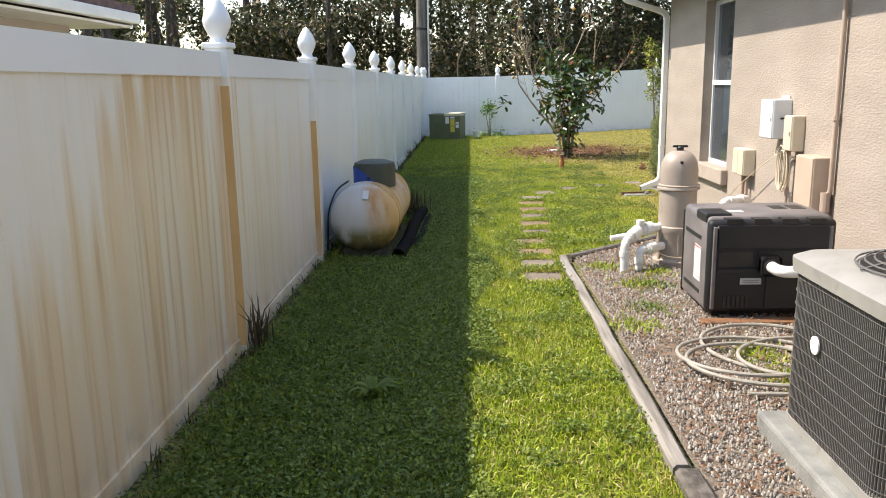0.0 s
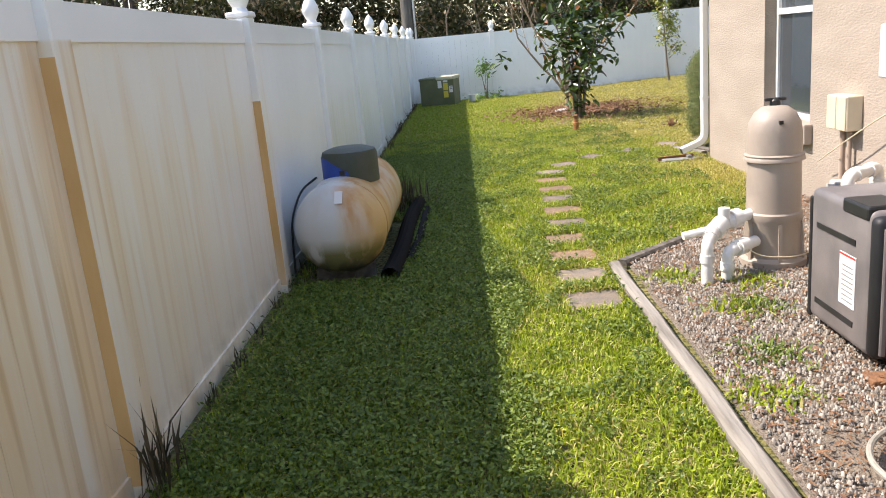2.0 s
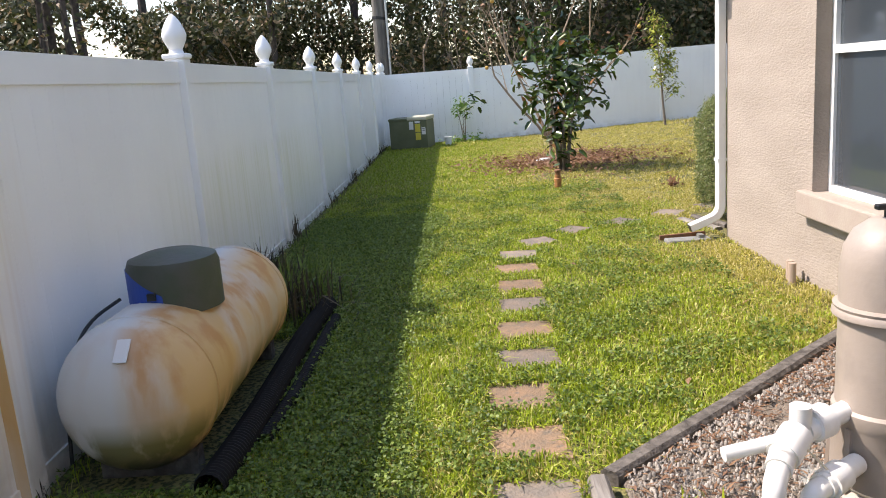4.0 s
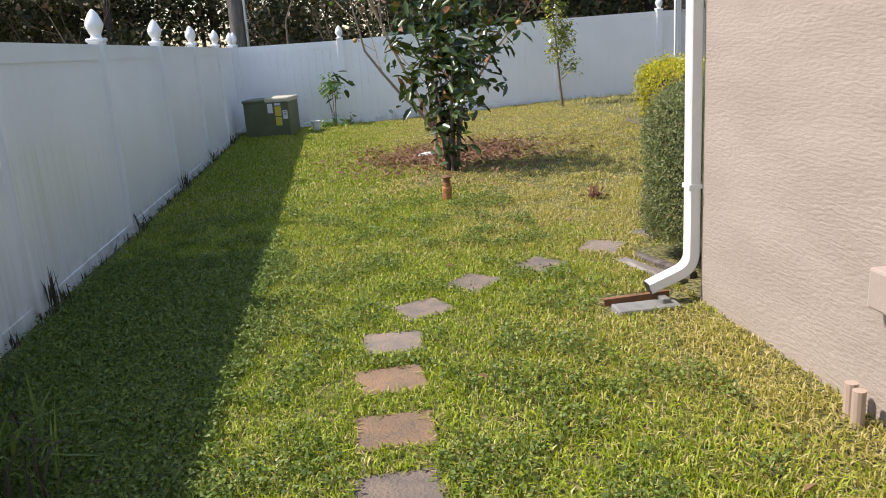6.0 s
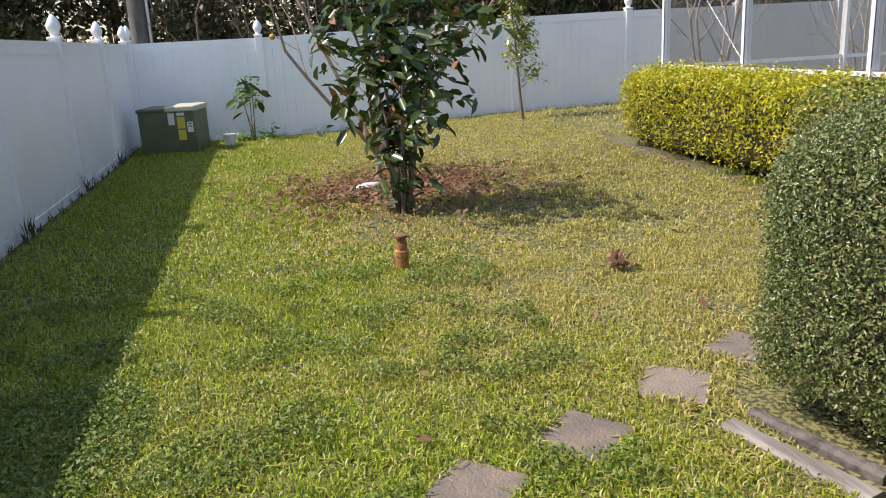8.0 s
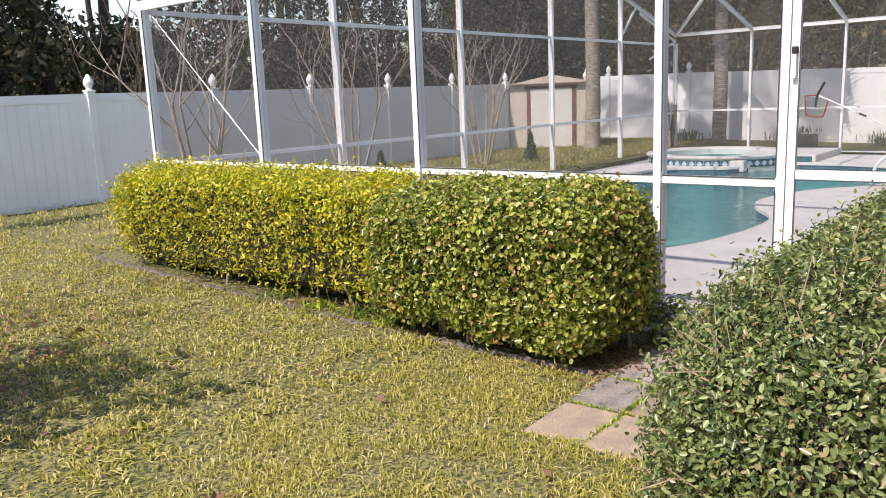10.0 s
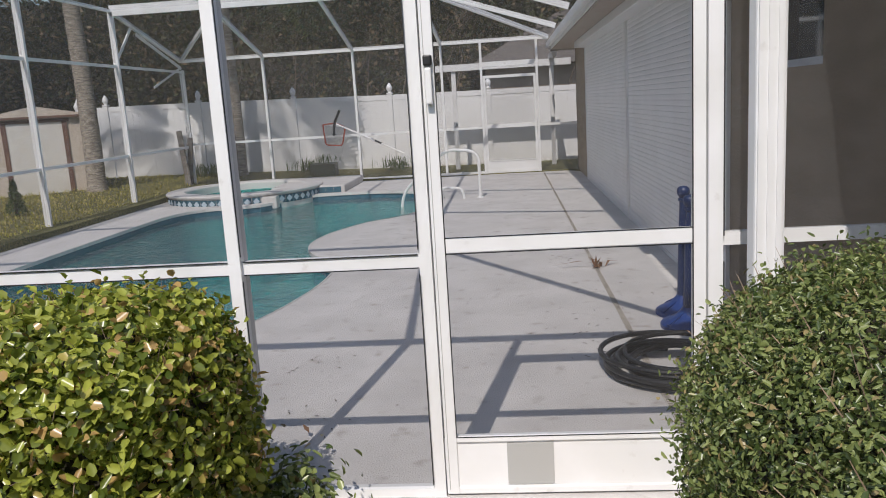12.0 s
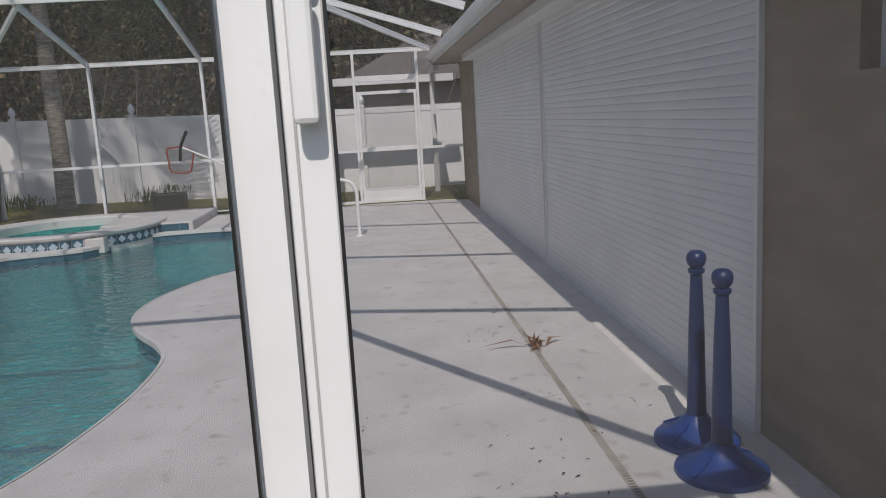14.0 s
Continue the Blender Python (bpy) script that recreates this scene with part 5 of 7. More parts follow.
# two rows of pavers from the lawn to the screen door
for i, (x, y, t, k) in enumerate([(4.60, 13.26, 2, 1), (5.04, 13.27, -1, 0), (5.48, 13.26, 1, 0), (5.91, 13.27, 2, 0), (4.60, 12.94, -1, 1), (5.04, 12.94, -2, 1), (5.48, 12.95, 1, 1),
                                  (5.92, 12.95, 0, 0), (4.81, 12.62, 2, 1), (4.84, 12.31, -2, 1)]):
    slab("path_paver", x, y, 0.43, 0.31, t, PAVER_TAN if k else PAVER, "worn square concrete paver on the path to the screen door", "paver", "pavers of the door path")
CREAM = mat("stained_cream_concrete", (0.55, 0.52, 0.47), 0.85, color2=(0.49, 0.46, 0.41), scale=4, bump=0.2, grime=(0.55, 0.36, 0.17), grime_scale=1.6, grime_at=(0.52, 0.68))
slab("door_slab", 5.61, 12.32, 1.12, 0.92, 0, CREAM, "pale concrete slab with an orange stain before the screen door", "slab", "", top=0.02)
for x, y, w, d in ((1.74, 6.40, 0.48, 0.40), (1.52, 5.97, 0.30, 0.26), (1.09, 5.97, 0.19, 0.24)):
    slab("paving_slab", x, y, w, d, random.uniform(-6, 6), PAD, "grey concrete slab lying in the gravel", "slab", "slabs in the gravel", top=0.03)


def timber(a, b, w, h, label, material=TIMBER, lift=0.0):
    bm = bmesh.new()
    a, b = Vector(a), Vector(b)
    n = max(3, int((b - a).length / 0.3))
    s = (b - a).normalized().cross(Vector((0, 0, 1)))
    rings = []
    for i in range(n + 1):
        p = a.lerp(b, i / n) + s * (0.012 * noise.noise((i * 0.7, a.x, 2))) + Vector((0, 0, lift + ground_z(*a.lerp(b, i / n).xy)))
        k = 0.015
        prof = [(-w / 2, -0.05), (w / 2, -0.05), (w / 2, h - k), (w / 2 - k, h), (-w / 2 + k, h + 0.01 * noise.noise((i * 0.9, 5, a.y))), (-w / 2, h - k)]
        rings.append([bm.verts.new(p + s * u + Vector((0, 0, v))) for u, v in prof])
    for r0, r1 in zip(rings, rings[1:]):
        for j in range(6):
            bm.faces.new((r0[j], r0[(j + 1) % 6], r1[(j + 1) % 6], r1[j]))
    bm.faces.new(rings[0])
    bm.faces.new(rings[-1][::-1])
    return tagged(put("edging_timber", bm, material), label, "timber edging", "timbers edging the beds")


timber((0.81, -1.2, 0), (0.80, 2.95, 0), 0.10, 0.07, "weathered grey landscape timber edging the gravel bed", TIMBER_X)
timber((0.79, 2.98, 0), (0.765, 6.82, 0), 0.075, 0.07, "split weathered grey landscape timber edging the gravel bed")
timber((2.47, 11.78, 0), (2.63, 11.18, 0), 0.09, 0.03, "split old grey timber sunk in the grass beside the downspout")
timber((2.60, 11.82, 0), (2.74, 11.26, 0), 0.06, 0.045, "split old grey timber sunk in the grass beside the downspout", TIMBER_X)
timber((0.82, 6.86, 0), (2.58, 8.46, 0), 0.08, 0.06, "dark weathered timber edging the gravel bed", TIMBER_X)
for a, b in (((5.28, 13.5), (5.24, 15.2)), ((5.24, 15.25), (5.27, 17.0)), ((5.27, 17.05), (5.36, 19.4))):
    timber((*a, 0), (*b, 0), 0.06, 0.02, "dark weathered timber edging below the hedge", TIMBER_X)

# ---- gravel bed ----
BED = [(0.87, -1.2), (2.64, -1.2), (2.64, 8.42), (0.87, 6.86)]


def build_bed():
    bm = bmesh.new()
    n, m = 20, 90
    rows = []
    for j in range(m + 1):
        y = -1.2 + 9.62 * j / m
        x0 = 0.86 if y < 6.86 else 0.86 + (y - 6.86) * 1.13
        rows.append([bm.verts.new((x0 + (2.64 - x0) * i / n, y, 0.022 + 0.018 * noise.noise((x0 + i * 0.3, y * 3, 9)))) for i in range(n + 1)])
    for r0, r1 in zip(rows, rows[1:]):
        for i in range(n):
            bm.faces.new((r0[i], r0[i + 1], r1[i + 1], r1[i]))
    tagged(put("gravel_bed", bm, MULCH_SOIL, smooth=True), "bed of mixed gravel and bark mulch along the house wall", "gravel bed", kind="structure")
    rng = np.random.default_rng(3)
    n = 60000
    y = rng.uniform(0.8, 8.4, n)
    x0 = np.where(y < 6.86, 0.88, 0.88 + (y - 6.86) * 1.13)
    x = x0 + (2.62 - x0) * rng.random(n)
    keep = (np.array([noise.noise((a * 2.2, b * 2.2, 4)) for a, b in zip(x, y)]) > -0.42)
    p = np.stack([x, y, np.full(n, 0.03) + rng.uniform(0, 0.014, n)], axis=1)[keep]
    # small stones: five-sided pyramids flattened, four quads each
    k = len(p)
    r = 0.003 + 0.0065 * rng.random((k, 1)) ** 2
    a = rng.uniform(0, 6.28, k)
    u = np.stack([np.cos(a), np.sin(a), np.zeros(k)], 1) * r * rng.uniform(0.8, 1.5, (k, 1))
    v = np.stack([-np.sin(a), np.cos(a), np.zeros(k)], 1) * r
    up = np.array([0, 0, 1.0]) * r * 0.8
    base = [p + u - up, p + v - up, p - u - up, p - v - up]
    top = [p + 0.6 * u + up, p + 0.6 * v + up, p - 0.6 * u + up, p - 0.6 * v + up]
    verts = np.stack(base + top, axis=1).reshape(-1, 3)
    idx = np.array([[0, 1, 5, 4], [1, 2, 6, 5], [2, 3, 7, 6], [3, 0, 4, 7], [4, 5, 6, 7]])
    faces = (np.arange(k)[:, None, None] * 8 + idx[None]).reshape(-1)
    me = bpy.data.meshes.new("gravel")
    me.vertices.add(len(verts))
    me.vertices.foreach_set("co", verts.astype(np.float32).ravel())
    me.loops.add(len(faces))
    me.loops.foreach_set("vertex_index", faces.astype(np.int32))
    me.polygons.add(len(faces) // 4)
    me.polygons.foreach_set("loop_start", np.arange(0, len(faces), 4, dtype=np.int32))
    me.update(calc_edges=True)
    me.materials.append(GRAVEL)
    tagged(new("gravel", me), "loose pale gravel stones over the bed", "gravel", kind="stuff")
    n = 12000
    y = rng.uniform(0.8, 8.3, n)
    x0 = np.where(y < 6.86, 0.88, 0.88 + (y - 6.86) * 1.13)
    x = x0 + (2.6 - x0) * rng.random(n)
    p = np.stack([x, y, np.full(n, 0.045)], axis=1)
    q = leaves(p, np.tile([0, 0, 1.0], (n, 1)), 0.045, 0.009, 0.25, 0.1, rng=rng)
    tagged(quads("mulch_chips", q, LEAF_DRY), "scattered bark chips and dry leaves on the bed", "mulch", kind="stuff")


build_bed()


# ---- machines beside the house ----
def air_conditioner():
    t = thing("air_conditioner", "beige outdoor condenser with a wire grille and fan guard on top", "air conditioner")
    x0, x1, y0, y1, z0, z1 = 1.29, 2.11, 2.50, 3.35, 0.12, 0.80

    def ring(inset, z, n=8):
        pts = []
        r = 0.10
        for cx, cy, a0 in ((x1 - inset - r, y1 - inset - r, 0), (x0 + inset + r, y1 - inset - r, 90), (x0 + inset + r, y0 + inset + r, 180), (x1 - inset - r, y0 + inset + r, 270)):
            pts += [Vector((cx + r * math.cos(radians(a0 + 90 * i / n)), cy + r * math.sin(radians(a0 + 90 * i / n)), z)) for i in range(n + 1)]
        return pts

    def solid(rings, name, m, label=""):
        bm = bmesh.new()
        vs = [[bm.verts.new(p) for p in r] for r in rings]
        for a, b in zip(vs, vs[1:]):
            for i in range(len(a)):
                bm.faces.new((a[i], a[(i + 1) % len(a)], b[(i + 1) % len(a)], b[i]))
        bm.faces.new(vs[0][::-1])
        bm.faces.new(vs[-1])
        return part(name, bm, m, t, label, smooth=True)

    solid([ring(0.025, z0 + 0.03), ring(0.025, z1 - 0.02)], "coil", AC_FIN, "dark aluminium coil fins")
    solid([ring(0.0, z0), ring(0.0, z0 + 0.04)], "base_pan", AC_BEIGE)
    solid([ring(-0.012, z1 - 0.025), ring(-0.015, z1 + 0.03), ring(0.02, z1 + 0.05), ring(0.1, z1 + 0.055)], "top_cover", AC_BEIGE, "beige metal top cover")
    wire = mesh_of("grille_wire", bx(-0.0021, -0.0021, 0.0, 0.0021, 0.0021, z1 - z0 - 0.06), WIRE_GREY)
    per = ring(0.006, z0 + 0.04, 6)
    loop = [(a, b) for a, b in zip(per, per[1:] + per[:1])]
    acc = 0.0
    for a, b in loop:
        ln = (b - a).length
        s = (-acc) % 0.0125
        while s < ln:
            p = a.lerp(b, s / ln)
            shared("grille_wire", wire, t, Matrix.Translation((p.x, p.y, z0 + 0.04)))
            s += 0.0125
        acc += ln
    for k in range(11):
        bm = bmesh.new()
        zz = z0 + 0.07 + k * 0.056
        pts = ring(0.002, zz, 6)
        tube(bm, pts + [pts[0]], 0.0014, 5, cap=False)
        part("grille_hoop", bm, WIRE_GREY, t)
    cx, cy = (x0 + x1) / 2, (y0 + y1) / 2
    bm = bmesh.new()
    for k in range(9):
        r = 0.06 + k * 0.032
        zz = z1 + 0.062 + 0.05 * (1 - (r / 0.33) ** 2)
        tube(bm, [(cx + r * math.cos(a), cy + r * math.sin(a), zz) for a in [i * math.pi / 20 for i in range(41)]], 0.004, 5, cap=False)
    for k in range(6):
        a = k * math.pi / 3
        tube(bm, [(cx + r * math.cos(a), cy + r * math.sin(a), z1 + 0.06 + 0.05 * (1 - (r / 0.33) ** 2)) for r in (0.05, 0.15, 0.25, 0.33)], 0.005, 5)
    part("fan_guard", bm, WIRE_GREY, t, "domed grey wire fan guard")
    # flat black disc on the cover in place of a deep, shaded fan opening
    bm = bmesh.new()
    lathe(bm, [(0.30, 0.0), (0.30, 0.008)], 32, (cx, cy, z1 + 0.05))
    part("fan_well", bm, BLACK, t, "flat black disc standing for the shaded well under the fan guard")
    bm = turned(turned(bx(-0.003, -0.001, -0.001, 0.003, 0.001, 0.001), Matrix.Identity(4)), Matrix.Identity(4))
    bm.free()
    bm = bmesh.new()
    lathe(bm, [(0.036, 0.0), (0.036, 0.006)], 24)
    turned(bm, pose(x0 - 0.004, 3.04, 0.535, 0, -90, 0))
    part("badge", bm, LABEL_WHITE, t, "round white maker's badge")
    for dx, dy in ((0.1, 0.1), (0.1, 0.75)):
        part("screw", bx(x0 + dx - 0.11, y0 + dy, z1 - 0.005, x0 + dx - 0.107, y0 + dy + 0.012, z1 + 0.007), BLACK, t)
    pad = put("equipment_pad", bx(1.215, 2.2, -0.05, 2.3, 3.40, 0.118, bevel=0.015), PAD)
    tagged(pad, "thick grey concrete pad under the condenser", "concrete pad")


air_conditioner()


def pool_heater():
    t = thing("pool_heater", "grey and black boxy pool heater standing on gravel", "pool heater")
    x0, x1, y0, y1, z0, z1 = 1.47, 2.25, 5.02, 5.64, 0.07, 0.695
    part("body", bx(x0, y0 + 0.06, z0, x1, y1, z1, bevel=0.035, seg=3), HEATER_GREY, t, "warm grey plastic body", smooth=True)
    fr = part("front_panel", bx(x0 - 0.005, y0, z0 + 0.01, x1 + 0.005, y0 + 0.075, z1 - 0.02, bevel=0.03, seg=3), HEATER_BLACK, t, "charcoal moulded front panel", smooth=True)
    part("side_rail", bx(x0 - 0.004, y1 - 0.03, z0, x0 + 0.02, y1 + 0.003, z1 - 0.04, bevel=0.01), HEATER_BLACK, t)
    part("brow", bx(x0 + 0.05, y0 - 0.012, z1 - 0.2, x1 - 0.05, y0 + 0.01, z1 - 0.05, bevel=0.006), HEATER_BLACK, fr)
    for k in range(4):
        part("top_slot", bx(x0 + 0.1 + k * 0.17, y0 - 0.004, z1 - 0.045, x0 + 0.2 + k * 0.17, y0 + 0.09, z1 - 0.012), BLACK, fr)
    part("control_lid", bx(x0 - 0.006, y0 + 0.08, z1 - 0.05, x0 + 0.16, y0 + 0.30, z1 + 0.012, bevel=0.012), BLACK, t, "glossy black lid over the controls")
    part("sticker", bx(x0 + 0.18, y0 + 0.2, z1 + 0.0005, x0 + 0.27, y0 + 0.27, z1 + 0.002), LABEL_WHITE, t)
    part("recess", bx(x0 + 0.06, y0 - 0.006, z0 + 0.31, x0 + 0.27, y0 + 0.01, z1 - 0.22), BLACK, fr, "dark recessed panel")
    for n, a in (("side_trim", (x0 + 0.02, z0 + 0.03, x0 + 0.045, z1 - 0.06)), ("side_trim", (x1 - 0.045, z0 + 0.03, x1 - 0.02, z1 - 0.06)), ("top_trim", (x0 + 0.045, z1 - 0.075, x1 - 0.045, z1 - 0.055)),
                 ("mid_panel", (x0 + 0.30, z0 + 0.30, x1 - 0.07, z1 - 0.21)), ("lower_panel", (x0 + 0.36, z0 + 0.03, x1 - 0.06, z0 + 0.25))):
        part(n, bx(a[0], y0 - 0.010, a[1], a[2], y0 + 0.01, a[3], bevel=0.005, seg=1), HEATER_GREY if n != "lower_panel" and n != "mid_panel" else HEATER_BLACK, fr)
    for k in range(3):
        part("collar_ring", turned(bx(-0.062, -0.006, -0.062, 0.062, 0.006, 0.062, bevel=0.02), pose(1.84, y0 - 0.02 - 0.018 * k, 0.39)), BLACK, fr)
    part("waist", bx(x0 + 0.06, y0 - 0.01, z0 + 0.27, x1 - 0.06, y0 + 0.01, z0 + 0.295), HEATER_BLACK, fr)
    bd = part("badge", bx(x0 + 0.2, y0 - 0.014, z0 + 0.195, x0 + 0.33, y0 - 0.002, z0 + 0.235), BOX_GREY, fr, "small silver badge")
    for k in range(2):
        part("badge_line", bx(x0 + 0.215, y0 - 0.0155, z0 + 0.206 + 0.012 * k, x0 + 0.315, y0 - 0.0145, z0 + 0.211 + 0.012 * k), TEXT_GREY, bd)
    for k in range(6):
        part("vent_slot", bx(x0 + 0.1 + k * 0.028, y0 - 0.006, z0 + 0.04, x0 + 0.118 + k * 0.028, y0 + 0.005, z0 + 0.115), BLACK, fr)
    lb = part("label", bx(x0 - 0.003, y0 + 0.17, z0 + 0.17, x0 + 0.001, y0 + 0.31, z0 + 0.40), LABEL_WHITE, t, "white warning label with a red band")
    part("label_band", bx(x0 - 0.0045, y0 + 0.172, z0 + 0.388, x0 - 0.003, y0 + 0.308, z0 + 0.397), RED, lb)
    for k in range(8):
        part("label_line", bx(x0 - 0.0045, y0 + 0.185, z0 + 0.19 + k * 0.022, x0 - 0.003, y0 + 0.285, z0 + 0.195 + k * 0.022), TEXT_GREY, lb)
    for z in (0.16, 0.52):
        part("side_slot", bx(x0 - 0.004, y0 + 0.18, z, x0 + 0.01, y1 - 0.08, z + 0.025), BLACK, t)
    for k in range(2):
        part("top_vent", bx(x0 + 0.5 + 0.12 * k, y0 + 0.3, z1 - 0.001, x0 + 0.59 + 0.12 * k, y0 + 0.45, z1 + 0.002), BLACK, t)
    bm = bmesh.new()
    tube(bm, [(1.84, y0 + 0.03, 0.39), (1.84, y0 - 0.07, 0.39)], 0.052, 16)
    u = part("union", bm, BLACK, t, "black threaded union", smooth=True)
    bm = bmesh.new()
    tube(bm, rounded([(1.84, y0 - 0.05, 0.39), (1.84, y0 - 0.20, 0.39), (2.3, y0 - 0.22, 0.39), (2.3, y0 - 0.22, 0.05)], 0.07), 0.036, 14)
    part("water_pipe", bm, WHITE_PLASTIC, u, smooth=True)
    part("foot", bx(x0 + 0.06, y0 + 0.08, 0.0, x1 - 0.06, y1 - 0.03, z0 + 0.005), BLACK, t)
    tagged(put("edging_board", bx(x0 - 0.06, y0 - 0.12, 0.0, x1 + 0.02, y0 - 0.02, 0.05, bevel=0.008), BRICK), "weathered reddish board lying before the pool heater", "board")


pool_heater()


def pool_filter():
    t = thing("pool_filter", "tall tan domed pool filter with a clamp ring", "pool filter")
    cx, cy = 1.69, 6.65
    bm = bmesh.new()
    lathe(bm, [(0.19, 0.03), (0.19, 0.07), (0.165, 0.09), (0.158, 0.30), (0.164, 0.31), (0.164, 0.35), (0.153, 0.36), (0.151, 0.66)], 32, (cx, cy, 0))
    part("tank", bm, FILTER_TAN, t, smooth=True)
    bm = bmesh.new()
    lathe(bm, [(0.153, 0.70), (0.152, 0.82), (0.143, 0.88), (0.115, 0.935), (0.07, 0.968), (0.0, 0.98)], 32, (cx, cy, 0))
    part("dome", bm, FILTER_TAN, t, smooth=True)
    bm = bmesh.new()
    lathe(bm, [(0.151, 0.655), (0.171, 0.662), (0.171, 0.675), (0.165, 0.685), (0.169, 0.695), (0.153, 0.703)], 32, (cx, cy, 0))
    part("clamp_ring", bm, FILTER_TAN, t, smooth=True)
    for k in range(6):
        a = k * 1.047 + 0.4
        bm = bmesh.new()
        beam(bm, (cx + 0.175 * math.cos(a), cy + 0.175 * math.sin(a), 0.06), (cx + 0.161 * math.cos(a), cy + 0.161 * math.sin(a), 0.3), 0.02, 0.012, (math.cos(a), math.sin(a), 0))
        part("foot_rib", bm, FILTER_TAN, t)
    bm = bmesh.new()
    lathe(bm, [(0.03, 0.97), (0.03, 1.0), (0.018, 1.015)], 14, (cx, cy, 0))
    box(bm, cx - 0.06, cy - 0.014, 1.0, cx + 0.06, cy + 0.014, 1.018, bevel=0.005)
    part("air_valve", bm, BLACK, t, "black air relief valve with a T handle")
    part("bleed_screw", bx(cx - 0.03, cy - 0.155, 0.88, cx - 0.01, cy - 0.135, 0.9), BLACK, t)
    part("plinth", bx(cx - 0.22, cy - 0.22, 0.0, cx + 0.22, cy + 0.22, 0.032, bevel=0.01), PAD, t)
    p = thing("pool_plumbing", "white PVC pool pipes with elbows beside the filter", "pipes")
    for pts in ([(1.20, 6.33, 0.0), (1.20, 6.33, 0.27), (1.31, 6.5, 0.33), (1.56, 6.63, 0.35)], [(1.33, 6.38, 0.0), (1.33, 6.38, 0.20), (1.55, 6.55, 0.20)],
                [(1.95, 6.70, 0.2), (2.1, 6.62, 0.2)], [(1.93, 6.25, 0.05), (1.93, 6.25, 0.60), (2.19, 6.45, 0.60), (2.19, 6.45, 0.05)], [(1.12, 6.53, 0.27), (1.36, 6.56, 0.30)]):
        bm = bmesh.new()
        tube(bm, rounded(pts, 0.05, 6), 0.034 if len(pts) > 2 else 0.024, 14)
        pp = part("pipe", bm, WHITE_PLASTIC, p, smooth=True)
        for a, b, c in zip(pts, pts[1:], pts[2:]):
            bm = bmesh.new()
            d1, d2 = (Vector(a) - Vector(b)).normalized(), (Vector(c) - Vector(b)).normalized()
            tube(bm, [Vector(b) + d1 * 0.11, Vector(b) + d1 * 0.065], 0.041, 14)
            tube(bm, [Vector(b) + d2 * 0.11, Vector(b) + d2 * 0.065], 0.041, 14)
            part("socket", bm, WHITE_PLASTIC, pp, smooth=True)
    for pts, rr in (([(1.27, 6.44, 0.30), (1.34, 6.51, 0.335)], 0.052), ([(1.40, 6.55, 0.34), (1.46, 6.58, 0.345)], 0.056), ([(1.36, 6.53, 0.335), (1.36, 6.53, 0.42)], 0.034), ([(1.40, 6.43, 0.20), (1.47, 6.49, 0.20)], 0.048)):
        v = bmesh.new()
        tube(v, pts, rr, 14)
        part("coupling", v, WHITE_PLASTIC, p, smooth=True)
    v = bmesh.new()
    tube(v, [(2.05, 6.75, 0.42), (2.2, 6.72, 0.42)], 0.05, 14)
    box(v, 2.08, 6.68, 0.36, 2.18, 6.8, 0.48, bevel=0.01)
    part("valve", v, BOX_GREY, p, "grey diverter valve")
    bm = bmesh.new()
    tube(bm, rounded([(1.34, 6.45, 0.32), (1.5, 6.42, 0.14), (1.8, 6.48, 0.1), (2.0, 6.6, 0.16), (2.12, 6.85, 0.3)], 0.15, 6), 0.004, 6)
    tagged(put("cable", bm, BOX_CREAM), "thin pale cable slung from the pipes to the wall box", "cable")


pool_filter()


def wall_box(name, y0, y1, z0, z1, d, material, label, category, doors=1, latch=True):
    t = thing(name, label, category, "boxes on the house wall")
    part("body", bx(WX - d, y0, z0, WX, y1, z1, bevel=0.008), material, t)
    for k in range(doors):
        a, b = y0 + (y1 - y0) * k / doors + 0.006, y0 + (y1 - y0) * (k + 1) / doors - 0.006
        dd = part("cover", bx(WX - d - 0.008, a, z0 + 0.006, WX - d + 0.001, b, z1 - 0.006, bevel=0.003, seg=1), material, t)
        if latch:
            part("latch", bx(WX - d - 0.014, a + 0.01, (z0 + z1) / 2 - 0.015, WX - d - 0.007, a + 0.03, (z0 + z1) / 2 + 0.015), GREY_METAL, dd)
    return t


b = wall_box("control_box", 6.72, 6.99, 1.05, 1.37, 0.15, BOX_WHITE, "white metal control box with a latch on the stucco wall", "electrical box")
part("hasp", bx(WX - 0.09, 6.712, 1.21, WX - 0.04, 6.72, 1.225), BLACK, b)
part("mounting_tab", bx(WX - 0.012, 6.76, 1.37, WX, 6.93, 1.40), BOX_CREAM, b)
wall_box("timer_box", 6.44, 6.60, 0.97, 1.25, 0.1, BOX_CREAM, "cream plastic timer box on the stucco wall", "electrical box")
wall_box("irrigation_box", 7.47, 7.76, 0.66, 0.90, 0.11, BOX_CREAM, "cream two-door plastic box above short conduits", "electrical box", 2, False)
wall_box("disconnect_box", 5.91, 6.22, 0.55, 0.97, 0.14, BOX_TAN, "stucco-coloured metal disconnect box on the wall", "electrical box", 1, False)


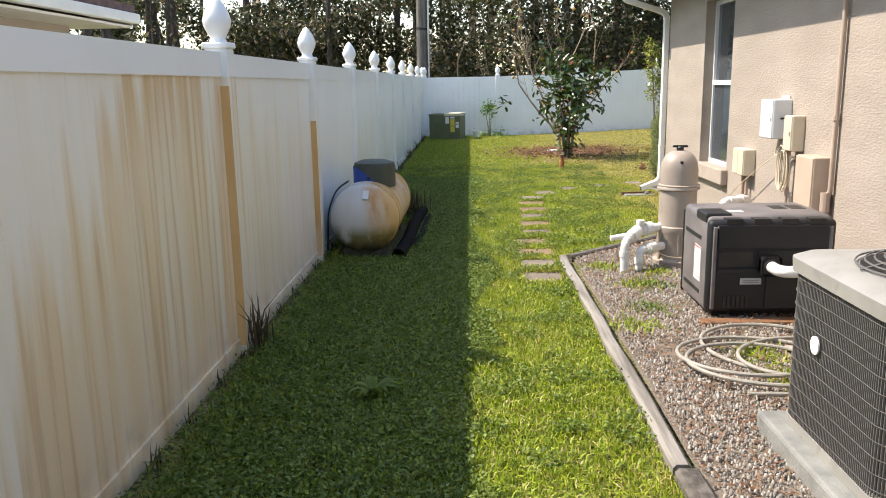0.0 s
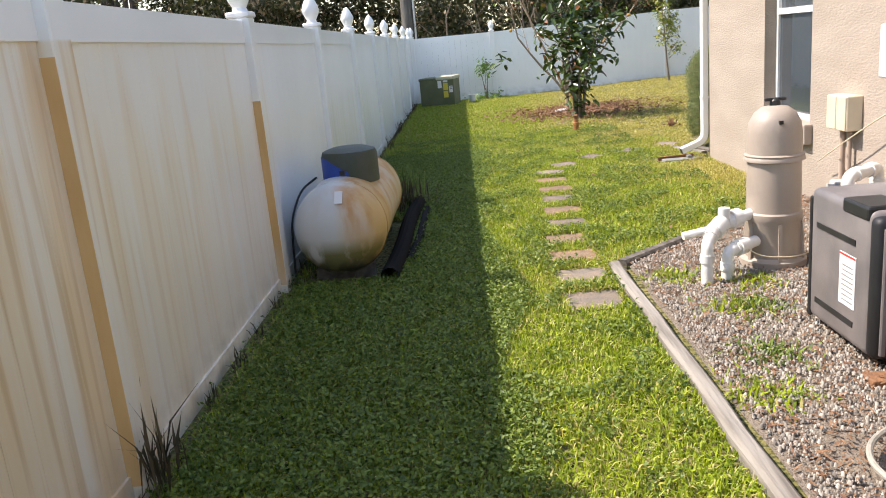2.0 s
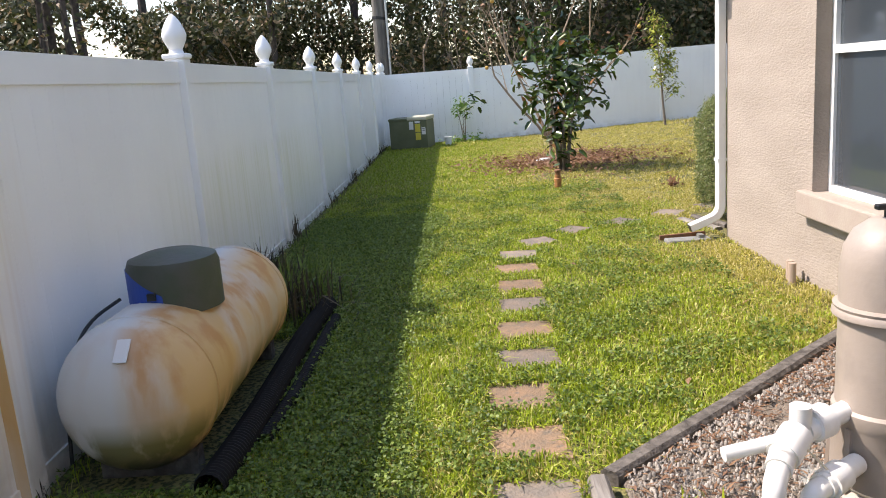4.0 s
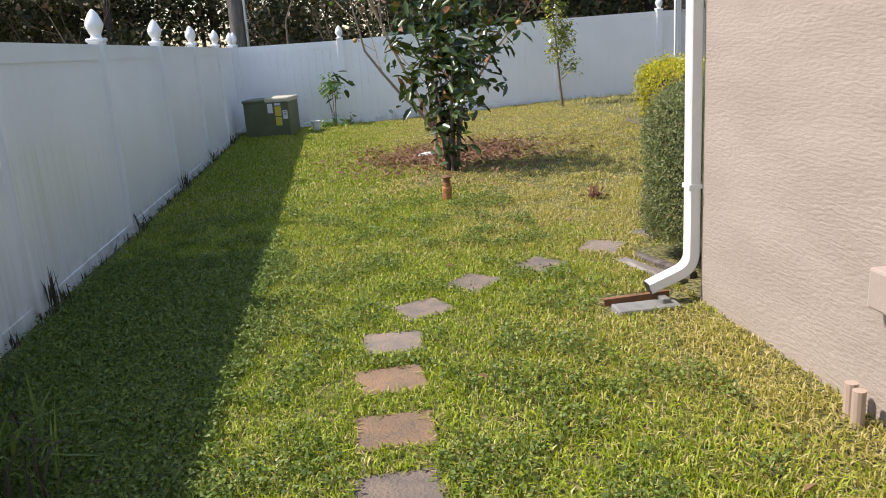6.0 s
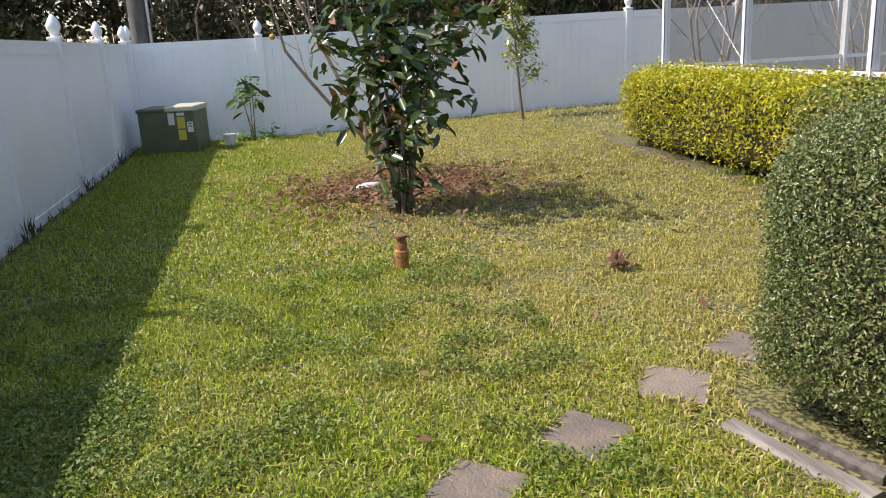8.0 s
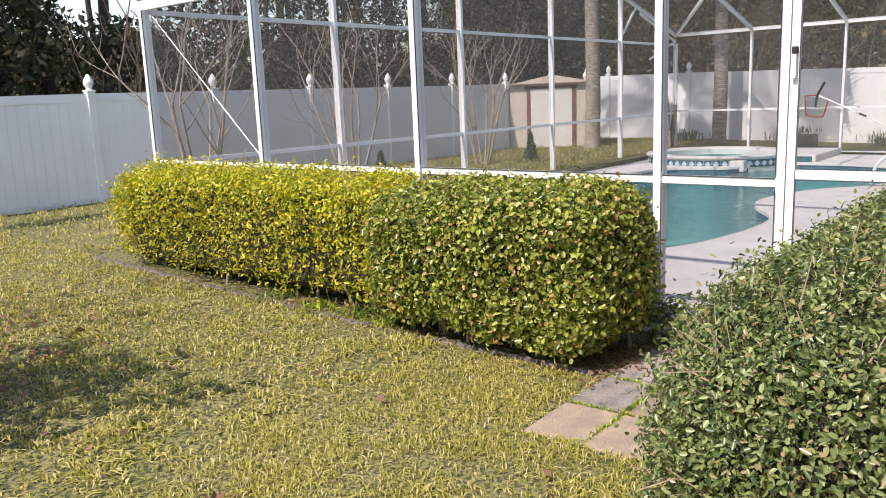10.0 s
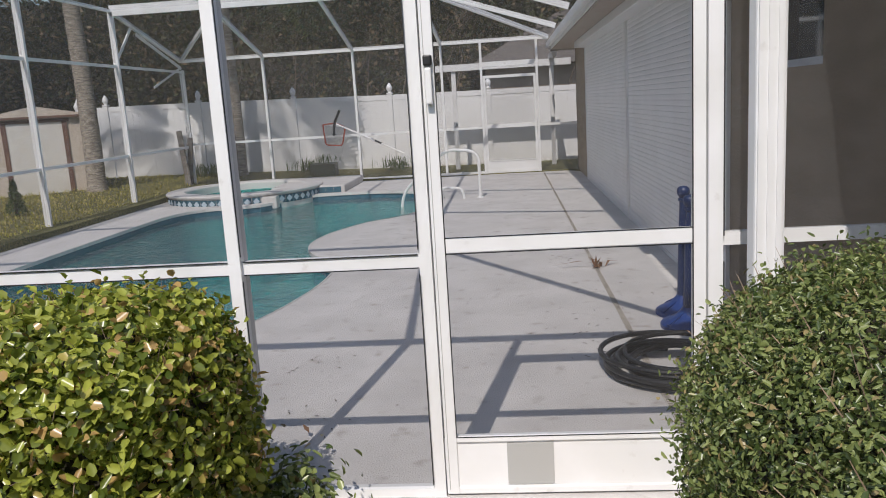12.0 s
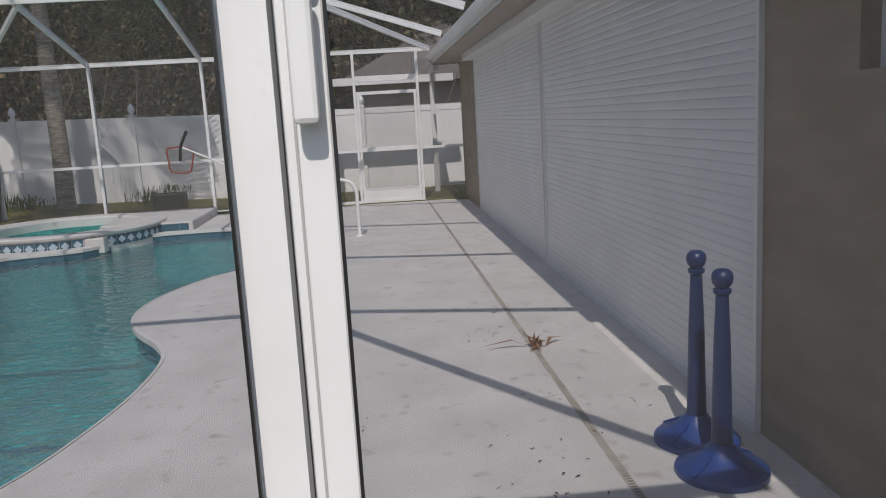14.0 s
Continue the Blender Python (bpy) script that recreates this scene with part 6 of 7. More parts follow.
def conduits():
    for n, pts, r, label in (("conduit", [(WX - 0.03, 5.86, 2.62), (WX - 0.03, 5.86, 0.75), (WX - 0.05, 5.90, 0.62)], 0.018, "painted conduit running up the stucco wall to the eave"),
                             ("conduit", [(WX - 0.04, 7.56, 0.67), (WX - 0.04, 7.56, 0.02)], 0.016, "painted conduit below the cream box"),
                             ("conduit", [(WX - 0.04, 7.66, 0.67), (WX - 0.04, 7.66, 0.02)], 0.02, "painted conduit below the cream box"),
                             ("conduit", [(WX - 0.05, 6.60, 0.98), (WX - 0.05, 6.60, 0.02)], 0.014, "painted conduit below the timer box"),
                             ("conduit", [(WX - 0.06, 6.1, 0.56), (WX - 0.06, 6.1, 0.02)], 0.02, "painted conduit below the disconnect box")):
        bm = bmesh.new()
        tube(bm, pts, r, 10)
        t = tagged(put(n, bm, PIPE_TAN, smooth=True), label, "conduit")
    bm = bmesh.new()
    tube(bm, [(WX - 0.03, 5.86, 1.24), (WX - 0.03, 5.86, 1.28)], 0.025, 12)
    tagged(put("conduit_coupling", bm, PIPE_TAN), "raised coupling ring on the wall conduit", "conduit fitting")
    bm = bmesh.new()
    tube(bm, [(WX - 0.05, 5.885, 0.58), (WX - 0.05, 5.885, 0.72)], 0.035, 12)
    tagged(put("conduit_elbow", bm, PIPE_TAN), "boxy conduit elbow beside the disconnect box", "conduit fitting")
    coil = thing("coiled_wire", "coil of thin pale wire hanging from the boxes", "wire")
    rng = np.random.default_rng(2)
    for k in range(6):
        bm = bmesh.new()
        cy, cz, w, h = 6.62 + rng.normal(0, 0.02), 0.82 + rng.normal(0, 0.02), 0.07 + 0.02 * rng.random(), 0.15 + 0.04 * rng.random()
        tube(bm, [(WX - 0.06 - 0.008 * k, cy + w * math.sin(a), cz + h * math.cos(a)) for a in [i * math.pi / 12 for i in range(25)]], 0.005, 5, cap=False)
        part("loop", bm, BOX_CREAM, coil)
    bm = bmesh.new()
    tube(bm, rounded([(WX - 0.06, 6.8, 1.05), (WX - 0.07, 6.85, 0.9), (WX - 0.08, 6.66, 0.95)], 0.05), 0.006, 6)
    part("lead", bm, BOX_CREAM, coil)
    bm = bmesh.new()
    tube(bm, rounded([(WX - 0.07, 6.66, 0.96), (WX - 0.1, 7.0, 0.82), (WX - 0.12, 7.5, 0.58), (WX - 0.1, 7.9, 0.4)], 0.2), 0.0045, 6)
    part("tail", bm, BOX_CREAM, coil)


conduits()


def hoses():
    rng = np.random.default_rng(9)
    bm = bmesh.new()
    pts = []
    for i in range(130):
        a = i * 0.2
        r = 0.31 + 0.09 * math.sin(a * 0.41) + 0.05 * math.sin(a * 1.37)
        pts.append((1.60 + r * 1.2 * math.cos(a) + 0.16 * math.sin(a * 0.23), 4.26 + r * math.sin(a) + 0.14 * math.cos(a * 0.19), 0.055 + 0.018 * (i / 130) + 0.012 * math.sin(a * 0.9)))
    pts += [(1.95, 3.95, 0.06), (1.75, 3.72, 0.05), (1.3, 3.74, 0.05)]
    tube(bm, rounded(pts, 0.1, 3), 0.011, 8)
    tagged(put("garden_hose", bm, HOSE, smooth=True), "coiled faded grey garden hose lying on the gravel", "garden hose")


hoses()


# ---- propane tank and what lies by the fence ----
def propane_tank():
    t = thing("propane_tank", "stained white horizontal propane tank with a dark hood, beside the fence", "propane tank")
    m = bpy.data.materials.new("stained_enamel_dark_below")
    m.use_nodes = True
    nt = m.node_tree
    b = nt.nodes["Principled BSDF"]
    b.inputs["Roughness"].default_value = 0.5
    geo = nt.nodes.new("ShaderNodeNewGeometry")
    sep = nt.nodes.new("ShaderNodeSeparateXYZ")
    nt.links.new(geo.outputs["Position"], sep.inputs["Vector"])

    def noisy(scale, stretch):
        mp = nt.nodes.new("ShaderNodeMapping")
        mp.inputs["Scale"].default_value = stretch
        nt.links.new(geo.outputs["Position"], mp.inputs["Vector"])
        n = nt.nodes.new("ShaderNodeTexNoise")
        n.inputs["Scale"].default_value, n.inputs["Detail"].default_value = scale, 6
        nt.links.new(mp.outputs["Vector"], n.inputs["Vector"])
        return n.outputs["Fac"]

    def rng(s, lo, hi, a=0.0, c=1.0):
        r = nt.nodes.new("ShaderNodeMapRange")
        for k, v in (("From Min", lo), ("From Max", hi), ("To Min", a), ("To Max", c)):
            r.inputs[k].default_value = v
        nt.links.new(s, r.inputs["Value"])
        return r.outputs["Result"]

    def op(o, a, c):
        x = nt.nodes.new("ShaderNodeMath")
        x.operation = o
        nt.links.new(a, x.inputs[0])
        nt.links.new(c, x.inputs[1])
        return x.outputs["Value"]

    def over(col, c, f):
        x = nt.nodes.new("ShaderNodeMix")
        x.data_type = "RGBA"
        if isinstance(col, tuple):
            x.inputs["A"].default_value = (*col, 1)
        else:
            nt.links.new(col, x.inputs["A"])
        x.inputs["B"].default_value = (*c, 1)
        nt.links.new(f, x.inputs["Factor"])
        return x.outputs["Result"]

    streaks = noisy(7.0, (1, 1, 0.25))
    blot = noisy(2.2, (1, 1, 1))
    col = over((0.60, 0.59, 0.57), (0.62, 0.40, 0.17), op("MULTIPLY", rng(blot, 0.3, 0.5, 0.35, 1.0), rng(sep.outputs["X"], -1.0, -0.82)))
    col = over(col, (0.52, 0.25, 0.07), op("MULTIPLY", op("MULTIPLY", rng(streaks, 0.48, 0.62, 0.0, 0.85), rng(sep.outputs["Z"], 0.25, 0.5)), rng(sep.outputs["X"], -1.02, -0.9, 0.12, 1.0)))
    # olive blotches low down, then a near-black tone growing towards the bottom
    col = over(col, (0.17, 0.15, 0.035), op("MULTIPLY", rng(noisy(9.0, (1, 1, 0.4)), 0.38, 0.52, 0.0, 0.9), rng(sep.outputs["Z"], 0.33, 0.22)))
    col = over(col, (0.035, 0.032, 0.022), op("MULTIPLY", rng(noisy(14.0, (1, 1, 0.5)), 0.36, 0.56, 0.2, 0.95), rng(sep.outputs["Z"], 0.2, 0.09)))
    nt.links.new(col, b.inputs["Base Color"])
    cx, cz, r, ya, yb = -0.995, 0.355, 0.312, 6.93, 8.8
    bm = bmesh.new()
    n = 9
    prof = [(r * math.sin(a), -0.24 * math.cos(a)) for a in [i * math.pi / 2 / n for i in range(n + 1)]]
    prof += [(r, yb - ya - 0.48 + 0.0)]
    prof += [(r * math.cos(a), (yb - ya - 0.48) + 0.24 * math.sin(a)) for a in [i * math.pi / 2 / n for i in range(1, n + 1)]]
    prof[0] = (0.0, prof[0][1])
    prof[-1] = (0.0, prof[-1][1])
    lathe(bm, prof, 40)
    turned(bm, pose(cx, ya + 0.24, cz, -90, 0, 0))
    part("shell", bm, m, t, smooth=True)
    for y in (ya + 0.27, yb - 0.27):
        bm = bmesh.new()
        tube(bm, [(cx + (r + 0.001) * math.cos(a), y, cz + (r + 0.001) * math.sin(a)) for a in [i * math.pi / 20 for i in range(41)]], 0.005, 5, cap=False)
        part("weld_seam", bm, m, t)
        part("saddle", bx(cx - 0.2, y - 0.04, -0.02, cx + 0.2, y + 0.04, cz - r + 0.05), TIMBER_X, t)
    hy = 7.60
    bm = bmesh.new()
    lathe(bm, [(0.2, -0.07), (0.2, 0.12), (0.188, 0.155), (0.12, 0.178), (0.0, 0.185)], 32, (cx + 0.05, hy, cz + r))
    hood = part("hood", bm, DARK_GREEN, t, "dark olive domed plastic hood", smooth=True)
    bm = bmesh.new()
    seg = [radians(a) for a in range(165, 276, 6)]
    for a0, a1 in zip(seg, seg[1:]):
        tops = [0.122 if math.degrees(a) < 222 else 0.122 - 0.105 * (math.degrees(a) - 222) / 54 for a in (a1, a0)]
        vs = [bm.verts.new((cx + 0.05 + 0.2025 * math.cos(a), hy + 0.2025 * math.sin(a), cz + r + z)) for a, z in ((a0, -0.05), (a1, -0.05), (a1, tops[0]), (a0, tops[1]))]
        bm.faces.new(vs)
    part("blue_wrap", bm, BLUE_TARP, hood, "blue patch on the hood")
    part("latch", bx(cx + 0.0, hy - 0.215, cz + r + 0.01, cx + 0.035, hy - 0.19, cz + r + 0.04), BLACK, hood)
    bm = bmesh.new()
    tube(bm, rounded([(cx - 0.2, hy - 0.02, cz + r - 0.02), (cx - 0.30, hy - 0.15, cz + r - 0.08), (cx - 0.36, hy - 0.3, cz + 0.05), (cx - 0.37, hy - 0.35, 0.0)], 0.1), 0.008, 7)
    part("gas_line", bm, BLACK, t, "thin black gas line")
    lb = bx(-0.026, -0.002, -0.05, 0.026, 0.002, 0.05)
    turned(lb, pose(cx + 0.035, ya + 0.077, cz + 0.235, -48, 0, 0))
    part("label", lb, LABEL_WHITE, t, "small white printed label")
    return t


propane_tank()


def corrugated_pipe(a, b, r, label):
    bm = bmesh.new()
    a, b = Vector(a), Vector(b)
    n = int((b - a).length / 0.011)
    pts = [a.lerp(b, i / n) + Vector((0.012 * math.sin(i * 0.03), 0, 0)) for i in range(n + 1)]
    tube(bm, pts, [r * (1.0 if i % 2 else 0.93) for i in range(n + 1)], 14, cap=False)
    tagged(put("drain_pipe", bm, BLACK_MATT), label, "drain pipe", "black pipes by the tank")


corrugated_pipe((-0.67, 6.9, 0.065), (-0.60, 9.35, 0.07), 0.062, "black corrugated drain pipe lying by the tank")
corrugated_pipe((-0.57, 7.35, 0.035), (-0.50, 9.1, 0.04), 0.035, "thin black corrugated pipe half sunk in grass")


def blades(p, height, width, lean, rng):
    n = len(p)
    a = rng.uniform(0, 2 * math.pi, n)
    out = np.stack([np.cos(a), np.sin(a), np.zeros(n)], 1)
    side = np.stack([-np.sin(a), np.cos(a), np.zeros(n)], 1)
    h = height * rng.uniform(0.55, 1.25, (n, 1))
    ln = np.abs(rng.normal(0, lean, (n, 1)))
    w = width * rng.uniform(0.7, 1.3, (n, 1))
    mid = p + out * h * ln * 0.35 + np.array([0, 0, 1.0]) * h * 0.6
    tip = p + out * h * ln + np.array([0, 0, 1.0]) * h * np.sqrt(np.maximum(1 - 0.5 * ln ** 2, 0.15))
    return np.stack([p - side * w * 0.35, mid - side * w * 0.5, tip, mid + side * w * 0.5], axis=1)


def tuft(name, x, y, n, height, spread, width, material, label, category, group="", lean=0.6, seed=1):
    rng = np.random.default_rng(seed)
    p = np.stack([x + rng.normal(0, spread, n), y + rng.normal(0, spread, n), np.zeros(n)], 1)
    p[:, 2] = [ground_z(a, b) for a, b in p[:, :2]]
    return tagged(quads(name, blades(p, height, width, lean, rng), material), label, category, group, "stuff")


DEAD = leaf_mat("dark_dead_weed", (0.035, 0.03, 0.018), (0.12, 0.09, 0.05), 0.8)
for i, (x, y, n, h) in enumerate(((-1.31, 4.50, 26, 0.34), (-1.3, 4.6, 14, 0.2), (-1.3, 11.9, 22, 0.3), (-1.3, 14.2, 16, 0.22), (-1.3, 16.6, 16, 0.24), (-1.3, 19.0, 16, 0.24), (-1.3, 21.3, 16, 0.26))):
    tuft("dry_weed", x, y, n, h, 0.03, 0.012, DEAD, "dark dry weed standing against the fence post", "weed", "weeds along the fence", 0.35, 60 + i)
for i, (x, y) in enumerate(((-0.95, 9.35), (-1.1, 9.7), (-0.8, 9.6), (-1.2, 10.1), (-1.25, 9.2), (-0.75, 9.2))):
    tuft("coarse_grass_clump", x, y, 130, 0.34, 0.13, 0.012, DEAD if i % 2 else CLOVER, "coarse dark grass clump at the end of the tank", "grass clump", "clumps by the tank", 0.8, 80 + i)
for i, (x, y) in enumerate(((1.32, 5.9), (1.45, 6.3), (1.85, 5.85), (1.15, 5.3), (1.55, 4.35), (1.2, 5.9), (1.5, 3.35), (1.62, 4.0), (1.05, 6.5), (2.1, 4.4), (1.0, 4.9), (1.95, 3.9))):
    tuft("weed", x, y, 260, 0.07, 0.075, 0.011, GRASS if i % 3 else CLOVER, "low green weed growing through the gravel", "weed", "weeds in the gravel", 1.3, 100 + i)


def plantain(x, y, r, seed, label):
    rng = np.random.default_rng(seed)
    t = thing("broadleaf_weed", label, "weed")
    for k in range(14):
        bm = bmesh.new()
        a = k * 0.47 + rng.uniform(-0.2, 0.2)
        ln = r * rng.uniform(0.5, 1.15)
        d, s = Vector((math.cos(a), math.sin(a), 0)), Vector((-math.sin(a), math.cos(a), 0))
        prev = None
        for i in range(7):
            f = i / 6
            c = Vector((x, y, 0.05)) + d * (ln * f) + Vector((0, 0, rng.uniform(0.055, 0.065) * math.sin(f * 2.4)))
            w = 0.014 * math.sin(math.pi * (0.1 + 0.88 * f)) * (1 + 0.35 * (i % 2))
            row = [bm.verts.new(c - s * w), bm.verts.new(c + Vector((0, 0, -0.008))), bm.verts.new(c + s * w)]
            if prev:
                for j in range(2):
                    bm.faces.new((prev[j], prev[j + 1], row[j + 1], row[j]))
            prev = row
        part("leaf", bm, CLOVER, t, smooth=True)


plantain(-0.52, 3.75, 0.17, 4, "broad-leaved rosette weed in the shaded lawn")


# ---- lawn things ----
def sprinkler():
    t = thing("standpipe", "rusty orange capped pipe standing in the lawn", "standpipe")
    x, y = 1.63, 14.45
    z = ground_z(x, y)
    bm = bmesh.new()
    lathe(bm, [(0.045, -0.05), (0.045, 0.10), (0.05, 0.105), (0.05, 0.14), (0.04, 0.15), (0.04, 0.19)], 18, (x, y, z))
    part("pipe", bm, RUSTY, t, smooth=True)
    bm = bmesh.new()
    lathe(bm, [(0.032, 0.19), (0.032, 0.23), (0.046, 0.235), (0.046, 0.25), (0.02, 0.262), (0.0, 0.264)], 18, (x, y, z))
    part("cap", bm, BRICK, t, "dark rusty screw cap", smooth=True)


sprinkler()


def utility_box():
    t = thing("utility_box", "olive green metal utility cabinet with labels in the fence corner", "utility cabinet")
    m = pose(-0.66, 22.65, 0, 0, 0, -12)
    t.matrix_world = m
    part("body", bx(-0.44, -0.36, 0.0, 0.44, 0.36, 0.70, bevel=0.015), GREEN_BOX, t)
    # the lid's sunny half is coloured pale to show sun on it
    part("lid", bx(-0.01, -0.38, 0.66, 0.46, 0.38, 0.745, bevel=0.02), SUNLIT_LID, t, "sunny half of the lid, the sunlight put into its pale colour")
    part("ledge", bx(-0.46, -0.38, 0.66, -0.02, 0.38, 0.72, bevel=0.02), GREEN_BOX, t)
    for n, mm, x0, x1, z0, z1 in (("label", LABEL_WHITE, 0.03, 0.13, 0.46, 0.64), ("label", LABEL_YELLOW, 0.17, 0.29, 0.40, 0.58), ("label", LABEL_WHITE, 0.17, 0.29, 0.60, 0.645), ("label", LABEL_WHITE, 0.32, 0.41, 0.34, 0.50), ("label", LABEL_YELLOW, 0.17, 0.29, 0.22, 0.38)):
        part(n, bx(x0, -0.364, z0, x1, -0.3605, z1), mm, t)
    for z in (0.42, 0.46):
        part("label_line", bx(0.335, -0.3655, z, 0.395, -0.364, z + 0.02), TEXT_GREY, t)


utility_box()


def small_pot():
    t = thing("flower_pot", "small white plastic pot on the ground near the fence", "pot")
    bm = bmesh.new()
    lathe(bm, [(0.07, 0.0), (0.09, 0.17), (0.1, 0.175), (0.1, 0.2), (0.085, 0.2), (0.08, 0.17)], 20, (0.16, 22.9, 0.0))
    part("pot", bm, WHITE_PLASTIC, t, smooth=True)


small_pot()


def splash():
    bm = bmesh.new()
    box(bm, 2.07, 10.74, -0.02, 2.44, 10.89, 0.03, bevel=0.012)
    box(bm, 2.34, 10.79, 0.02, 2.39, 10.87, 0.06, bevel=0.01)
    tagged(put("splash_block", bm, PAD), "pale concrete splash block below the downspout", "splash block")
    bm = bmesh.new()
    beam(bm, (2.05, 10.95, 0.02), (2.44, 10.94, 0.035), 0.03, 0.04)
    tagged(put("edging_board", bm, BRICK), "short rust-brown board beside the splash block", "board")
    bm = bmesh.new()
    for dx, dy in ((0, 0), (0.05, 0.02)):
        tube(bm, [(2.50 + dx * 0.3, 9.30 + dy + dx, -0.02), (2.50 + dx * 0.3, 9.30 + dy + dx, 0.15)], 0.026, 12)
    tagged(put("pipe_stub", bm, PIPE_TAN), "short brown pipe stubs standing beside the house wall", "pipe stub")


splash()


# ---- pool deck things ----
def shutters():
    for i, (x0, x1) in enumerate(((8.98, 13.48), (13.60, 18.62))):
        t = thing("rolling_shutter", "closed pale grey rolling shutter with thin horizontal slats", "rolling shutter", "shutters along the pool wall")
        n = 46
        h = 2.46 / n
        bm = bmesh.new()
        a = [(0.0, 0.0), (0.004, h * 0.2), (0.005, h * 0.5), (0.004, h * 0.85), (0.0, h * 0.93), (0.0, h)]
        for (d0, e0), (d1, e1) in zip(a, a[1:]):
            bm.faces.new([bm.verts.new(p) for p in ((x0, BY + 0.06 + d0, e0), (x1, BY + 0.06 + d0, e0), (x1, BY + 0.06 + d1, e1), (x0, BY + 0.06 + d1, e1))])
        me = mesh_of("slat", bm, SHUTTER)
        for k in range(n):
            shared("slat", me, t, pose(0, 0, 0.04 + k * h))
        for x in (x0 - 0.03, x1):
            part("guide_rail", bx(x, BY + 0.05, 0.02, x + 0.03, BY + 0.078, 2.5), WHITE_METAL if i == 0 else SHUTTER, t)
        part("bottom_bar", bx(x0, BY + 0.05, 0.021, x1, BY + 0.074, 0.06), SHUTTER, t)
        part("housing", bx(x0 - 0.06, BY + 0.05, 2.5, x1 + 0.06, BY + 0.26, 2.615, bevel=0.01), WHITE_METAL, t)


shutters()


def stanchion(x, y, h):
    t = thing("plastic_stanchion", "dark blue plastic post with a ball top on a weighted base", "stanchion", "blue posts on the deck")
    bm = bmesh.new()
    lathe(bm, [(0.20, 0.02), (0.20, 0.045), (0.185, 0.06), (0.10, 0.10), (0.06, 0.145), (0.05, 0.16)], 28, (x, y, 0))
    part("base", bm, BLUE_BASE, t, smooth=True)
    for k in range(4):
        a = k * 1.57 + 0.5
        bm = bmesh.new()
        beam(bm, (x + 0.05 * math.cos(a), y + 0.05 * math.sin(a), 0.13), (x + 0.19 * math.cos(a), y + 0.19 * math.sin(a), 0.055), 0.03, 0.02)
        part("base_rib", bm, BLUE_BASE, t)
    bm = bmesh.new()
    lathe(bm, [(0.046, 0.15), (0.036, 0.6), (0.027, h - 0.1), (0.038, h - 0.09), (0.038, h - 0.075), (0.026, h - 0.07)], 20, (x, y, 0))
    part("post", bm, NAVY, t, smooth=True)
    bm = bmesh.new()
    lathe(bm, [(0.026, h - 0.07), (0.041, h - 0.05), (0.046, h - 0.028), (0.042, h - 0.005), (0.026, h + 0.01), (0.0, h + 0.015)], 20, (x, y, 0))
    part("ball_top", bm, NAVY, t, smooth=True)


stanchion(8.93, 11.24, 0.94)
stanchion(8.59, 11.27, 0.92)


def deck_hose():
    bm = bmesh.new()
    pts = []
    for i in range(280):
        a = i * 0.2
        r = 0.36 + 0.07 * math.sin(a * 0.31) + 0.03 * math.sin(a * 1.3)
        pts.append((7.70 + r * math.cos(a) + 0.04 * math.sin(a * 0.17), 11.53 + r * math.sin(a), 0.04 + 0.10 * i / 280 + 0.012 * math.sin(a * 0.7)))
    tube(bm, pts, 0.016, 8)
    tagged(put("pool_hose", bm, BLACK, smooth=True), "coil of dark flexible hose on the pool deck", "hose")


deck_hose()


DRAIN_GREY = mat("dusty_drain_plastic", (0.50, 0.47, 0.42), 0.8, color2=(0.36, 0.33, 0.28), scale=5)
DRAIN_SLOT = mat("drain_slot_shade", (0.20, 0.18, 0.15), 0.9, color2=(0.36, 0.33, 0.28), scale=3)


def drain():
    t = tagged(new("deck_drain"), "narrow slotted plastic drain set along the deck", "drain", kind="structure")
    part("channel", bx(6.4, 11.665, 0.0, 20.6, 11.705, 0.0245), DRAIN_GREY, t)
    # slots are raised blocks; the darkness of the openings is only their colour
    bm = bmesh.new()
    for k in range(560):
        x = 6.4 + k * 0.025
        box(bm, x, 11.672, 0.02, x + 0.012, 11.698, 0.0258)
    part("slots", bm, DRAIN_SLOT, t)["kind"] = "stuff"
    tuft("crack_weed", 10.63, 11.69, 16, 0.12, 0.03, 0.03, LEAF_DRY, "small withered brown weed growing in the deck drain", "weed", "", 1.4, 7)["kind"] = "thing"


drain()


def handrail():
    t = thing("pool_handrail", "white tubular handrail curving from the deck into the pool", "handrail")
    pts = rounded([(16.55, 12.95, 0.02), (16.55, 12.95, 0.80), (16.65, 13.5, 0.86), (16.85, 14.3, 0.15), (16.9, 14.4, -0.5)], 0.2, 7)
    bm = bmesh.new()
    tube(bm, pts, 0.026, 12)
    part("rail", bm, WHITE_METAL, t, smooth=True)
    bm = bmesh.new()
    lathe(bm, [(0.06, 0.02), (0.055, 0.035), (0.03, 0.04)], 16, (16.55, 12.95, 0))
    part("flange", bm, WHITE_METAL, t)


handrail()


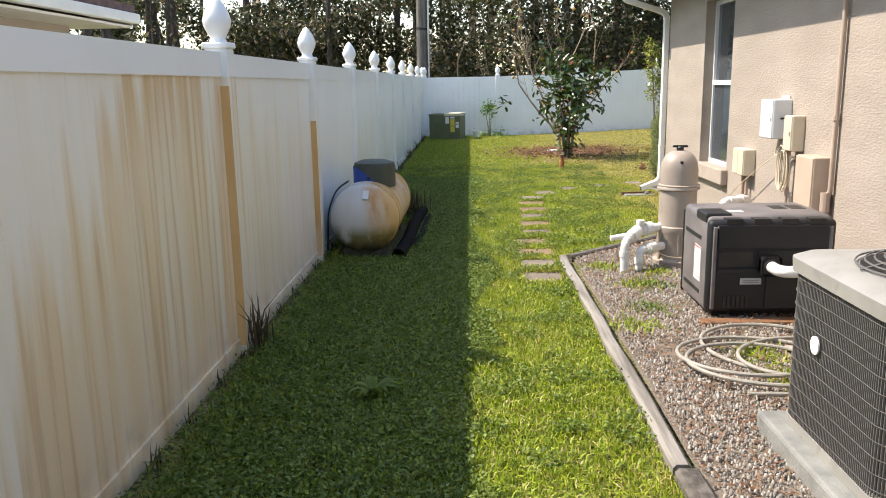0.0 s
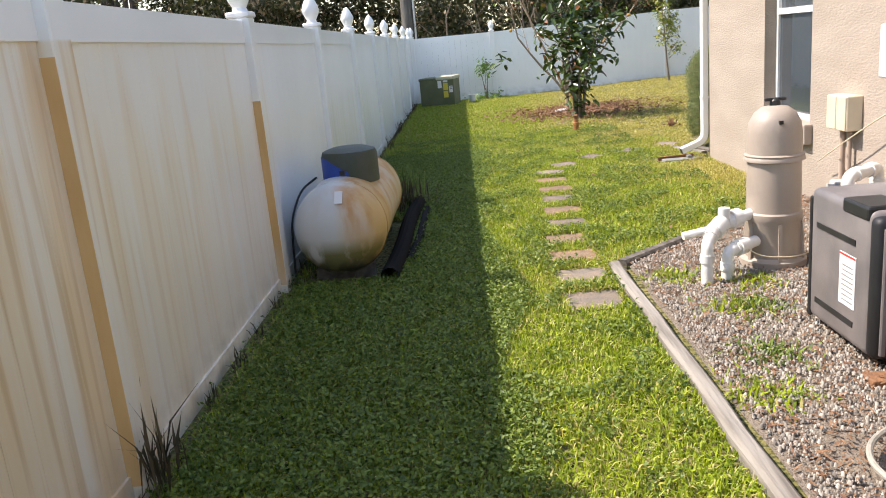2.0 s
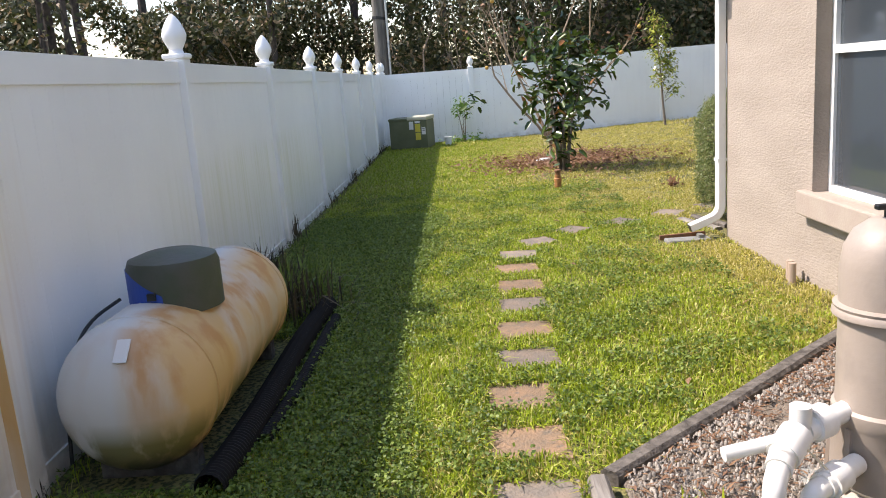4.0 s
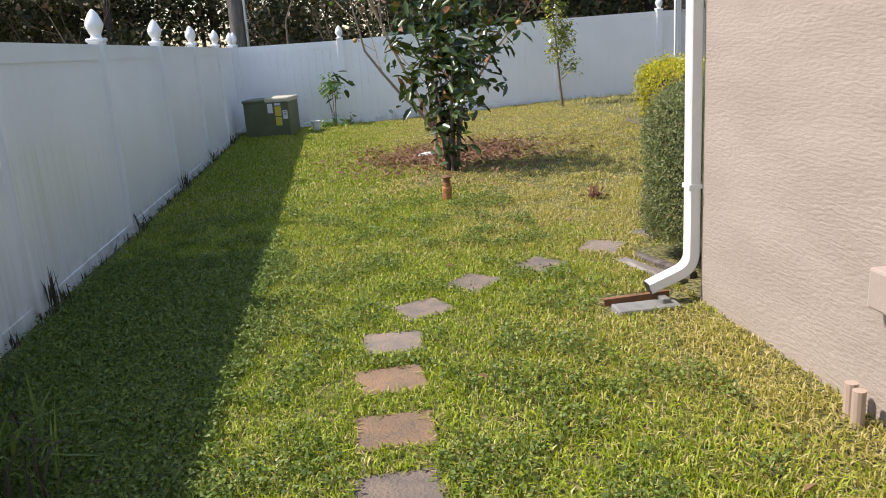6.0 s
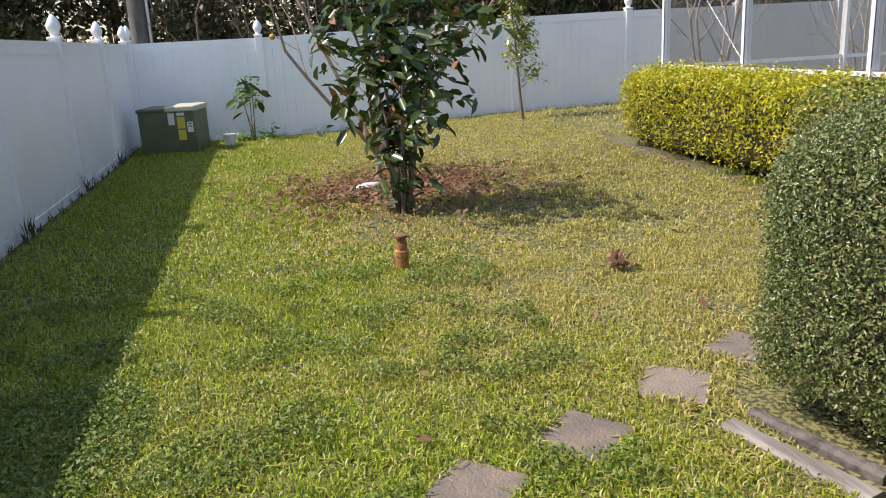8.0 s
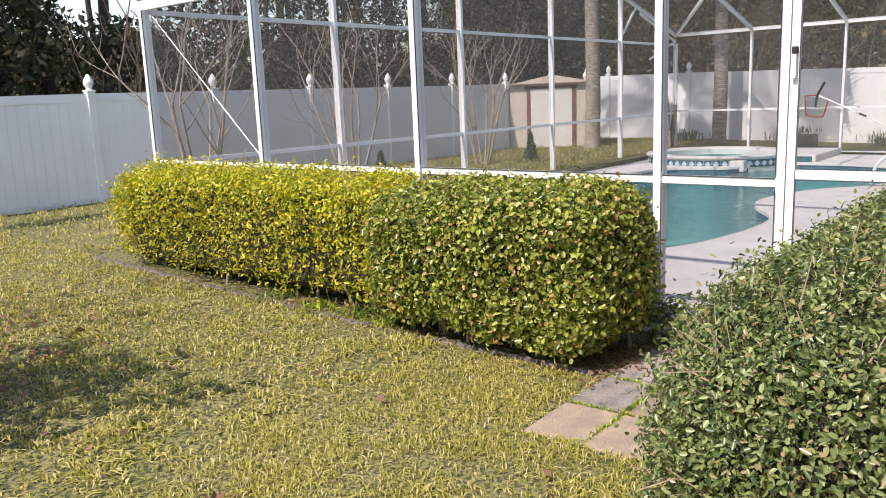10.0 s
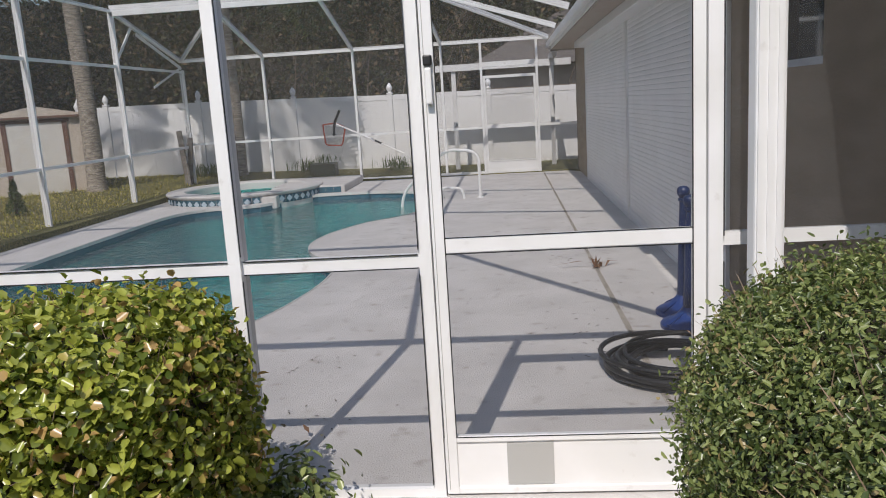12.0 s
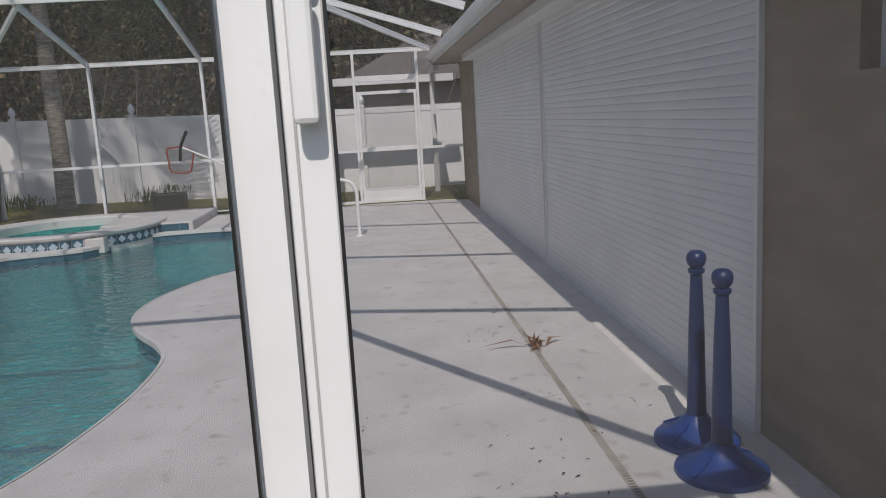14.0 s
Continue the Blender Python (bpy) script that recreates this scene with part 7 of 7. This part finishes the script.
def skimmer():
    t = thing("skimmer_net", "red leaf skimmer net on a pole hung on the screen", "pool net")
    x, y, z = 20.62, 16.22, 1.12
    bm = bmesh.new()
    tube(bm, rounded([(x, y + 0.28, z + 0.2), (x, y + 0.25, z - 0.25), (x, y - 0.12, z - 0.28), (x, y - 0.22, z + 0.12), (x, y, z + 0.22), (x, y + 0.28, z + 0.2)], 0.08), 0.016, 8)
    part("rim", bm, RED_PLASTIC, t, smooth=True)
    bm = bmesh.new()
    tube(bm, [(x - 0.02, y - 0.02, z + 0.2), (x - 0.03, y - 0.95, z - 0.25)], 0.017, 8)
    tube(bm, [(x - 0.03, y - 0.93, z - 0.24), (x - 0.04, y - 1.5, z - 0.52)], 0.013, 8)
    part("pole", bm, WHITE_METAL, t, "pale aluminium telescopic pole")
    bm = bmesh.new()
    tube(bm, [(x - 0.03, y - 0.86, z - 0.205), (x - 0.03, y - 1.0, z - 0.275)], 0.022, 8)
    part("clamp", bm, BLACK, t)
    bm = bmesh.new()
    tube(bm, rounded([(x, y + 0.05, z - 0.05), (x, y + 0.03, z + 0.2), (x, y - 0.12, z + 0.5)], 0.1), 0.03, 8)
    part("handle", bm, BLACK, t)
    bm = bmesh.new()
    bm.faces.new([bm.verts.new(p) for p in ((x + 0.01, y + 0.25, z - 0.24), (x + 0.01, y - 0.12, z - 0.27), (x + 0.01, y - 0.2, z + 0.12), (x + 0.01, y + 0.25, z + 0.19))])
    part("net", bm, SCREEN, t)


skimmer()


def planter(x, y):
    t = thing("planter", "dark square planter with straggly shoots beyond the screen", "planter")
    z = ground_z(x, y)
    bm = bx(x - 0.22, y - 0.3, z - 0.02, x + 0.22, y + 0.3, z + 0.3, bevel=0.02)
    part("pot", bm, DARK_GREEN, t)
    rng = np.random.default_rng(6)
    p = np.stack([x + rng.normal(0, 0.12, 90), y + rng.normal(0, 0.18, 90), np.full(90, z + 0.28)], 1)
    quads("shoots", blades(p, 0.24, 0.014, 0.7, rng), LEAF_PALM, t)["kind"] = "stuff"


planter(21.9, 16.85)
for i, (x, y) in enumerate(((22.6, 15.2), (22.7, 17.4), (22.4, 20.0))):
    tuft("low_shrub", x, y, 160, 0.35, 0.2, 0.02, LEAF_PALM, "low spiky shrub before the white fence", "shrub", "shrubs behind the pool", 0.8, 140 + i)


def far_porch():
    t = thing("pergola", "white timber porch frame outside the far screen door", "pergola")
    for y in (11.3, 13.6):
        part("post", bx(22.2, y, 0, 22.3, y + 0.1, 2.35), WHITE_METAL, t)
    part("beam", bx(22.15, 10.9, 2.35, 22.35, 14.2, 2.5), WHITE_METAL, t)
    part("beam", bx(21.0, 11.3, 2.5, 22.35, 11.4, 2.6), WHITE_METAL, t)
    h = thing("far_house", "grey-roofed house beyond the white fence", "house")
    part("wall", bx(27.5, 6.0, 0, 33.0, 13.0, 2.6), STUCCO, h)
    bm = bmesh.new()
    vs = [bm.verts.new(p) for p in ((27.0, 5.4, 2.6), (33.5, 5.4, 2.6), (33.5, 13.6, 2.6), (27.0, 13.6, 2.6), (30.2, 8.5, 4.4), (30.2, 10.5, 4.4))]
    for f in ((0, 1, 4), (1, 2, 5, 4), (2, 3, 5), (3, 0, 4, 5), (3, 2, 1, 0)):
        bm.faces.new([vs[i] for i in f])
    part("roof", bm, SHINGLE_GREY, h)


far_porch()


def small_bush(x, y, h, seed):
    rng = np.random.default_rng(seed)
    t = thing("small_conical_bush", "small upright dark green bush in the grass behind the pool", "bush", "small bushes behind the pool")
    z = ground_z(x, y)
    bm = bmesh.new()
    for k in range(7):
        a = k * 0.9
        tube(bm, [(x, y, z - 0.03), (x + 0.06 * math.cos(a), y + 0.06 * math.sin(a), z + h * 0.5), (x + 0.03 * math.cos(a), y + 0.03 * math.sin(a), z + h * 0.9)], [0.012, 0.008, 0.003], 5)
    part("stems", bm, BARK, t)
    f = rng.random(900)
    a, w = rng.uniform(0, 6.28, 900), 0.17 * (1.05 - f) * rng.uniform(0.6, 1.1, 900)
    q = np.stack([x + w * np.cos(a), y + w * np.sin(a), z + 0.06 + h * f], 1)
    oval_leaves("foliage", q, np.stack([np.cos(a), np.sin(a), np.full(900, 0.6)], 1), 0.05, 0.02, LEAF_PALM, t, 0.5, rng=rng)


small_bush(16.2, 21.0, 0.55, 301)
small_bush(11.4, 21.0, 0.52, 302)


def lawn_bits():
    bm = bmesh.new()
    bmesh.ops.create_icosphere(bm, subdivisions=3, radius=0.1)
    for v in bm.verts:
        v.co = Vector((v.co.x * 1.5, v.co.y, v.co.z * 0.45)) * (1 + 0.18 * noise.noise(v.co * 14))
    turned(bm, pose(1.81, 17.57, ground_z(1.81, 17.57) + 0.045, 0, 0, 20))
    tagged(put("flat_stone", bm, CONCRETE, smooth=True), "pale flat stone lying in the leaf litter", "stone")
    rng = np.random.default_rng(17)
    p = np.array([2.98, 13.88, 0.06]) + rng.normal(0, 1, (26, 3)) * np.array([0.035, 0.025, 0.012])
    tagged(quads("dead_leaf_clump", leaves(p, rng.normal(0, 0.5, (26, 3)) + np.array([0, 0, 1.0]), 0.085, 0.05, 0.5, 0.35, rng=rng), LEAF_DRY), "clump of curled brown dead leaves on the lawn", "dead leaves", kind="stuff")


lawn_bits()


# ---- fallen leaves ----
def litter():
    rng = np.random.default_rng(31)

    def scatter(n, cx, cy, sx, sy):
        p = np.stack([cx + rng.normal(0, sx, n), cy + rng.normal(0, sy, n), np.zeros(n)], 1)
        p[:, 2] = [ground_z(a, b) + 0.05 for a, b in p[:, :2]]
        return p

    p = np.concatenate([scatter(2800, 2.15, 17.6, 0.62, 0.62), scatter(600, 2.3, 16.9, 0.9, 0.7), scatter(50, 3.0, 13.0, 1.5, 2.0)])
    q = leaves(p, np.tile([0, 0, 1.0], (len(p), 1)), 0.07, 0.04, 0.35, 0.2, rng=rng)
    tagged(quads("fallen_leaves", q, LEAF_DRY), "brown fallen leaves lying under the bare tree", "leaf litter", kind="stuff")
    p = np.concatenate([scatter(200, 5.65, 13.42, 0.30, 0.05), scatter(700, 5.42, 15.6, 0.11, 1.6), scatter(40, 6.1, 13.08, 0.06, 0.1), scatter(8, 5.2, 13.03, 0.5, 0.25)])
    p[:, 2] -= 0.026
    q = leaves(p, np.tile([0, 0, 1.0], (len(p), 1)), 0.038, 0.02, 0.12, 0.08, rng=rng)
    tagged(quads("hedge_litter", q, LEAF_DRY), "reddish dead leaves lying along the foot of the hedge", "leaf litter", kind="stuff")


litter()


def deck_debris():
    rng = np.random.default_rng(44)
    spots = [(rng.uniform(7.0, 16.0), rng.uniform(11.2, 14.0), rng.uniform(0.05, 0.22)) for i in range(15)]
    p = np.concatenate([np.stack([x + rng.normal(0, s, 12), y + rng.normal(0, s, 12), np.full(12, 0.027)], 1) for x, y, s in spots])
    inside = (p[:, 1] < 14.1) & (p[:, 1] > 11.0)
    p = p[inside]
    q = leaves(p, np.tile([0, 0, 1.0], (len(p), 1)), 0.034, 0.008, 0.06, 0.3, rng=rng)
    tagged(quads("deck_debris", q, DEAD), "bits of dry leaf and twig lying on the pool deck", "leaf litter", kind="stuff")


deck_debris()


def grey_planks():
    for x, y, h, turn, lean in ((20.42, 19.62, 1.25, 10, 4), (20.62, 19.66, 1.08, -8, -6)):
        bm = bx(-0.06, -0.016, 0.0, 0.06, 0.016, h, bevel=0.004, seg=1)
        ob = put("fence_board", bm, TIMBER)
        ob.matrix_world = pose(x, y, ground_z(x, y) - 0.02, 0, lean, turn + 90)
        tagged(ob, "weathered grey board standing by the enclosure's corner", "board", "boards by the enclosure corner")


grey_planks()


def door_shrub():
    rng = np.random.default_rng(9)
    t = thing("low_shrub", "small dark green shrub at the hedge's foot beside the door", "shrub")
    p = np.array([6.03, 13.36, 0.16]) + rng.normal(0, 1, (500, 3)) * np.array([0.10, 0.09, 0.08])
    p[:, 2] = np.maximum(p[:, 2], 0.04)
    oval_leaves("foliage", p, (p - np.array([6.03, 13.36, 0.05])) * 6, 0.045, 0.022, LEAF_SMALL, t, 0.6, rng=rng)
    bm = bmesh.new()
    for k in range(5):
        tube(bm, [(6.03, 13.36, -0.02), (6.03 + 0.1 * math.cos(k * 1.3), 13.36 + 0.1 * math.sin(k * 1.3), 0.2)], [0.006, 0.003], 5)
    part("stems", bm, BARK, t)


door_shrub()
for i, (x, y) in enumerate(((5.36, 15.2), (5.38, 15.5), (5.36, 15.95), (5.4, 16.5), (5.42, 15.1))):
    tuft("hedge_foot_weed", x, y, 90, 0.07, 0.09, 0.016, CLOVER if i % 2 else GRASS, "low bright green weeds at the foot of the hedge", "weed", "weeds at the hedge foot", 1.3, 170 + i)


def grab_bar():
    t = thing("grab_bar", "low white tubular grab bar at the pool's edge", "grab bar")
    bm = bmesh.new()
    tube(bm, rounded([(16.5, 13.22, 0.0), (16.5, 13.25, 0.2), (16.55, 13.62, 0.22), (16.57, 13.82, 0.05), (16.57, 13.9, -0.3)], 0.1, 6), 0.024, 10)
    part("rail", bm, WHITE_METAL, t, smooth=True)


grab_bar()


# ---- grass ----
def on_stone(x, y):
    hit = np.zeros(len(x), bool)
    for sx, sy, turn, k in STONES:
        a = math.radians(-turn)
        dx, dy = x - sx, y - sy
        u, v = dx * math.cos(a) - dy * math.sin(a), dx * math.sin(a) + dy * math.cos(a)
        hit |= (np.abs(u) < 0.155) & (np.abs(v) < 0.138)
    return hit


def lawn():
    rng = np.random.default_rng(12)

    def area(n, x0, x1, y0, y1):
        x, y = rng.uniform(x0, x1, n), rng.uniform(y0, y1, n)
        bed = (x > 0.76) & (y < 6.95) | (x > 0.80) & (x - 0.8 > (y - 6.85) * 1.1 - 0.03) & (y > 6.85) & (y < 8.5)
        bad = (x > 2.6) & (y < 10.95) | bed | on_stone(x, y) | (x > 4.38) & (y > 12.1) & (y < 13.42) | (x > 5.27) & (y > 11) & (y < 19.5) | (x > 2.6) & (y < 12.05) & (y > 10.9) & (x < 5.4)
        bad |= (x < -1.27) & (rng.random(len(x)) < 0.8)
        bad |= (np.abs(x + 0.99) < 0.30) & (y > 6.95) & (y < 8.8)
        bad |= (x > 2.0) & (x < 2.55) & (y > 10.78) & (y < 11.1)
        x, y = x[~bad], y[~bad]
        z = np.array([ground_z(a, b) for a, b in zip(x, y)])
        f = np.array([noise.noise((a * 1.1, b * 1.1, 0.5)) for a, b in zip(x, y)])
        g = np.array([noise.noise((a * 4.5, b * 4.5, 7.5)) for a, b in zip(x, y)])
        return np.stack([x, y, z], 1), f, g

    green, dry, clover = [], [], []
    for n, box_, h, w in ((350000, (-1.36, 2.62, 0.9, 9.0), 0.050, 0.0064), (330000, (-1.36, 5.2, 9.0, 14.5), 0.042, 0.0068), (180000, (-1.36, 5.4, 14.5, 23.7), 0.045, 0.0115),
                          (22000, (5.4, 23.4, 19.5, 23.7), 0.08, 0.02), (9000, (20.9, 23.5, 10.5, 19.5), 0.08, 0.02)):
        p, f, g = area(n, *box_)
        x, y = p[:, 0], p[:, 1]
        # ground cover near the fence, drier turf by the house and at the back
        cl = (x < 0.05 + 0.3 * f) & (y < 13) & (rng.random(len(x)) < 0.5) | (x < 2.2) & (y < 15) & (g > 0.12) & (rng.random(len(x)) < 0.3)
        dryness = 0.08 + 0.95 * np.clip((x - 1.0) / 1.6, 0, 1) * np.clip((y - 6.5) / 3.0, 0, 1) + 0.30 * np.clip((y - 12.0) / 3.0, 0, 1) * np.clip((x + 0.6) / 1.6, 0, 1) + 0.55 * f + 0.35 * g
        dr = (rng.random(len(x)) < dryness) & ~cl
        thin = (rng.random(len(x)) < np.clip(0.98 + 0.55 * g - 0.5 * (dryness > 0.75), 0.15, 1))
        gr = ~cl & ~dr & thin
        hh = h * (1 + 0.35 * g)[:, None]
        green.append(blades(p[gr], hh[gr], w, 0.95, rng))
        dry.append(blades(p[dr & thin], hh[dr & thin] * 0.85, w, 1.2, rng))
        c = np.repeat(p[cl], 2, axis=0)
        c[:, :2] += rng.normal(0, 0.012, (len(c), 2))
        c[:, 2] += rng.uniform(0.012, 0.065, len(c))
        clover.append(leaves(c, np.tile([0, 0, 1.0], (len(c), 1)), 0.021, 0.013, 0.6, 0.15, rng=rng))
    # grass in the joints of the path
    n = 650
    u = rng.random(n)
    along = np.stack([4.35 + 1.3 * u, np.where(rng.random(n) < 0.6, 13.10, 12.78) + rng.normal(0, 0.008, n), np.full(n, 0.0)], 1)
    cross = np.stack([4.82 + 0.44 * (rng.random(n) < 0.4) + rng.normal(0, 0.008, n), 12.46 + 0.96 * rng.random(n), np.full(n, 0.0)], 1)
    green.append(blades(np.concatenate([along, cross]), 0.028, 0.006, 0.8, rng))
    # taller grass along the fence foot
    n = 1500
    p = np.stack([-1.3 + np.abs(rng.normal(0, 0.05, n)), rng.uniform(1, 23.5, n), np.zeros(n)], 1)
    green.append(blades(p, 0.06, 0.006, 0.7, rng))
    n = 700
    p = np.stack([-1.35 + np.abs(rng.normal(0, 0.03, n)), np.round(rng.uniform(1, 23.5, n) * 2.3) / 2.3 + rng.normal(0, 0.03, n), np.zeros(n)], 1)
    tagged(quads("fence_foot_weeds", blades(p, 0.10, 0.008, 0.4, rng), DEAD), "thin dark weeds along the foot of the fence", "weeds", kind="stuff")
    tagged(quads("grass", np.concatenate(green), GRASS), "coarse green lawn grass blades", "grass", kind="stuff")
    tagged(quads("dry_grass", np.concatenate(dry), GRASS_DRY), "straw-coloured dry blades in the lawn", "grass", kind="stuff")
    tagged(quads("ground_cover", np.concatenate(clover), CLOVER), "low broad-leaved weeds spread through the shaded lawn", "ground cover", kind="stuff")


lawn()
